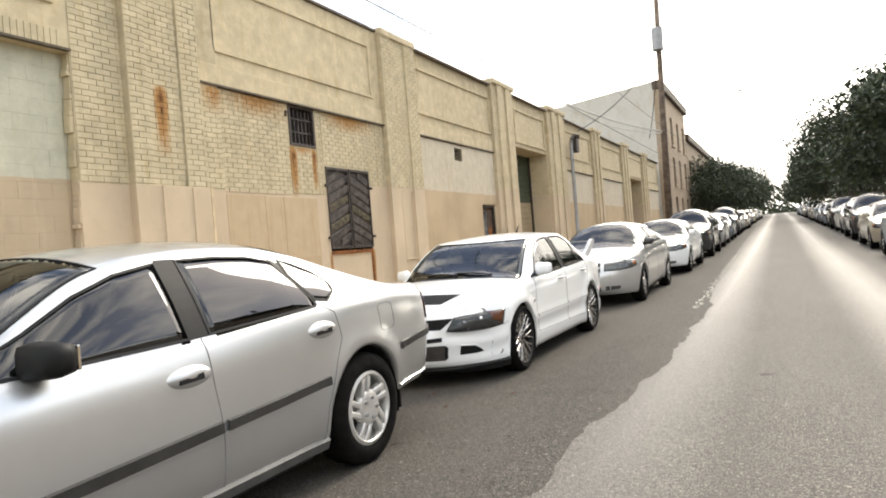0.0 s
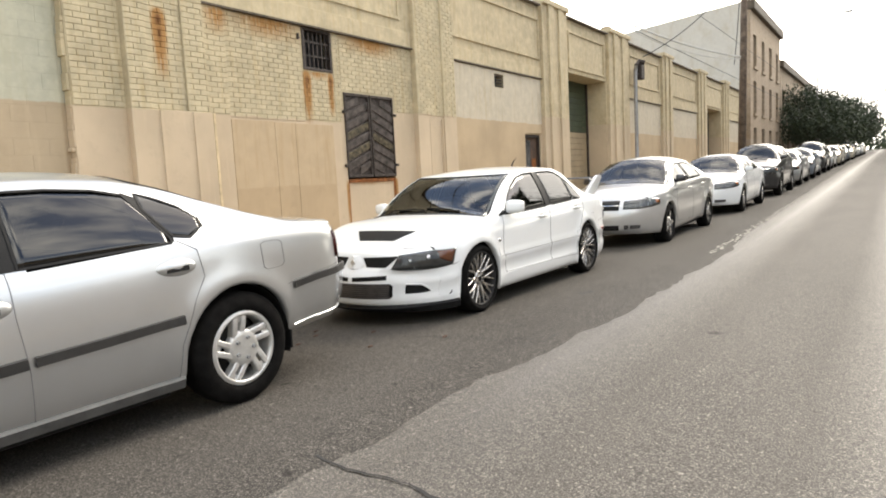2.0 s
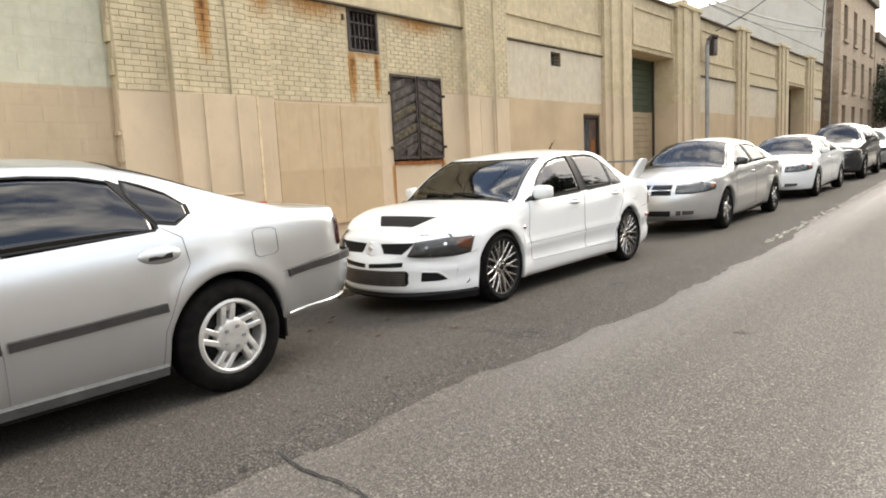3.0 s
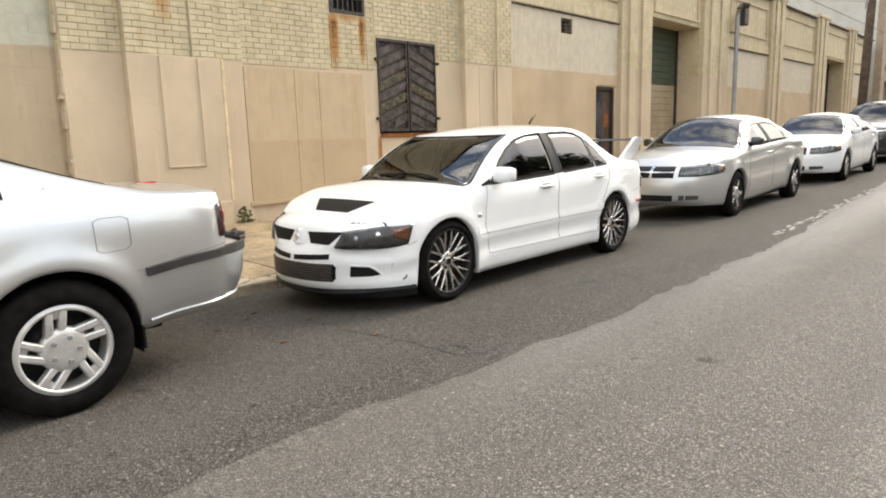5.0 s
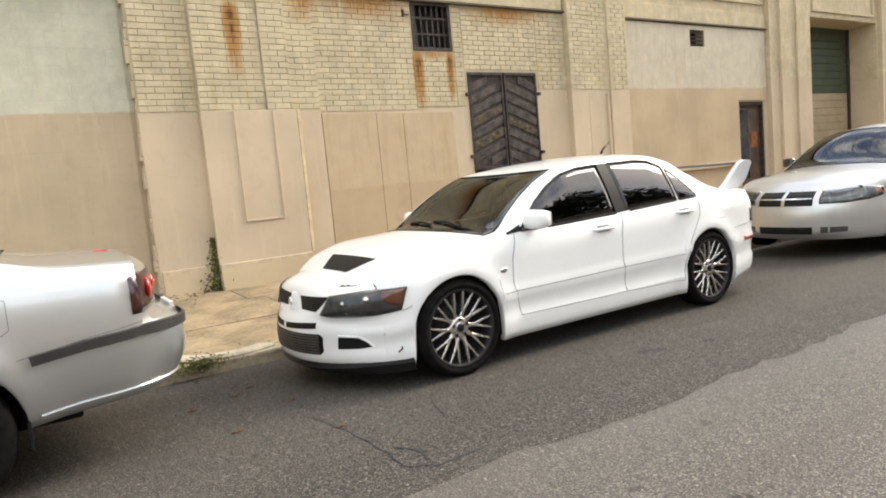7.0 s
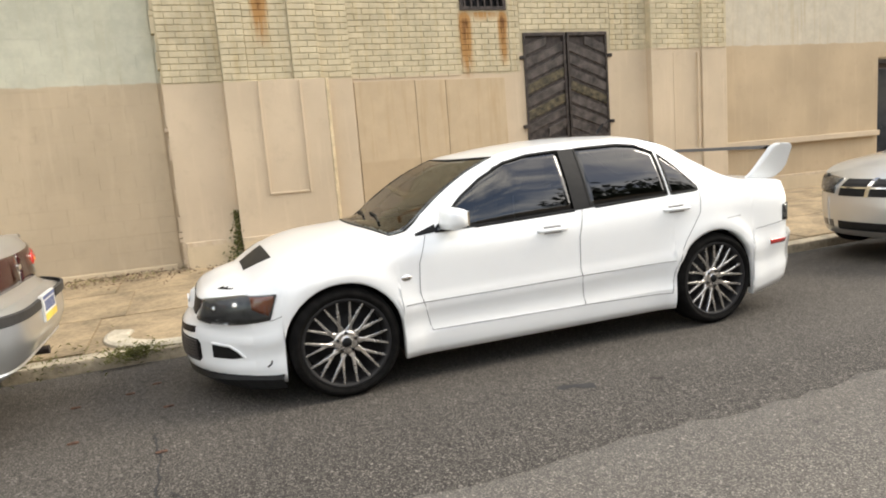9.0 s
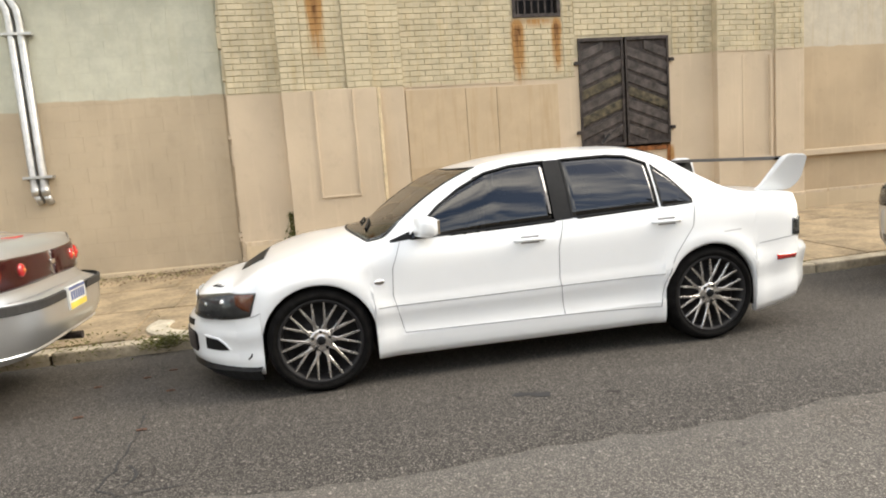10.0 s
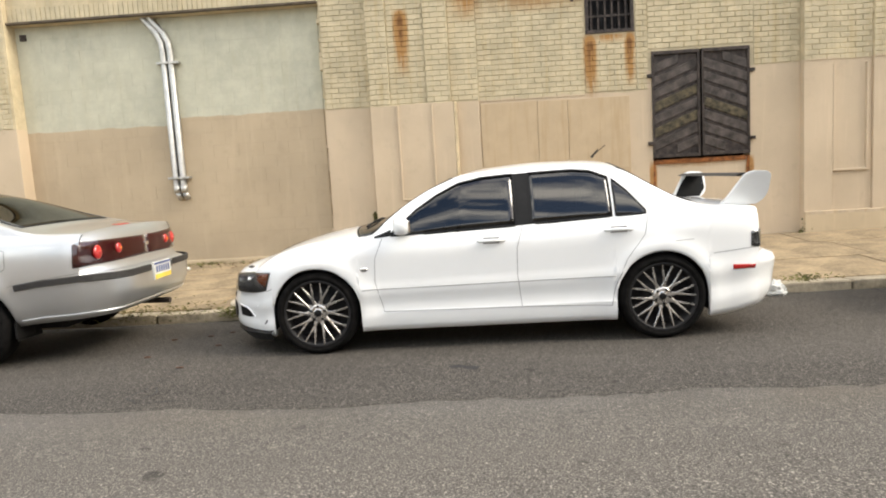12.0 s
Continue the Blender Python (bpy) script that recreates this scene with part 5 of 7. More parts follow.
        if s.get("arch_liner", True):
            for a in S.axles:
                bm = bmesh.new()
                n = 18
                r0 = S.R - 0.006
                za = s["wheel_z"]
                prof = [(r0 * math.cos(math.pi * k / n), r0 * math.sin(math.pi * k / n)) for k in range(n + 1)]
                vs_ = [[bm.verts.new((side * x, a + c, za + h)) for c, h in [(prof[0][0], -0.12)] + prof + [(prof[-1][0], -0.12)]] for x in (S.side_x(a, za + S.R) - 0.05, ins - 0.01)]
                for k in range(len(vs_[0]) - 1):
                    bm.faces.new((vs_[0][k], vs_[0][k + 1], vs_[1][k + 1], vs_[1][k]))
                part("arch_liner", bm, M_CAB, car)
    across = lambda f, y: S.top(y, f)
    fs_ = [-0.95 + 1.9 * i / 12 for i in range(13)]
    for nm, lo, hi, lim, gm in (("windscreen", lambda f: w0 + 0.10 * f * f, lambda f: w1 + 0.05 * f * f, 0.95, G_SHIELD), ("rear_window", lambda f: w2 + 0.02, lambda f: w3, 0.84, G_TINT)):
        ff = [f * lim / 0.95 for f in fs_]
        g = part(nm, patch(across, [(f, lo(f)) for f in ff], [(f, hi(f)) for f in ff], 0.004, 24, 16, 1, 0.006), gm, car, "", True)
        g.visible_shadow = False
        out = [(f, lo(f)) for f in ff] + [(f, hi(f)) for f in reversed(ff)]
        part("window_seal", strip(across, out, 0.014, 0.005, 1, True, 0.08), M_TRIM, car)
    for sd in (1, -1):
        for u0, u1, a0, a1, b0, b1 in s.get("pillars", ()):
            part("pillar_trim", patch(S.up, [(u0, a0), (u1, a1)], [(u0, b0), (u1, b1)], 0.002, 6, 8, sd, 0.006), M_TRIM, car, "black pillar trim")
    return car, S


EVO = dict(
    y=(-0.50, 3.36), wb=2.625, tyre=0.322, wheel_z=0.325, arch=0.345, style="mesh", flare=0.022,
    plan_front=[(0, 2.3), (0.60, 2.3), (0.68, 4.0), (1, 4.0)], plan_rear=[(0, 7.0), (0.48, 7.0), (0.58, 3.0), (1, 2.4)],
    hw=[(-0.5, 0.735), (-0.45, 0.778), (-0.38, 0.818), (-0.27, 0.850), (0, 0.875), (0.5, 0.862), (1.3, 0.868), (2.2, 0.872), (2.625, 0.875), (3.0, 0.858), (3.22, 0.838), (3.31, 0.82), (3.36, 0.795)],
    zb=[(-0.5, 0.145), (-0.4, 0.15), (0.4, 0.165), (2.2, 0.165), (3.0, 0.16), (3.36, 0.22)],
    zs=[(-0.5, 0.665), (-0.3, 0.765), (0, 0.835), (0.4, 0.865), (0.6, 0.872), (1.57, 0.905), (2.5, 0.945), (2.9, 0.955), (3.36, 0.93)],
    zr=[(-0.5, 0.68), (-0.3, 0.785), (0, 0.857), (0.43, 0.885), (0.55, 0.985), (0.75, 1.13), (0.95, 1.235), (1.2, 1.315), (1.6, 1.335), (2.1, 1.335), (2.38, 1.275), (2.63, 1.14), (2.85, 1.025), (3.0, 0.985), (3.36, 0.955)],
    zc=[(-0.5, 0.712), (-0.3, 0.808), (0, 0.880), (0.25, 0.917), (0.34, 0.932), (1.0, 1.268), (1.15, 1.322), (1.4, 1.365), (1.8, 1.388), (2.15, 1.380), (2.32, 1.362), (2.85, 1.055), (2.95, 1.03), (3.36, 0.985)],
    tum=[(-0.5, 0.05), (0.0, 0.06), (0.43, 0.07), (0.7, 0.12), (1.0, 0.175), (1.4, 0.205), (2.1, 0.215), (2.5, 0.18), (2.85, 0.10), (3.0, 0.07), (3.36, 0.05)],
    prof=[(0, 0.035), (0.10, 0.018), (0.20, 0.014), (0.24, 0.028), (0.405, 0.010), (0.43, 0.0), (0.455, 0.0), (0.49, 0.013), (0.80, 0.012), (0.93, 0.030), (1, 0.055)],
    bf=[(0, 0.31), (0.10, 0.38), (0.3, 0.390), (0.52, 0.380), (0.60, 0.355), (0.68, 0.30), (0.85, 0.272), (0.92, 0.22), (0.97, 0.11), (1, 0)],
    br=[(0, 0.12), (0.1, 0.19), (0.2, 0.21), (0.45, 0.23), (0.50, 0.22), (0.56, 0.13), (0.9, 0.12), (0.97, 0.06), (1, 0)],
    fb=-0.33, fbz=0.50, rb=2.98, rbz=0.60, sill=0.30, doors=(0.50, 1.56, 2.50), wind=(0.25, 1.04, 2.36, 2.92),
    windows=[("side_window", [(0.60, 0.885), (1.55, 0.918)], [(0.60, 0.90), (0.8, 1.07), (0.95, 1.165), (1.13, 1.25), (1.31, 1.285), (1.55, 1.298)]),
             ("rear_side_window", [(1.67, 0.925), (2.27, 0.945)], [(1.67, 1.300), (2.0, 1.305), (2.14, 1.29), (2.27, 1.235)]),
             ("quarter_window", [(2.30, 0.946), (2.52, 0.955)], [(2.30, 1.22), (2.40, 1.125), (2.52, 0.975)])],
    seams=[[(0.53, 0.872), (0.47, 0.72), (0.46, 0.55), (0.52, 0.31), (1.0, 0.305), (1.57, 0.30), (1.545, 0.55), (1.55, 0.75), (1.60, 0.91)],
           [(1.57, 0.30), (2.24, 0.28), (2.27, 0.42), (2.36, 0.62), (2.50, 0.80), (2.53, 0.94)],
           [(-0.40, 0.505), (-0.34, 0.53)], [(3.0, 0.63), (3.35, 0.66)],
           [(2.72, 0.74), (2.86, 0.745)]],
    pillars=[(1.552, 1.668, 0.912, 0.918, 1.300, 1.302), (0.47, 0.60, 0.872, 0.884, 0.885, 0.93)],
    mouldings=[], handles=[(1.36, 0.812), (2.31, 0.845)], mirror=(0.665, 0.955, None),
    lamps=[("headlight", [(0.555, 0.497), (0.75, 0.488), (0.98, 0.489), (1.03, 0.496), (1.10, 0.512), (1.145, 0.645)], [(0.555, 0.502), (0.635, 0.615), (0.92, 0.639), (1.145, 0.653)], M_LAMPDARK, False, True),
           ("indicator", [(1.00, 0.58), (1.05, 0.55), (1.095, 0.535), (1.13, 0.62)], [(1.00, 0.636), (1.13, 0.644)], M_AMBERDIM, False, False),
           ("tail_light", [(0.62, 0.66), (1.0, 0.655), (1.07, 0.665)], [(0.62, 0.785), (1.0, 0.785), (1.07, 0.775)], M_LAMPBOWL, True, True),
           ("side_marker", [(1.04, 0.497), (1.215, 0.502)], [(1.04, 0.532), (1.215, 0.537)], M_RED, True, False)],
)

evo, SE = make_car("white_sport_sedan", "white sports sedan with a tall rear wing, parked at the kerb", "car", EVO, P_WHITE, Matrix.Translation((-3.10, 6.006, 0.0)))
# grille, scoop, lip, intercooler and fog openings
for side in (1, -1):
    wrap = lambda w, z: SE.wrap(w, z)
    part("grille", patch(wrap, [(0.13, 0.590), (0.19, 0.513), (0.475, 0.512), (0.62, 0.600)], [(0.13, 0.598), (0.3, 0.603), (0.62, 0.612)], 0.003, 10, 4, side), M_TRIM, evo, "black upper grille opening")
    part("air_slot", patch(wrap, [(0.035, 0.390), (0.50, 0.408)], [(0.035, 0.427), (0.50, 0.446)], 0.003, 10, 3, side), M_TRIM, evo, "black slot")
    part("fog_opening", patch(wrap, [(0.70, 0.276), (0.86, 0.277), (0.93, 0.287)], [(0.70, 0.362), (0.84, 0.350), (0.89, 0.325), (0.93, 0.292)], 0.003, 10, 4, side), M_TRIM, evo, "black lower opening")
    part("fog_recess_edge", strip(wrap, [(0.695, 0.366), (0.845, 0.356), (0.90, 0.328), (0.945, 0.285)], 0.012, 0.008, side, False, 0.02), P_WHITE, evo)
    part("splitter", strip(wrap, [(0.0, 0.155), (0.3, 0.155), (0.6, 0.152), (0.85, 0.15), (1.0, 0.15), (1.15, 0.165)], 0.075, 0.032, side), M_TRIM, evo, "black lip under the bumper")
part("scuff", strip(SE.wrap, [(1.06, 0.245), (1.08, 0.265), (1.085, 0.28)], 0.010, 0.003, 1, False, 0.01), M_TRIM, evo, "scraped chip in the paint")
part("intercooler_frame", patch(lambda w, z: SE.wrap(abs(w), z) * 1.0 if w >= 0 else Vector((-SE.wrap(-w, z).x, *SE.wrap(-w, z)[1:])), [(-0.57, 0.262), (-0.53, 0.238), (0.53, 0.238), (0.57, 0.262)], [(-0.57, 0.350), (-0.53, 0.373), (0.53, 0.373), (0.57, 0.350)], 0.002, 24, 4, 1), M_TRIM, evo)
both = lambda w, z: Vector((math.copysign(1, w) * (q := SE.wrap(abs(w), z)).x, q.y, q.z))
for i in range(7):
    part("intercooler_fin", strip(both, [(-0.535, 0.252 + 0.0180 * i), (0.535, 0.252 + 0.0180 * i)], 0.012, 0.009, 1), M_FINS, evo)
# pointed nose between the grilles, with a plain badge on it
yn = SE.cap_z(0.0, 0.56).y
bm = bmesh.new()
pts_n = [(-0.05, 0.004, 0.618), (0.05, 0.004, 0.618), (0.145, 0.0, 0.500), (-0.145, 0.0, 0.500), (0.0, -0.022, 0.605), (0.0, -0.052, 0.505)]
vn = [bm.verts.new((x, yn + dy, z)) for x, dy, z in pts_n]
for f_ in ((0, 4, 5, 3), (4, 1, 2, 5), (0, 1, 4), (3, 5, 2)):
    bm.faces.new([vn[i] for i in f_])
bmesh.ops.recalc_face_normals(bm, faces=bm.faces)
part("nose", bm, P_WHITE, evo, "pointed white nose piece")
bm = bmesh.new()
bmesh.ops.create_cube(bm, size=1, matrix=Matrix.Translation((0, yn - 0.040, 0.556)) @ Matrix.Rotation(radians(45), 4, "Y") @ Matrix.Diagonal((0.042, 0.010, 0.042, 1)))
part("badge", bm, M_HUBCAP, evo, "plain bright badge")
topf = lambda y, f: SE.top(y, f)
part("hood_vent", patch(topf, [(-0.482, -0.32), (-0.322, -0.49)], [(-0.482, 0.32), (-0.322, 0.49)], 0.004, 8, 14, 1), M_TRIM, evo, "black hood vent")
# wipers
for x0, x1 in ((0.55, -0.05), (0.0, -0.55)):
    bm = bmesh.new()
    tube(bm, [tuple(SE.top(0.36, x0) + Vector((0, 0, 0.015))), tuple(SE.top(0.40, (x0 + x1) / 2) + Vector((0, 0, 0.02))), tuple(SE.top(0.42, x1) + Vector((0, 0, 0.012)))], 0.009, 6)
    part("wiper", bm, M_TRIM, evo)
for side in (1, -1):
    # thin grey strip paints the shading line of the pressed crease
    part("crease_shade_line", strip(SE.side, [(0.36, 0.487), (0.9, 0.489), (1.6, 0.496), (2.27, 0.499)], 0.004, 0.002, side, False, 0.03), M_SEAM, evo)
# headlamp projectors, side repeater, fender script as bars, badges
for side in (1, -1):
    for w, z in ((0.76, 0.565), (0.92, 0.585)):
        p = SE.wrap(w, z)
        bm = bmesh.new()
        bmesh.ops.create_uvsphere(bm, u_segments=14, v_segments=8, radius=0.032, matrix=Matrix.Translation((side * (p.x - 0.012), p.y + 0.018, p.z)))
        part("projector", bm, M_CHROME, evo, "", True)
    p = SE.side(0.38, 0.645)
    bm = bmesh.new()
    bmesh.ops.create_uvsphere(bm, u_segments=16, v_segments=8, radius=1, matrix=Matrix.LocRotScale((side * p.x, 0.38, 0.645), None, (0.012, 0.034, 0.02)))
    part("side_repeater", bm, M_CHROME, evo, "", True)
for i in range(6):
    wa, ra = 0.66 + 0.030 * i, random.Random(i).uniform(0.5, 1.0)
    part("script_bar", strip(SE.wrap, [(wa, 0.664), (wa + 0.012, 0.664 + 0.012 * ra), (wa + 0.024, 0.666)], 0.004, 0.003, 1, False, 0.006), M_TRIM, evo)
# rear wing
wing = new("rear_wing")
wing.parent = evo
def wing_post(sx):
    """A swept end post, seen from the side as a leaning blade."""
    bm = bmesh.new()
    out = [(3.10, 0.955), (3.17, 1.02), (3.24, 1.13), (3.29, 1.205), (3.34, 1.222), (3.44, 1.215), (3.475, 1.19), (3.475, 1.06), (3.455, 1.01), (3.40, 0.965)]
    a = [bm.verts.new((sx * (0.60 + 0.10 * (z - 0.95) / 0.27), y, z)) for y, z in out]
    b = [bm.verts.new((sx * (0.645 + 0.11 * (z - 0.95) / 0.27), y, z)) for y, z in out]
    bm.faces.new(a)
    bm.faces.new(b[::-1])
    for i in range(len(out)):
        j = (i + 1) % len(out)
        bm.faces.new((a[i], b[i], b[j], a[j]))
    bmesh.ops.recalc_face_normals(bm, faces=bm.faces)
    bmesh.ops.bevel(bm, geom=[e for e in bm.edges], offset=0.008, segments=2, affect="EDGES")
    return bm
for sx in (1, -1):
    post = part("wing_post", wing_post(sx), P_WHITE, wing)
    vv, ff = [], []
    for d in (-0.003, 0.004):
        vv += [(sx * (0.60 + 0.10 * (z - 0.95) / 0.27 + d), y, z) for y, z in ((3.17, 0.985), (3.25, 1.12), (3.31, 1.19), (3.45, 1.185), (3.455, 1.06), (3.40, 0.985))]
    ff = [(5, 4, 3, 2, 1, 0), (6, 7, 8, 9, 10, 11)] + [(i, (i + 1) % 6, 6 + (i + 1) % 6, 6 + i) for i in range(6)]
    raw("inner_panel", vv, ff, M_TRIM, post, "black inner face of the wing post")
bm = bmesh.new()
sec = [(3.22, 1.185), (3.27, 1.205), (3.38, 1.205), (3.44, 1.195), (3.38, 1.188), (3.28, 1.182)]
ra, rb_ = [bm.verts.new((-0.69, y, z)) for y, z in sec], [bm.verts.new((0.69, y, z)) for y, z in sec]
for i in range(6):
    bm.faces.new((ra[i], ra[(i + 1) % 6], rb_[(i + 1) % 6], rb_[i]))
part("wing_blade", bm, M_MOULD, wing, "dark carbon blade")
bm = bmesh.new()
rod(bm, (0.0, 2.28, 1.40), (0.0, 2.34, 1.47), 0.012, 8, 0.004)
rod(bm, (0.0, 2.30, 1.42), (0.0, 2.40, 1.50), 0.003, 6)
part("aerial", bm, M_TRIM, evo)
part("exhaust", (lambda b: (rod(b, (-0.45, 3.2, 0.24), (-0.45, 3.52, 0.24), 0.05, 14), b)[1])(bmesh.new()), M_CHROME, evo)
for sx in (1, -1):
    part("mud_flap", boxed(sx * 0.62, sx * 0.85, 2.985, 3.0, 0.20, 0.40, bevel=0.005), M_TRIM, evo)

IA = 2.807
IMP = dict(
    y=(-0.60, 3.72), wb=IA, tyre=0.335, wheel_z=0.335, arch=0.385, style="cover", flare=0.015, plan_front=[(0, 2.6)], plan_rear=[(0, 7.0), (0.50, 7.0), (0.57, 3.0), (1, 2.6)],
    hw=[(-0.6, 0.76), (-0.54, 0.815), (-0.45, 0.86), (-0.3, 0.89), (0, 0.905), (1.3, 0.905), (2.2, 0.905), (2.8, 0.905), (3.3, 0.888), (3.55, 0.872), (3.66, 0.85), (3.72, 0.82)],
    zb=[(-0.6, 0.22), (0.4, 0.20), (2.4, 0.20), (3.1, 0.25), (3.2, 0.33), (3.72, 0.36)],
    zs=[(-0.6, 0.70), (-0.2, 0.80), (0.5, 0.885), (0.9, 0.915), (1.6, 0.94), (2.3, 0.985), (2.7, 1.01), (3.3, 1.02), (3.72, 1.0)],
    zr=[(-0.6, 0.71), (-0.2, 0.815), (0.45, 0.895), (0.62, 0.93), (0.90, 1.10), (1.22, 1.268), (1.5, 1.330), (1.85, 1.352), (2.2, 1.342), (2.5, 1.29), (2.8, 1.20), (3.1, 1.11), (3.35, 1.055), (3.72, 1.03)],
    zc=[(-0.6, 0.76), (-0.2, 0.87), (0.25, 0.94), (0.38, 0.965), (1.25, 1.375), (1.6, 1.418), (1.95, 1.43), (2.2, 1.42), (2.4, 1.39), (3.2, 1.10), (3.3, 1.08), (3.72, 1.055)],
    tum=[(-0.6, 0.05), (0.45, 0.07), (0.8, 0.13), (1.2, 0.195), (1.8, 0.23), (2.3, 0.225), (2.7, 0.185), (3.1, 0.11), (3.35, 0.07), (3.72, 0.05)],
    prof=[(0, 0.075), (0.12, 0.035), (0.3, 0.012), (0.5, 0.0), (0.75, 0.010), (0.92, 0.03), (1, 0.06)],
    bf=[(0, 0.30), (0.15, 0.38), (0.5, 0.38), (0.75, 0.30), (0.93, 0.10), (1, 0)],
    br=[(0, 0.14), (0.1, 0.21), (0.30, 0.255), (0.52, 0.255), (0.555, 0.15), (0.9, 0.12), (0.97, 0.06), (1, 0)],
    fb=-0.40, fbz=0.58, rb=3.20, rbz=0.73, sill=0.25, doors=(0.50, 1.635, 2.62), wind=(0.36, 1.24, 2.36, 3.16),
    windows=[("side_window", [(0.62, 0.935), (1.545, 0.955)], [(0.62, 0.942), (0.90, 1.075), (1.12, 1.19), (1.32, 1.262), (1.545, 1.302)]),
             ("rear_side_window", [(1.665, 0.96), (2.43, 1.0)], [(1.665, 1.308), (1.9, 1.313), (2.12, 1.30), (2.27, 1.27), (2.43, 1.03)]),
             ("quarter_window", [(2.345, 1.19), (2.45, 1.035), (2.55, 1.02), (2.64, 1.07)], [(2.345, 1.275), (2.45, 1.24), (2.56, 1.19), (2.64, 1.12)])],
    seams=[[(0.55, 0.90), (0.50, 0.6), (0.55, 0.26), (1.655, 0.25), (1.645, 0.5), (1.615, 0.75), (1.61, 0.955)],
           [(1.655, 0.25), (2.38, 0.24), (2.40, 0.45), (2.50, 0.68), (2.58, 0.80), (2.56, 0.95), (2.46, 1.01)],
           [(3.18, 0.66), (3.45, 0.70), (3.72, 0.73)], [(3.0, 0.79), (3.0, 0.93), (3.03, 0.945), (3.14, 0.945), (3.17, 0.93), (3.17, 0.80), (3.14, 0.78), (3.03, 0.775), (3.0, 0.79)]],
    pillars=[(1.548, 1.662, 0.95, 0.955, 1.316, 1.318), (2.27, 2.345, 0.995, 0.999, 1.285, 1.25), (2.345, 2.45, 0.999, 1.005, 1.175, 1.035), (0.50, 0.62, 0.918, 0.932, 0.935, 0.965)],
    mouldings=[([(0.50, 0.235), (1.4, 0.232), (2.30, 0.235), (2.41, 0.24)], 0.075, 0.020), ([(-0.1 + 0.6, 0.49), (1.635, 0.545)], 0.060, 0.014), ([(1.665, 0.545), (2.0, 0.56), (2.42, 0.585)], 0.055, 0.014), ([(3.23, 0.645), (3.45, 0.67), (3.72, 0.685)], 0.055, 0.014)],
    handles=[(1.49, 0.80), (2.42, 0.865)], oval=True, mirror=(0.86, 0.985, M_TRIM),
    lamps=[("headlight", [(0.40, 0.60), (1.0, 0.60), (1.20, 0.62)], [(0.40, 0.70), (1.0, 0.71), (1.20, 0.70)], M_LAMPBOWL, False, True),
           ("tail_light", [(0.02, 0.785), (0.9, 0.775), (1.0, 0.77), (1.04, 0.77)], [(0.02, 0.955), (0.9, 0.965), (1.0, 0.97), (1.04, 0.95)], M_SMOKE, True, True)],
)
imp, SI = make_car("silver_sedan", "dusty silver four-door sedan with a dark side moulding", "car", IMP, P_SILVER, Matrix.Translation((-3.11, 0.42, 0.0)))
rear = lambda w, z: SI.wrap(abs(w), z, True) if w >= 0 else Vector((-SI.wrap(-w, z, True).x, *SI.wrap(-w, z, True)[1:]))
for side in (1, -1):
    for w, z, r in ((0.80, 0.872, 0.060), (0.52, 0.880, 0.045)):
        p = SI.wrap(w, z, True)
        bm = bmesh.new()
        bmesh.ops.create_uvsphere(bm, u_segments=18, v_segments=10, radius=1, matrix=Matrix.LocRotScale((side * p.x, p.y + 0.004, z), None, (r, 0.022, r)))
        lamp = part("round_tail_lamp", bm, M_RED, imp, "round red lamp", True)
        bm = bmesh.new()
        bmesh.ops.create_uvsphere(bm, u_segments=12, v_segments=8, radius=1, matrix=Matrix.LocRotScale((side * p.x, p.y + 0.02, z), None, (r * 0.35, 0.012, r * 0.35)))
        part("reflector", bm, M_AMBER if r < 0.05 else M_RED, lamp, "", True)
    part("bumper_moulding", strip(lambda w, z: SI.wrap(w, z, True), [(0.24, 0.675), (0.6, 0.675), (1.0, 0.685), (1.01, 0.685)], 0.06, 0.012, side), M_MOULD, imp, "dark grey bumper strip")
    part("script_bar", strip(SI.up, [(2.78, 1.10), (2.84, 1.105)], 0.012, 0.003, side, False, 0.02), M_CHROME, imp)
    part("script_bar", strip(SI.up, [(2.775, 1.08), (2.83, 1.085)], 0.012, 0.003, side, False, 0.02), M_CHROME, imp)
    part("mud_flap", boxed(side * 0.66, side * 0.88, IA + 0.375, IA + 0.39, 0.24, 0.36, bevel=0.004), M_TRIM, imp)
for side in (1, -1):
    part("bumper_lip", strip(lambda w, z: SI.wrap(w, z, True), [(0.0, 0.400), (0.5, 0.400), (1.0, 0.400), (1.3, 0.392), (1.48, 0.375)], 0.02, 0.010, side), P_SILVER, imp)
part("stop_lamp", boxed(-0.07, 0.07, 3.60, 3.68, 1.048, 1.066, bevel=0.005), M_RED, imp, "third stop lamp")
p = SI.cap_z(0.0, 0.875, True)
part("badge", boxed(-0.03, 0.03, p.y - 0.01, p.y + 0.016, 0.862, 0.895, bevel=0.006), M_CHROME, imp)
p = SI.cap_z(0.0, 0.64, True)
plate = part("number_plate", boxed(-0.155, 0.155, p.y - 0.012, p.y + 0.012, 0.555, 0.71, bevel=0.003), M_PLATEW, imp)
part("plate_band", boxed(-0.15, 0.15, p.y + 0.0125, p.y + 0.0145, 0.56, 0.60), M_PLATEY, plate)
part("plate_band", boxed(-0.15, 0.15, p.y + 0.0125, p.y + 0.0145, 0.685, 0.705), M_PLATEB, plate)
for i in range(6):
    part("plate_bar", boxed(-0.125 + 0.044 * i, -0.097 + 0.044 * i, p.y + 0.0125, p.y + 0.0145, 0.615, 0.675), M_PLATEB, plate)
bm = bmesh.new()
rod(bm, (-0.30, 3.3, 0.31), (-0.30, 3.88, 0.295), 0.028, 10)
part("exhaust", bm, M_IRON, imp)

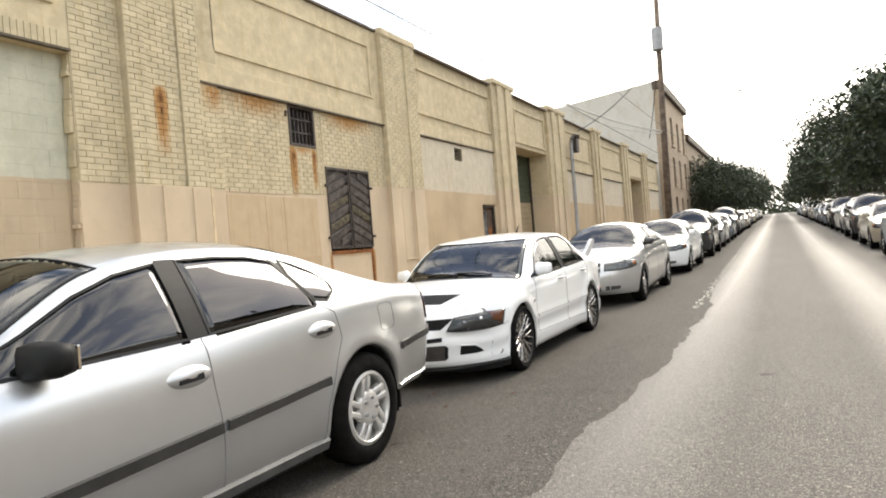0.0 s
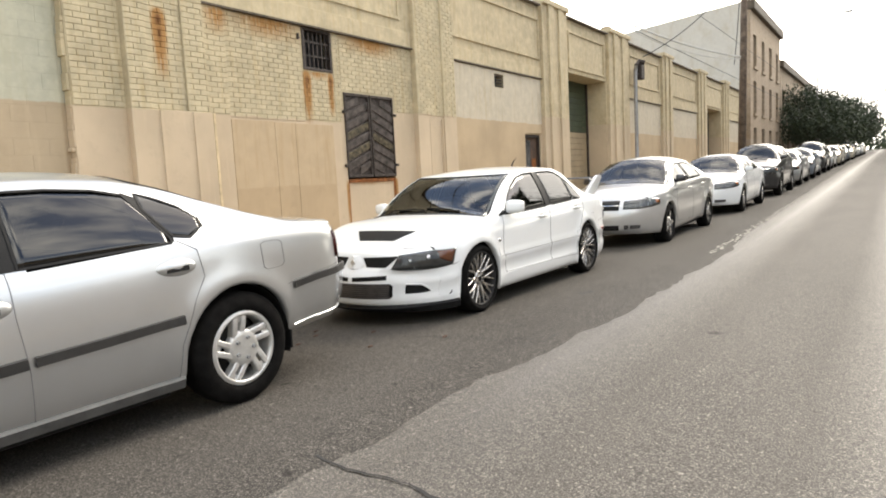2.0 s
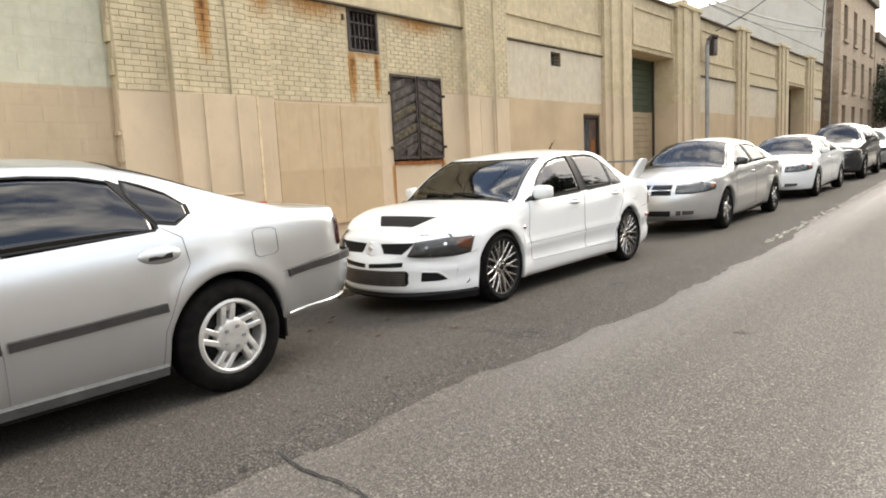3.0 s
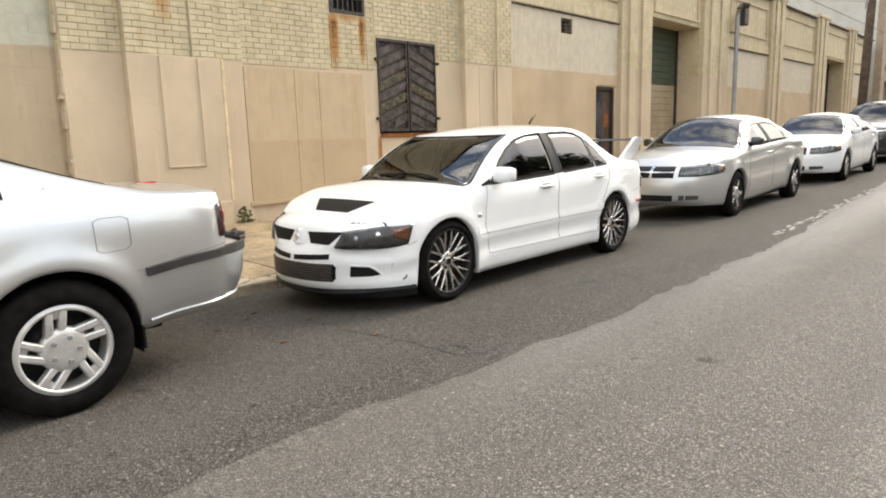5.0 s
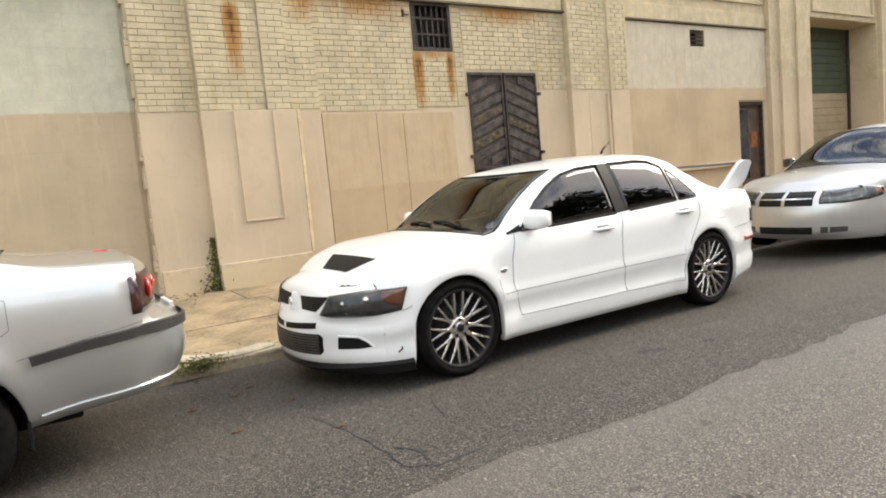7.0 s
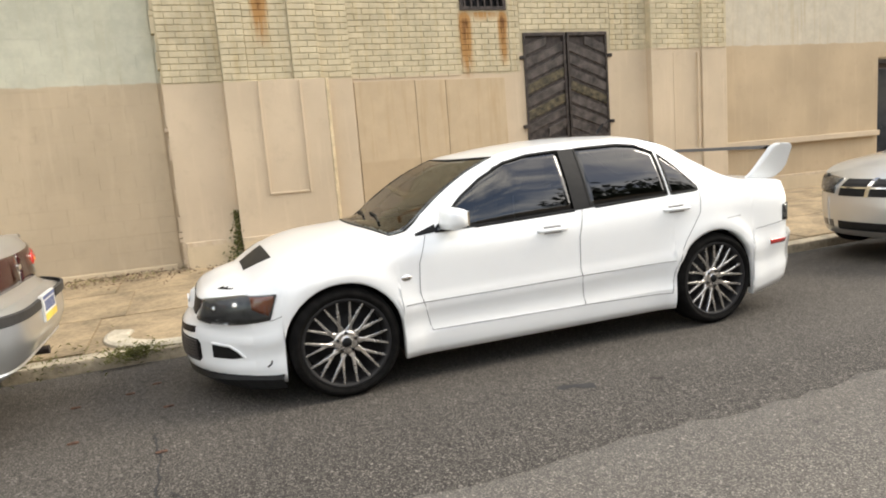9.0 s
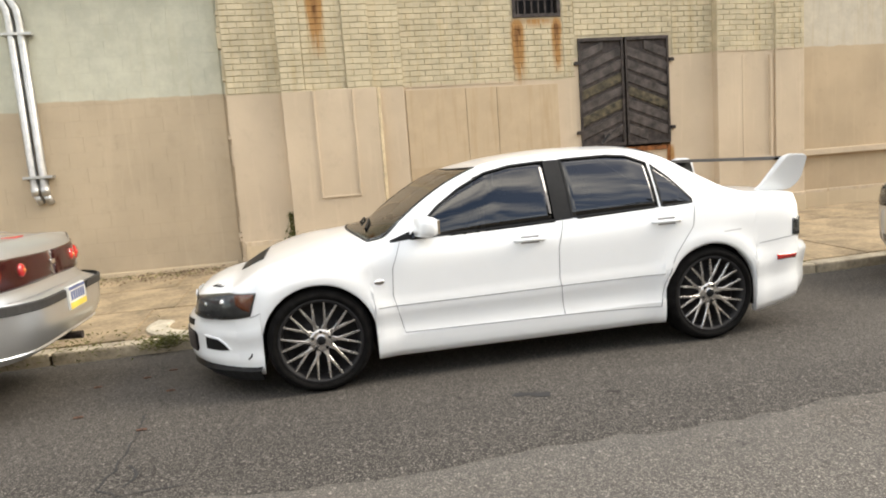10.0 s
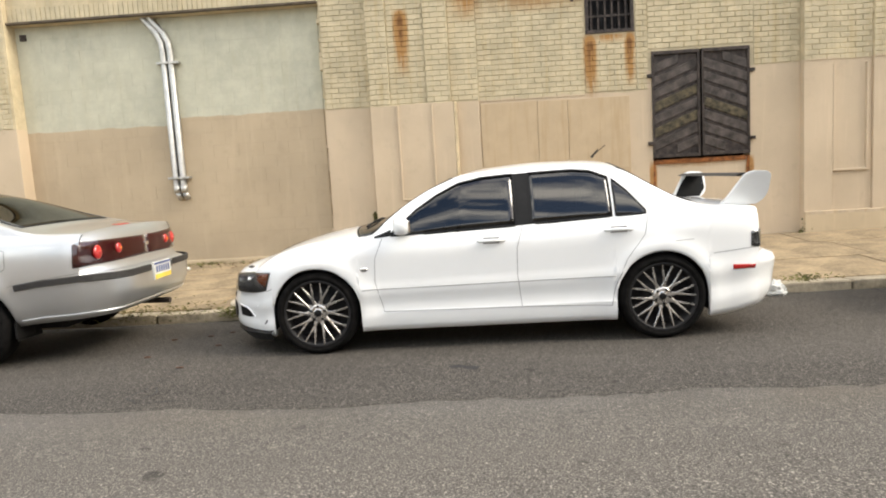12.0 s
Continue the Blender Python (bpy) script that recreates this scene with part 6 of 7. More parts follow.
# a chrome-barred silver sedan, a white sedan, a black utility car; more behind and across
def sedan(wb, roof=1.44, scale_h=1.0, style="five", suv=False):
    k = wb / 2.7
    h = roof / 1.44
    g = 0.06 if suv else 0.0
    f = lambda keys: [(y * k, z * h) for y, z in keys]
    wh = 0.36 if suv else 0.328
    return dict(
        y=(-0.56, wb + 0.80), wb=wb, tyre=wh, wheel_z=wh, arch=wh + 0.045, style=style, flare=0.028, plan=2.6,
        hw=[(-0.56, 0.77), (-0.50, 0.82), (-0.42, 0.86), (-0.3, 0.885), (0, 0.90), (1.3, 0.90), (wb, 0.905), (wb + 0.4, 0.885), (wb + 0.65, 0.86), (wb + 0.75, 0.82), (wb + 0.8, 0.785)],
        zb=[(-0.56, 0.21 + g), (0.4, 0.19 + g), (wb + 0.8, 0.26 + g)],
        zs=f([(-0.56, 0.76), (-0.2, 0.85), (0.5, 0.915), (1.6, 0.95), (2.6, 0.99), (3.6, 0.99)]),
        zr=f([(-0.56, 0.77), (-0.2, 0.865), (0.45, 0.93), (0.6, 1.02), (0.9, 1.20), (1.2, 1.305), (1.6, 1.33), (2.2, 1.32)] + ([(2.9, 1.30), (3.3, 1.24), (3.6, 1.05)] if suv else [(2.45, 1.26), (2.8, 1.12), (3.0, 1.05), (3.6, 1.0)])),
        zc=f([(-0.56, 0.83), (-0.2, 0.92), (0.3, 0.975), (0.36, 0.985), (1.15, 1.385), (1.5, 1.43), (1.9, 1.44), (2.3, 1.42)] + ([(3.0, 1.39), (3.3, 1.33), (3.6, 1.1)] if suv else [(3.0, 1.10), (3.1, 1.07), (3.6, 1.03)])),
        tum=f([(-0.56, 0.05), (0.45, 0.07), (0.7, 0.14), (1.1, 0.23), (1.8, 0.27), (2.4, 0.24)] + ([(3.2, 0.2), (3.6, 0.1)] if suv else [(2.9, 0.1), (3.6, 0.05)])),
        prof=[(0, 0.06), (0.12, 0.03), (0.3, 0.012), (0.5, 0.0), (0.75, 0.008), (0.92, 0.03), (1, 0.06)],
        bf=[(0, 0.27), (0.15, 0.36), (0.5, 0.37), (0.75, 0.33), (0.93, 0.12), (1, 0)],
        br=[(0, 0.10), (0.2, 0.22), (0.5, 0.22), (0.56, 0.15), (0.9, 0.12), (1, 0)],
        fb=-0.38, fbz=0.60 * h, rb=wb + 0.42, rbz=0.66 * h, sill=0.28 + g, doors=(0.5 * k, 1.55 * k, 2.45 * k), wind=(0.32 * k, 1.13 * k, (2.95 if suv else 2.32) * k, (3.3 if suv else 2.95) * k),
        windows=[(nm, f(a), f(b)) for nm, a, b in (
            ("side_window", [(0.66, 0.955), (1.53, 0.975)], [(0.66, 0.99), (0.9, 1.15), (1.1, 1.235), (1.3, 1.275), (1.53, 1.29)]),
            ("rear_side_window", [(1.62, 0.98), (2.32, 1.005)], [(1.62, 1.29), (2.0, 1.29), (2.2, 1.26), (2.32, 1.17)]),
            ("quarter_window", [(2.36, 1.01), (2.56, 1.02)], [(2.36, 1.25 if suv else 1.14), (2.56, 1.24 if suv else 1.06)]))],
        seams=[f([(0.56, 0.91), (0.48, 0.6), (0.54, 0.30), (1.58, 0.29), (1.56, 0.6), (1.57, 0.96)]), f([(1.58, 0.29), (2.26, 0.28), (2.34, 0.55), (2.5, 0.85), (2.48, 0.97)])],
        pillars=[(1.53 * k, 1.62 * k, 0.972 * h, 0.978 * h, 1.292 * h, 1.292 * h)],
        handles=[(1.38 * k, 0.84 * h), (2.32 * k, 0.87 * h)], mirror=(0.78 * k, 1.02 * h, P_BLACK if suv or style == "five" else None),
        lamps=[("headlight", [(0.50, 0.60 * h), (0.8, 0.60 * h), (1.0, 0.62 * h), (1.16, 0.66 * h)], [(0.50, 0.735 * h), (0.8, 0.75 * h), (1.0, 0.755 * h), (1.16, 0.745 * h)], M_LAMPBOWL, False, True),
               ("indicator", [(1.08, 0.68 * h), (1.14, 0.69 * h)], [(1.08, 0.735 * h), (1.14, 0.735 * h)], M_AMBER, False, False),
               ("tail_light", [(0.62, 0.72 * h), (1.0, 0.72 * h), (1.12, 0.74 * h)], [(0.62, 0.88 * h), (1.0, 0.9 * h), (1.12, 0.88 * h)], M_RED, True, True)])


def front_face(car, S, h, bars, mesh_mat=M_TRIM):
    """Grille, lower intake, fog lamps and plate of a plain sedan."""
    b2 = lambda w, z: Vector((math.copysign(1, w) * (q := S.wrap(abs(w), z)).x, q.y, q.z))
    part("grille", patch(b2, [(-0.42, 0.585 * h), (0.42, 0.585 * h)], [(-0.42, 0.735 * h), (0.42, 0.735 * h)], 0.003, 20, 4, 1), mesh_mat, car, "black grille")
    for z in bars:
        part("grille_bar", strip(b2, [(-0.41, z * h), (0.41, z * h)], 0.022, 0.010, 1), M_CHROME, car)
    part("lower_intake", patch(b2, [(-0.42, 0.27 * h), (0.42, 0.27 * h)], [(-0.42, 0.35 * h), (0.42, 0.35 * h)], 0.003, 20, 3, 1), M_TRIM, car)
    for sd in (1, -1):
        part("fog_lamp", patch(lambda w, z: S.wrap(w, z), [(0.52, 0.28 * h), (0.82, 0.29 * h)], [(0.52, 0.35 * h), (0.82, 0.345 * h)], 0.003, 8, 3, sd), M_LAMPDARK, car)


S2 = sedan(2.80, 1.49)
av, SA = make_car("silver_grey_sedan", "silver grey sedan with a barred chrome grille and amber corner lamps", "car", S2, P_STEEL, pose(-3.07, 12.12, 0.015, 0.5, 0, 0))
front_face(av, SA, 1.49 / 1.44, (0.66,))
b2 = lambda w, z: Vector((math.copysign(1, w) * (q := SA.wrap(abs(w), z)).x, q.y, q.z))
part("grille_bar", strip(b2, [(0.0, 0.60), (0.0, 0.765)], 0.05, 0.012, 1, False, 0.03), M_CHROME, av)
for w in (-0.62, 0.62):
    part("bumper_strip", strip(b2, [(w, 0.30), (w, 0.58)], 0.02, 0.008, 1, False, 0.03), P_STEEL, av)


def along(y):
    return math.degrees(math.atan2(RISE(y + 2) - RISE(y - 2), 4))


S3 = sedan(2.70, 1.45, style="seven")
wh, SW = make_car("white_sedan", "white sedan with clear headlights, parked nose forward", "car", S3, P_WHITE, pose(-2.98, 18.35, RISE(19), along(19), 0, 0))
front_face(wh, SW, 1.45 / 1.44, ())
S4 = sedan(2.75, 1.74, suv=True)
su, SU = make_car("black_suv", "black sport utility car with dark glass", "car", S4, P_BLACK, pose(-2.95, 24.7, RISE(25), along(25), 0, 0))
front_face(su, SU, 1.74 / 1.44, (0.66,))

ge = sedan(2.68, 1.45, style="seven")
row = []
for nm, lab, pm, st in (("parked_sedan", "silver sedan in the parked row", P_SILVER, ge), ("parked_sedan", "blue grey sedan in the parked row", P_BLUE, ge),
                        ("parked_suv", "dark utility car in the parked row", P_BLACK, S4), ("parked_sedan", "champagne sedan in the parked row", P_GOLD, ge)):
    row.append((nm, lab, pm, st))
base = []
for x, y, k in ((-2.95, 30.4, 0), (3.32, 17.6, 1), (3.36, 29.2, 2), (3.34, 23.4, 3)):
    nm, lab, pm, st = row[k]
    c, Sx = make_car(nm, lab, "car", st, pm, pose(x, y, RISE(y + 1.3), along(y + 1.3), 0, 0), detail=False)
    front_face(c, Sx, (1.74 if st is S4 else 1.45) / 1.44, (0.66,))
    base.append(c)
rc = random.Random(11)
y = 36.0
order = [1, 2, 0, 3, 0, 1, 3, 2, 0, 1, 0, 3]
for i in range(12):
    copy_thing(base[order[i]], pose(-2.95 + rc.uniform(-0.08, 0.08), y, RISE(y + 1.3), along(y + 1.3), 0, rc.uniform(-0.8, 0.8)))
    y += 5.6 + rc.uniform(-0.2, 0.5)
y = 35.2
for i in range(13):
    copy_thing(base[order[(i * 5 + 2) % 12]], pose(3.36 + rc.uniform(-0.08, 0.08), y, RISE(y + 1.3), along(y + 1.3), 0, rc.uniform(-0.8, 0.8)))
    y += 5.6 + rc.uniform(-0.2, 0.5)

# ---------------------------------------------------------------- street furniture
up = thing("utility_pole", "tall weathered timber utility pole with a grey transformer drum", "utility pole", pose(-4.45, 31.5, RISE(31.5), 0, 1.0, 0))
bm = bmesh.new()
rod(bm, (0, 0, -0.3), (0, 0, 13.4), 0.17, 14, 0.095)
part("pole", bm, M_POLE, up, smooth=True)
bm = bmesh.new()
rod(bm, (0.0, -0.32, 9.1), (0.0, -0.32, 10.1), 0.25, 16)
part("transformer", bm, M_GREYMETAL, up, "grey transformer drum")
part("crossarm", boxed(-0.9, 0.9, -0.06, 0.06, 12.3, 12.42, bevel=0.01), M_POLE, up)
for x in (-0.8, -0.3, 0.3, 0.8):
    bm = bmesh.new()
    rod(bm, (x, 0, 12.42), (x, 0, 12.6), 0.04, 8, 0.025)
    part("insulator", bm, M_GREYMETAL, up)


def wire(a, b, sag, r=0.012, glint=None):
    a, b = Vector(a), Vector(b)
    pts = [a.lerp(b, i / 24) - Vector((0, 0, sag * 4 * (i / 24) * (1 - i / 24))) for i in range(25)]
    bm = bmesh.new()
    tube(bm, pts, r, 6)
    return tagged(ob_from("overhead_cable", bm, glint or M_WIRE), "sagging overhead cable coloured pale for its sun glint" if glint else "sagging black overhead cable", "cable", "overhead cables")


wire((-6.6, -12, 5.98), (-6.6, 60, 6.3), 0.0, 0.014)
wire((-6.6, -12, 8.0), (-6.6, 60, 8.4), 0.0, 0.012)
wire((-4.45, 31.5, 9.2), (-7.1, 26.7, 5.6), 0.35, 0.018)
wire((-4.45, 31.5, 8.8), (-7.2, 45.0, 7.4), 0.3, 0.02)
# these two cables are pale because the glint is in their colour
wire((-7.62, 27.2, 6.95), (-4.43, 31.4, 5.78), 0.16, 0.035, M_GLINTWIRE)
wire((-7.62, 27.4, 6.75), (-4.43, 31.4, 5.70), 0.30, 0.020, M_GLINTWIRE)
wire((-3.65, 31.5, 12.6), (-4.0, 75, 13.2), 0.8)
for x, y, h, arm in ((-5.0, 72, 12.6, 2.2), (-4.45, 110, 11.5, 2.0)):
    lp = thing("street_lamp", "slim metal street lamp with a cobra head arm", "street lamp", pose(x, y, RISE(y)))
    bm = bmesh.new()
    rod(bm, (0, 0, -0.2), (0, 0, h), 0.08, 10, 0.05)
    part("pole", bm, M_GREYMETAL, lp, smooth=True)
    bm = bmesh.new()
    tube(bm, [(0, 0, h - 0.1), (0.5, 0, h + 0.45), (arm, 0, h + 0.7)], 0.04, 8)
    part("arm", bm, M_GREYMETAL, lp, smooth=True)
    bm = bmesh.new()
    bmesh.ops.create_uvsphere(bm, u_segments=12, v_segments=8, radius=1, matrix=Matrix.LocRotScale((arm + 0.25, 0, h + 0.7), None, (0.4, 0.16, 0.10)))
    part("lamp_head", bm, M_GREYMETAL, lp, smooth=True)


# ---------------------------------------------------------------- trees
def tree(label, x, y, h, spread, seed, leaves=2600, low=0.22, group="street trees"):
    """A tapered trunk with forked limbs; leaf clumps hang round the limb ends, with gaps."""
    r = random.Random(seed)
    t = thing("tree", label, "tree", pose(x, y, RISE(y) - 0.1, 0, 0, r.uniform(0, 360)), group)
    bm = bmesh.new()
    tube(bm, [(0, 0, 0), (0.05, 0.02, h * 0.15), (0.0, 0.08, h * low * 1.2)], 0.16 * h / 8, 9)
    tips = []
    for i in range(11):
        a = 2 * math.pi * i / 11 + r.uniform(-0.3, 0.3)
        rr = spread * r.uniform(0.45, 1.0)
        zt = h * r.uniform(low + 0.18, 0.93)
        if zt > 0.75 * h:
            rr *= 0.55
        p0 = Vector((0, 0.05, h * low * r.uniform(0.8, 1.4)))
        p2 = Vector((rr * math.cos(a), rr * math.sin(a), zt))
        p1 = p0.lerp(p2, 0.5) + Vector((0, 0, h * 0.06))
        tube(bm, [p0, p1, p2], 0.045 * h / 8, 5)
        tips += [p2, p1.lerp(p2, 0.5) + Vector((r.uniform(-0.6, 0.6), r.uniform(-0.6, 0.6), r.uniform(-0.2, 0.7)))]
        for _ in range(2):
            q = p2 + Vector((r.uniform(-1, 1), r.uniform(-1, 1), r.uniform(-0.5, 0.8))) * spread * 0.35
            tube(bm, [p1, q], 0.018 * h / 8, 4)
            tips.append(q)
    part("trunk", bm, M_BARK, t, smooth=True)
    vs, fs = [], []
    size = 0.105 * h / 8
    for k in range(leaves):
        c = r.choice(tips)
        s = spread * 0.30
        p = c + Vector((r.gauss(0, s * 0.62), r.gauss(0, s * 0.62), r.gauss(0, s * 0.5)))
        if p.z < h * low * 0.9:
            p.z = h * low * 0.9 + r.uniform(0, 0.6)
        n = Vector((r.uniform(-1, 1), r.uniform(-1, 1), r.uniform(0.0, 1))).normalized()
        u = n.orthogonal().normalized()
        u.rotate(Matrix.Rotation(r.uniform(0, 6.28), 3, n))
        v = n.cross(u)
        g = size * r.uniform(0.6, 1.5)
        b = len(vs)
        vs += [p - u * g * 1.3, p + v * g * 0.6 + n * g * 0.15, p + u * g * 1.3 - n * g * 0.2, p - v * g * 0.6 + n * g * 0.15]
        fs.append((b, b + 1, b + 2, b + 3))
    raw("crown", [tuple(v) for v in vs], fs, M_LEAF, t)
    return t


tree("dense dark green street tree over the parked cars", 7.4, 38, 8.6, 3.7, 1, 13000, 0.12)
tree("tall dark green street tree beside the road", 7.5, 47, 9.2, 4.1, 2, 13000, 0.12)
# two trees out of view, added as dark masses for the car windows
near = tree("unseen tree added across the road to darken car window reflections", 11.2, 29.5, 13.0, 4.6, 6, 16000, 0.16)
copy_thing(near, pose(11.0, 20.5, -0.1, 0, 0, 130))
tr3 = tree("full dark green street tree", 6.8, 57, 9.0, 4.1, 3, 11000, 0.12)
for i, (y, s_) in enumerate(((67, 1.0), (78, 1.05), (90, 1.0), (104, 1.1), (120, 1.1), (140, 1.2))):
    c = copy_thing(tr3, pose(6.4 - 0.002 * y, y, RISE(y) - 0.1, 0, 0, 77 * i))
    c.scale = (s_, s_, s_)
trl = tree("rounded green street tree in front of the brick row", -4.9, 66, 6.6, 2.9, 8, 9000, 0.14)
for i, (x, y, s_) in enumerate(((-4.9, 73, 1.05), (-4.7, 81, 0.95), (-4.6, 98, 1.15), (-4.4, 112, 1.2), (-4.2, 130, 1.3))):
    c = copy_thing(trl, pose(x, y, RISE(y) - 0.1, 0, 0, 61 * i + 20))
    c.scale = (s_, s_, s_)
tagged(raw("treeline", *(lambda r: (lambda vs: (vs, [(4 * i, 4 * i + 1, 4 * i + 2, 4 * i + 3) for i in range(len(vs) // 4)]))(
    [q for _ in range(5200) for q in (lambda p, g, a, b: (p - a * g, p + b * g * 0.6, p + a * g, p - b * g * 0.6))(
        Vector((r.uniform(-40, 46), 178 + r.uniform(-6, 6), 3 + 6.5 * r.random() ** 1.3)), r.uniform(0.3, 0.7),
        Vector((r.uniform(-1, 1), r.uniform(-0.3, 0.3), r.uniform(-1, 1))).normalized(), Vector((r.uniform(-1, 1), 0.2, r.uniform(-1, 1))).normalized())]))(random.Random(5)), M_LEAF, kind="stuff"),
       "far dark trees closing the street", "trees")


# ---------------------------------------------------------------- weeds and litter
def weed(name, label, x, y, z, h, spread, n, seed, climb=False):
    r = random.Random(seed)
    vs, fs = [], []
    for _ in range(n):
        a = r.uniform(0, 6.28)
        if climb:
            t = r.random() ** 1.6
            rad = spread * (1 - 0.75 * t)
            p = Vector((abs(r.gauss(0, rad * 0.35)) + 0.01, r.gauss(0, rad * 0.6), h * t))
        else:
            p = Vector((r.gauss(0, spread * 0.5), r.gauss(0, spread), r.random() * h * 0.4))
        d = Vector((math.cos(a), math.sin(a), r.uniform(0.2, 1.2))).normalized()
        w = d.orthogonal().normalized()
        g = r.uniform(0.02, 0.05) if climb else r.uniform(0.025, 0.07)
        k = 0.55 if climb else 0.10
        b = len(vs)
        vs += [p, p + d * g * 0.5 + w * g * k, p + d * g - Vector((0, 0, g * 0.2)), p + d * g * 0.5 - w * g * k]
        fs.append((b, b + 1, b + 2, b + 3))
    ob = raw(name, [tuple(v) for v in vs], fs, M_IVY if climb else M_GRASS)
    ob.location = (x, y, z)
    return tagged(ob, label, "weed", "weeds", "stuff")


weed("climbing_weed", "leafy weed climbing the wall corner", -7.49, 5.74, 0.14, 0.68, 0.14, 620, 1, True)
weed("climbing_weed", "small yellowing weed at the wall foot", -7.40, 7.20, 0.14, 0.22, 0.12, 160, 2, True)
weed("climbing_weed", "small green weed at the pilaster foot", -7.44, 12.25, 0.14, 0.24, 0.10, 120, 3, True)
weed("weed_clump", "low weeds along the block wall foot", -7.50, 3.0, 0.14, 0.06, 0.16, 160, 4)
weed("weed_clump", "dry grass tuft in the kerb joint", -4.08, 4.74, -0.01, 0.16, 0.11, 300, 5)
weed("weed_clump", "straggling grass along the kerb", -4.12, 3.55, 0.02, 0.10, 0.55, 700, 6)
weed("weed_clump", "grass tuft at the kerb edge", -4.16, 10.6, 0.03, 0.12, 0.14, 180, 7)
weed("weed_clump", "short weeds along the wall foot", -7.42, 4.1, 0.14, 0.08, 0.5, 260, 8)
weed("weed_clump", "dry leaf litter along the block wall foot", -7.35, 2.2, 0.15, 0.03, 0.7, 300, 9)


def crumpled(name, label, cat, x, y, z, sx, sy, sz, material, seed):
    r = random.Random(seed)
    bm = bmesh.new()
    bmesh.ops.create_icosphere(bm, subdivisions=3, radius=1)
    for v in bm.verts:
        k = 1 + 0.28 * noise.noise(v.co * 2.3 + Vector((seed, 0, 0))) + r.uniform(-0.05, 0.05)
        v.co = Vector((v.co.x * sx * k, v.co.y * sy * k, max(0.0, (v.co.z + 0.6)) * sz * k))
    ob = ob_from(name, bm, material)
    ob.location = (x, y, z)
    return tagged(ob, label, cat)


M_BAG = plain("black_plastic", (0.020, 0.018, 0.018), 0.35, 0, 0.2, 12)
M_PAPER = plain("crumpled_white_plastic", (0.72, 0.72, 0.68), 0.6, 0, 0.1, 12)
M_LEAFL = plain("dead_leaf", (0.10, 0.05, 0.03), 0.8, 0, 0.3, 30)
crumpled("trash_bag", "crumpled black plastic bag on the sidewalk", "litter", -6.2, 6.33, pave_z(-6.2, 6.33) + 0.01, 0.13, 0.17, 0.08, M_BAG, 2)
crumpled("plastic_bag", "crumpled white plastic bag at the kerb", "litter", -4.0, 10.25, -0.075, 0.09, 0.10, 0.09, M_PAPER, 5)
crumpled("paper_scrap", "white paper scrap at the wall foot", "litter", -7.0, 2.85, pave_z(-7.0, 2.85) + 0.012, 0.05, 0.07, 0.03, M_PAPER, 7)
for i, (x, y) in enumerate(((-3.2, 4.75), (-3.35, 4.9), (-2.75, 5.0), (-2.0, 5.0), (-3.1, 4.45), (-2.4, 4.55))):
    crumpled("dead_leaf", "curled dry leaf on the asphalt", "litter", x, y, road_z(x, y) + 0.006, 0.012, 0.03, 0.006, M_LEAFL, i)
bm = bmesh.new()
ring = [[bm.verts.new((r * math.cos(a), 1.15 * r * math.sin(a), z)) for r, z in ((0.34, -0.02), (0.345, 0.018), (0.36, 0.026), (0.49, 0.030), (0.515, 0.018), (0.52, -0.06))]
        for a in [-1.75 + 0.16 * k for k in range(17)]]
for p_, q_ in zip(ring, ring[1:]):
    for k in range(5):
        bm.faces.new((p_[k], q_[k], q_[k + 1], p_[k + 1]))
bm.faces.new(ring[0])
bm.faces.new(ring[-1][::-1])
bmesh.ops.recalc_face_normals(bm, faces=bm.faces)
ob = tagged(ob_from("kerb_ring", bm, M_RIM), "curved pale concrete rim round an old tree pit", "kerb")
ob.location = (-4.62, 5.02, 0.030)
ob.rotation_euler = (0, 0.03, radians(-12))
weed("weed_clump", "bright green grass tuft growing in the gutter", -4.06, 4.68, -0.04, 0.22, 0.10, 420, 15)
litter = weed("leaf_litter", "brown dead leaves blown against the wall foot", -7.36, 4.3, 0.145, 0.03, 0.62, 520, 16)
litter.data.materials[0] = M_LEAFL

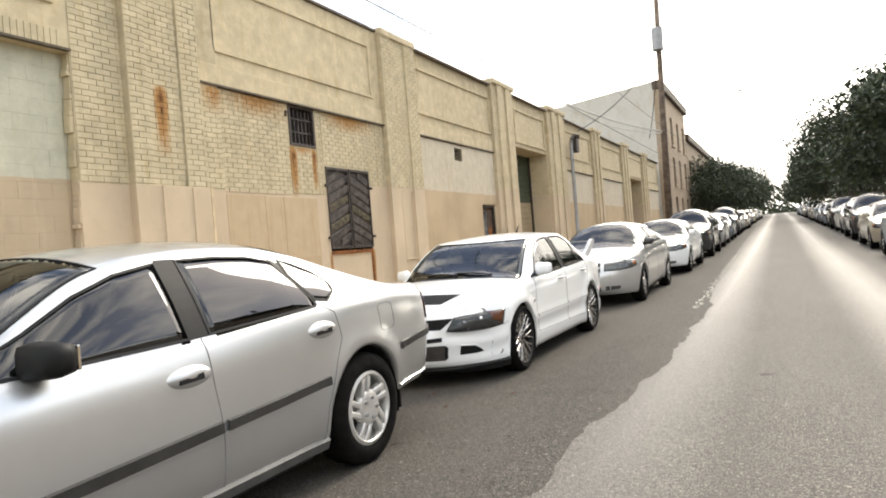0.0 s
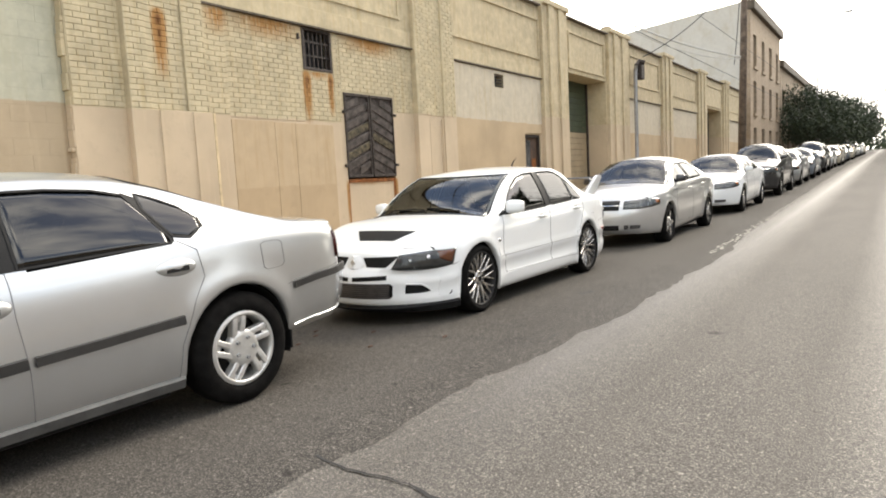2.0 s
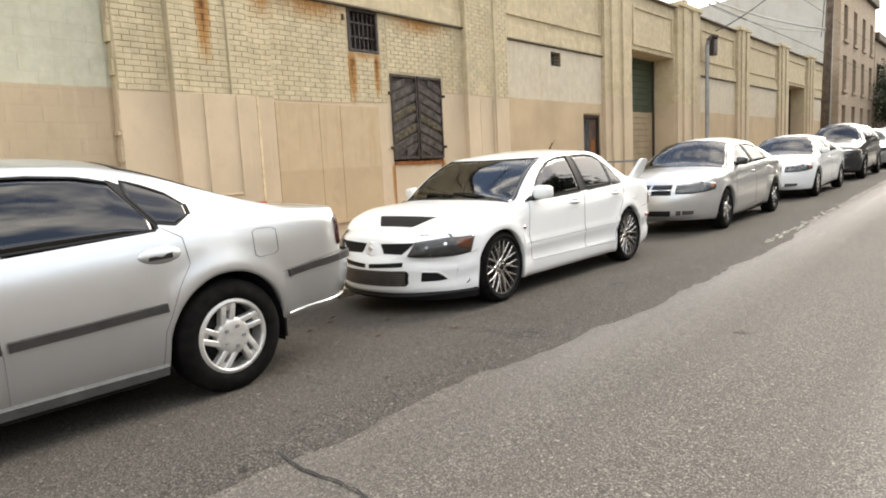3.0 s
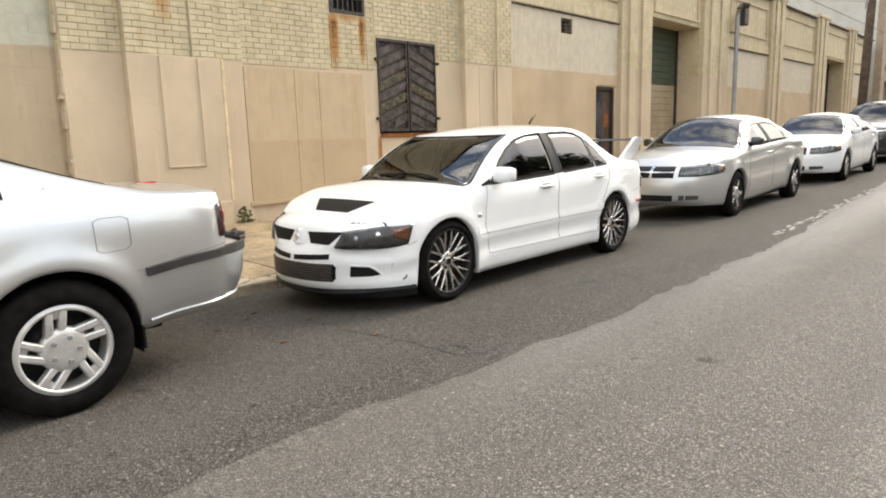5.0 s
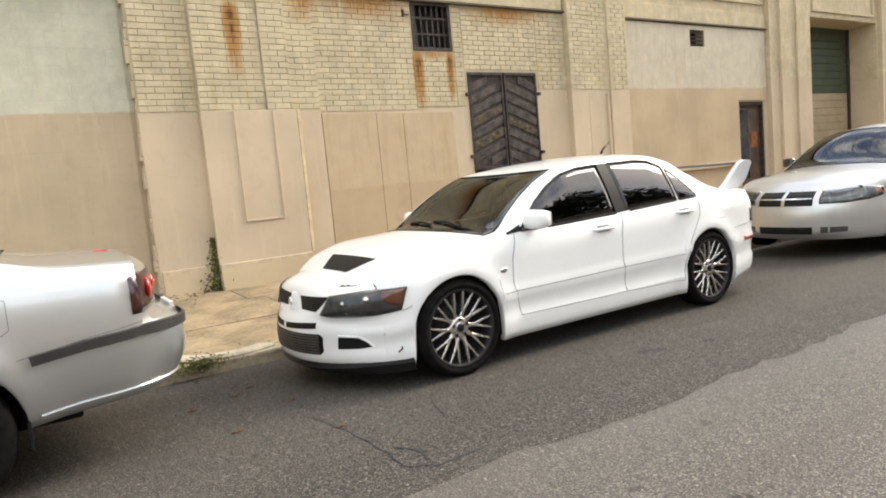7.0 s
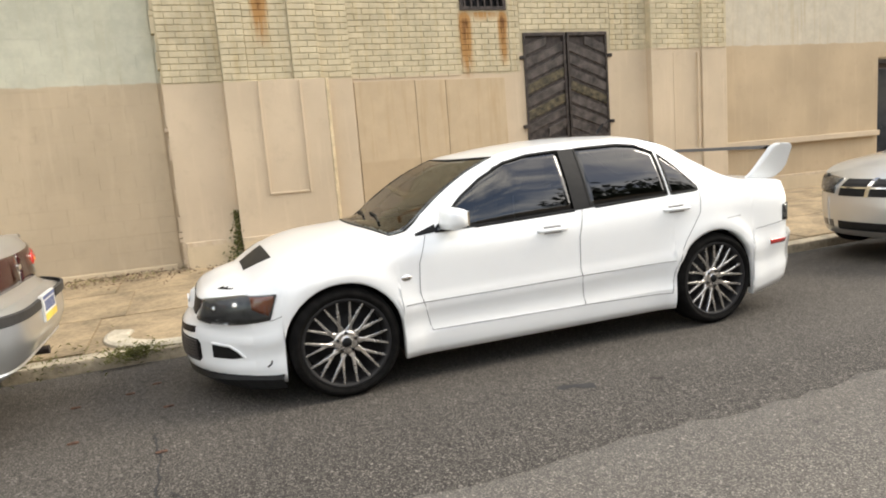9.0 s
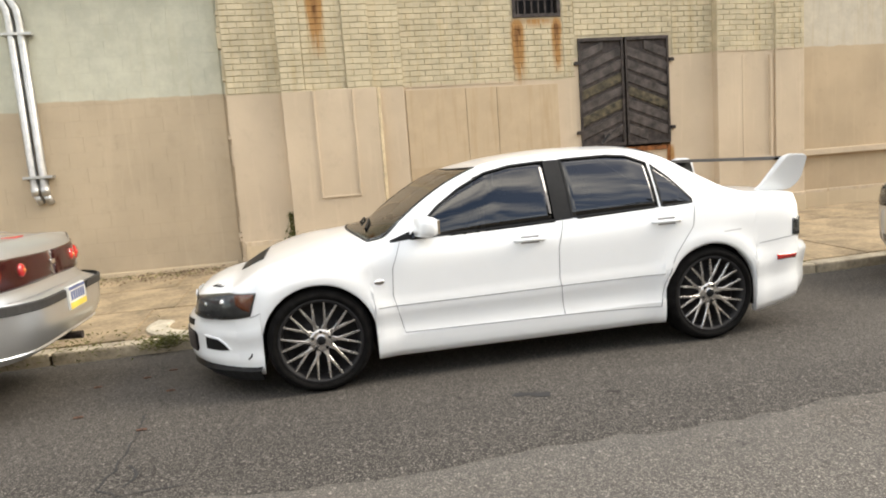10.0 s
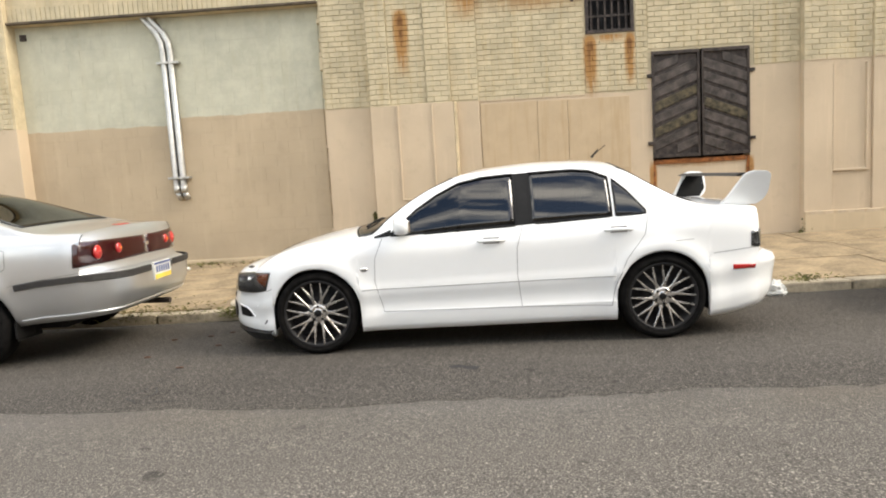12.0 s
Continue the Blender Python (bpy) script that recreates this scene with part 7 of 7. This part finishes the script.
# ---------------------------------------------------------------- bricks, last
BW, BH, J = 0.203, 0.0665, 0.0105
ZONES = [  # y0, y1, z0, z1, face x
    (5.07, 5.77, 2.44, 6.0, WX), (5.77, 6.08, 2.44, 6.1, -7.408), (6.08, 6.64, 2.44, 6.1, -7.44), (6.64, 7.0, 2.44, 6.1, -7.408), (7.0, 7.42, 2.44, 4.02, -7.48),
    (7.42, 9.04, 2.40, 4.02, WX), (9.04, 9.80, 2.44, 3.28, WX), (9.80, 9.97, 2.44, 4.02, WX), (9.97, 11.52, 3.02, 4.02, WX), (11.52, 12.19, 2.70, 4.02, WX),
    (12.2, 12.62, 2.68, 6.1, -7.408), (12.62, 13.2, 2.68, 6.1, -7.44), (13.2, 13.68, 2.68, 6.1, -7.408), (-1.38, 0.18, 2.44, 6.0, -7.408)]
shared = {}
joined_v, joined_f = [], []
singles = 0
rb2 = random.Random(3)
for y0, y1, z0, z1, x in ZONES:
    for j in range(int((z1 - z0) / (BH + J))):
        z = z0 + (BH + J) * (j + 0.5)
        y = y0 + (0.0 if j % 2 else -0.5 * (BW + J))
        while y < y1 - 0.02:
            a, b = max(y + J / 2, y0 + 0.003), min(y + BW + J / 2, y1 - 0.003)
            y += BW + J
            if b - a < 0.03:
                continue
            L2 = round((b - a) / 2, 3)
            if L2 not in shared:
                shared[L2] = piece_mesh("brick", L2, BH / 2, 0.011, M_BRICK, 0.005)
            px = x - 0.001 + rb2.uniform(-0.002, 0.002)
            if singles < 298 and 5.0 < a < 7.0 and z < 4.0:
                s = new("brick", shared[L2])
                s.parent = wall_1
                s.location = (px, (a + b) / 2, z)
                singles += 1
            else:
                base_i = len(joined_v)
                me = shared[L2]
                joined_v += [(v.co.x + px, v.co.y + (a + b) / 2, v.co.z + z) for v in me.vertices]
                joined_f += [tuple(n + base_i for n in p.vertices) for p in me.polygons]
# soldier course over the blocked bay
for i in range(62):
    y = 0.22 + 0.077 * i
    vs0 = [(0, 0, 0), (0, 0.066, 0), (0, 0.066, 0.2), (0, 0, 0.2)]
    bi = len(joined_v)
    joined_v += [(WX - 0.001, y + q[1], 4.07 + q[2]) for q in vs0] + [(WX + 0.012, y + q[1] * 0.9 + 0.003, 4.073 + q[2] * 0.97) for q in vs0]
    joined_f += [(bi + 4, bi + 5, bi + 6, bi + 7), (bi, bi + 1, bi + 5, bi + 4), (bi + 1, bi + 2, bi + 6, bi + 5), (bi + 2, bi + 3, bi + 7, bi + 6), (bi + 3, bi, bi + 4, bi + 7)]
tagged(raw("brickwork", joined_v, joined_f, M_BRICK, wall_1, kind="stuff"), "cream painted brick courses")
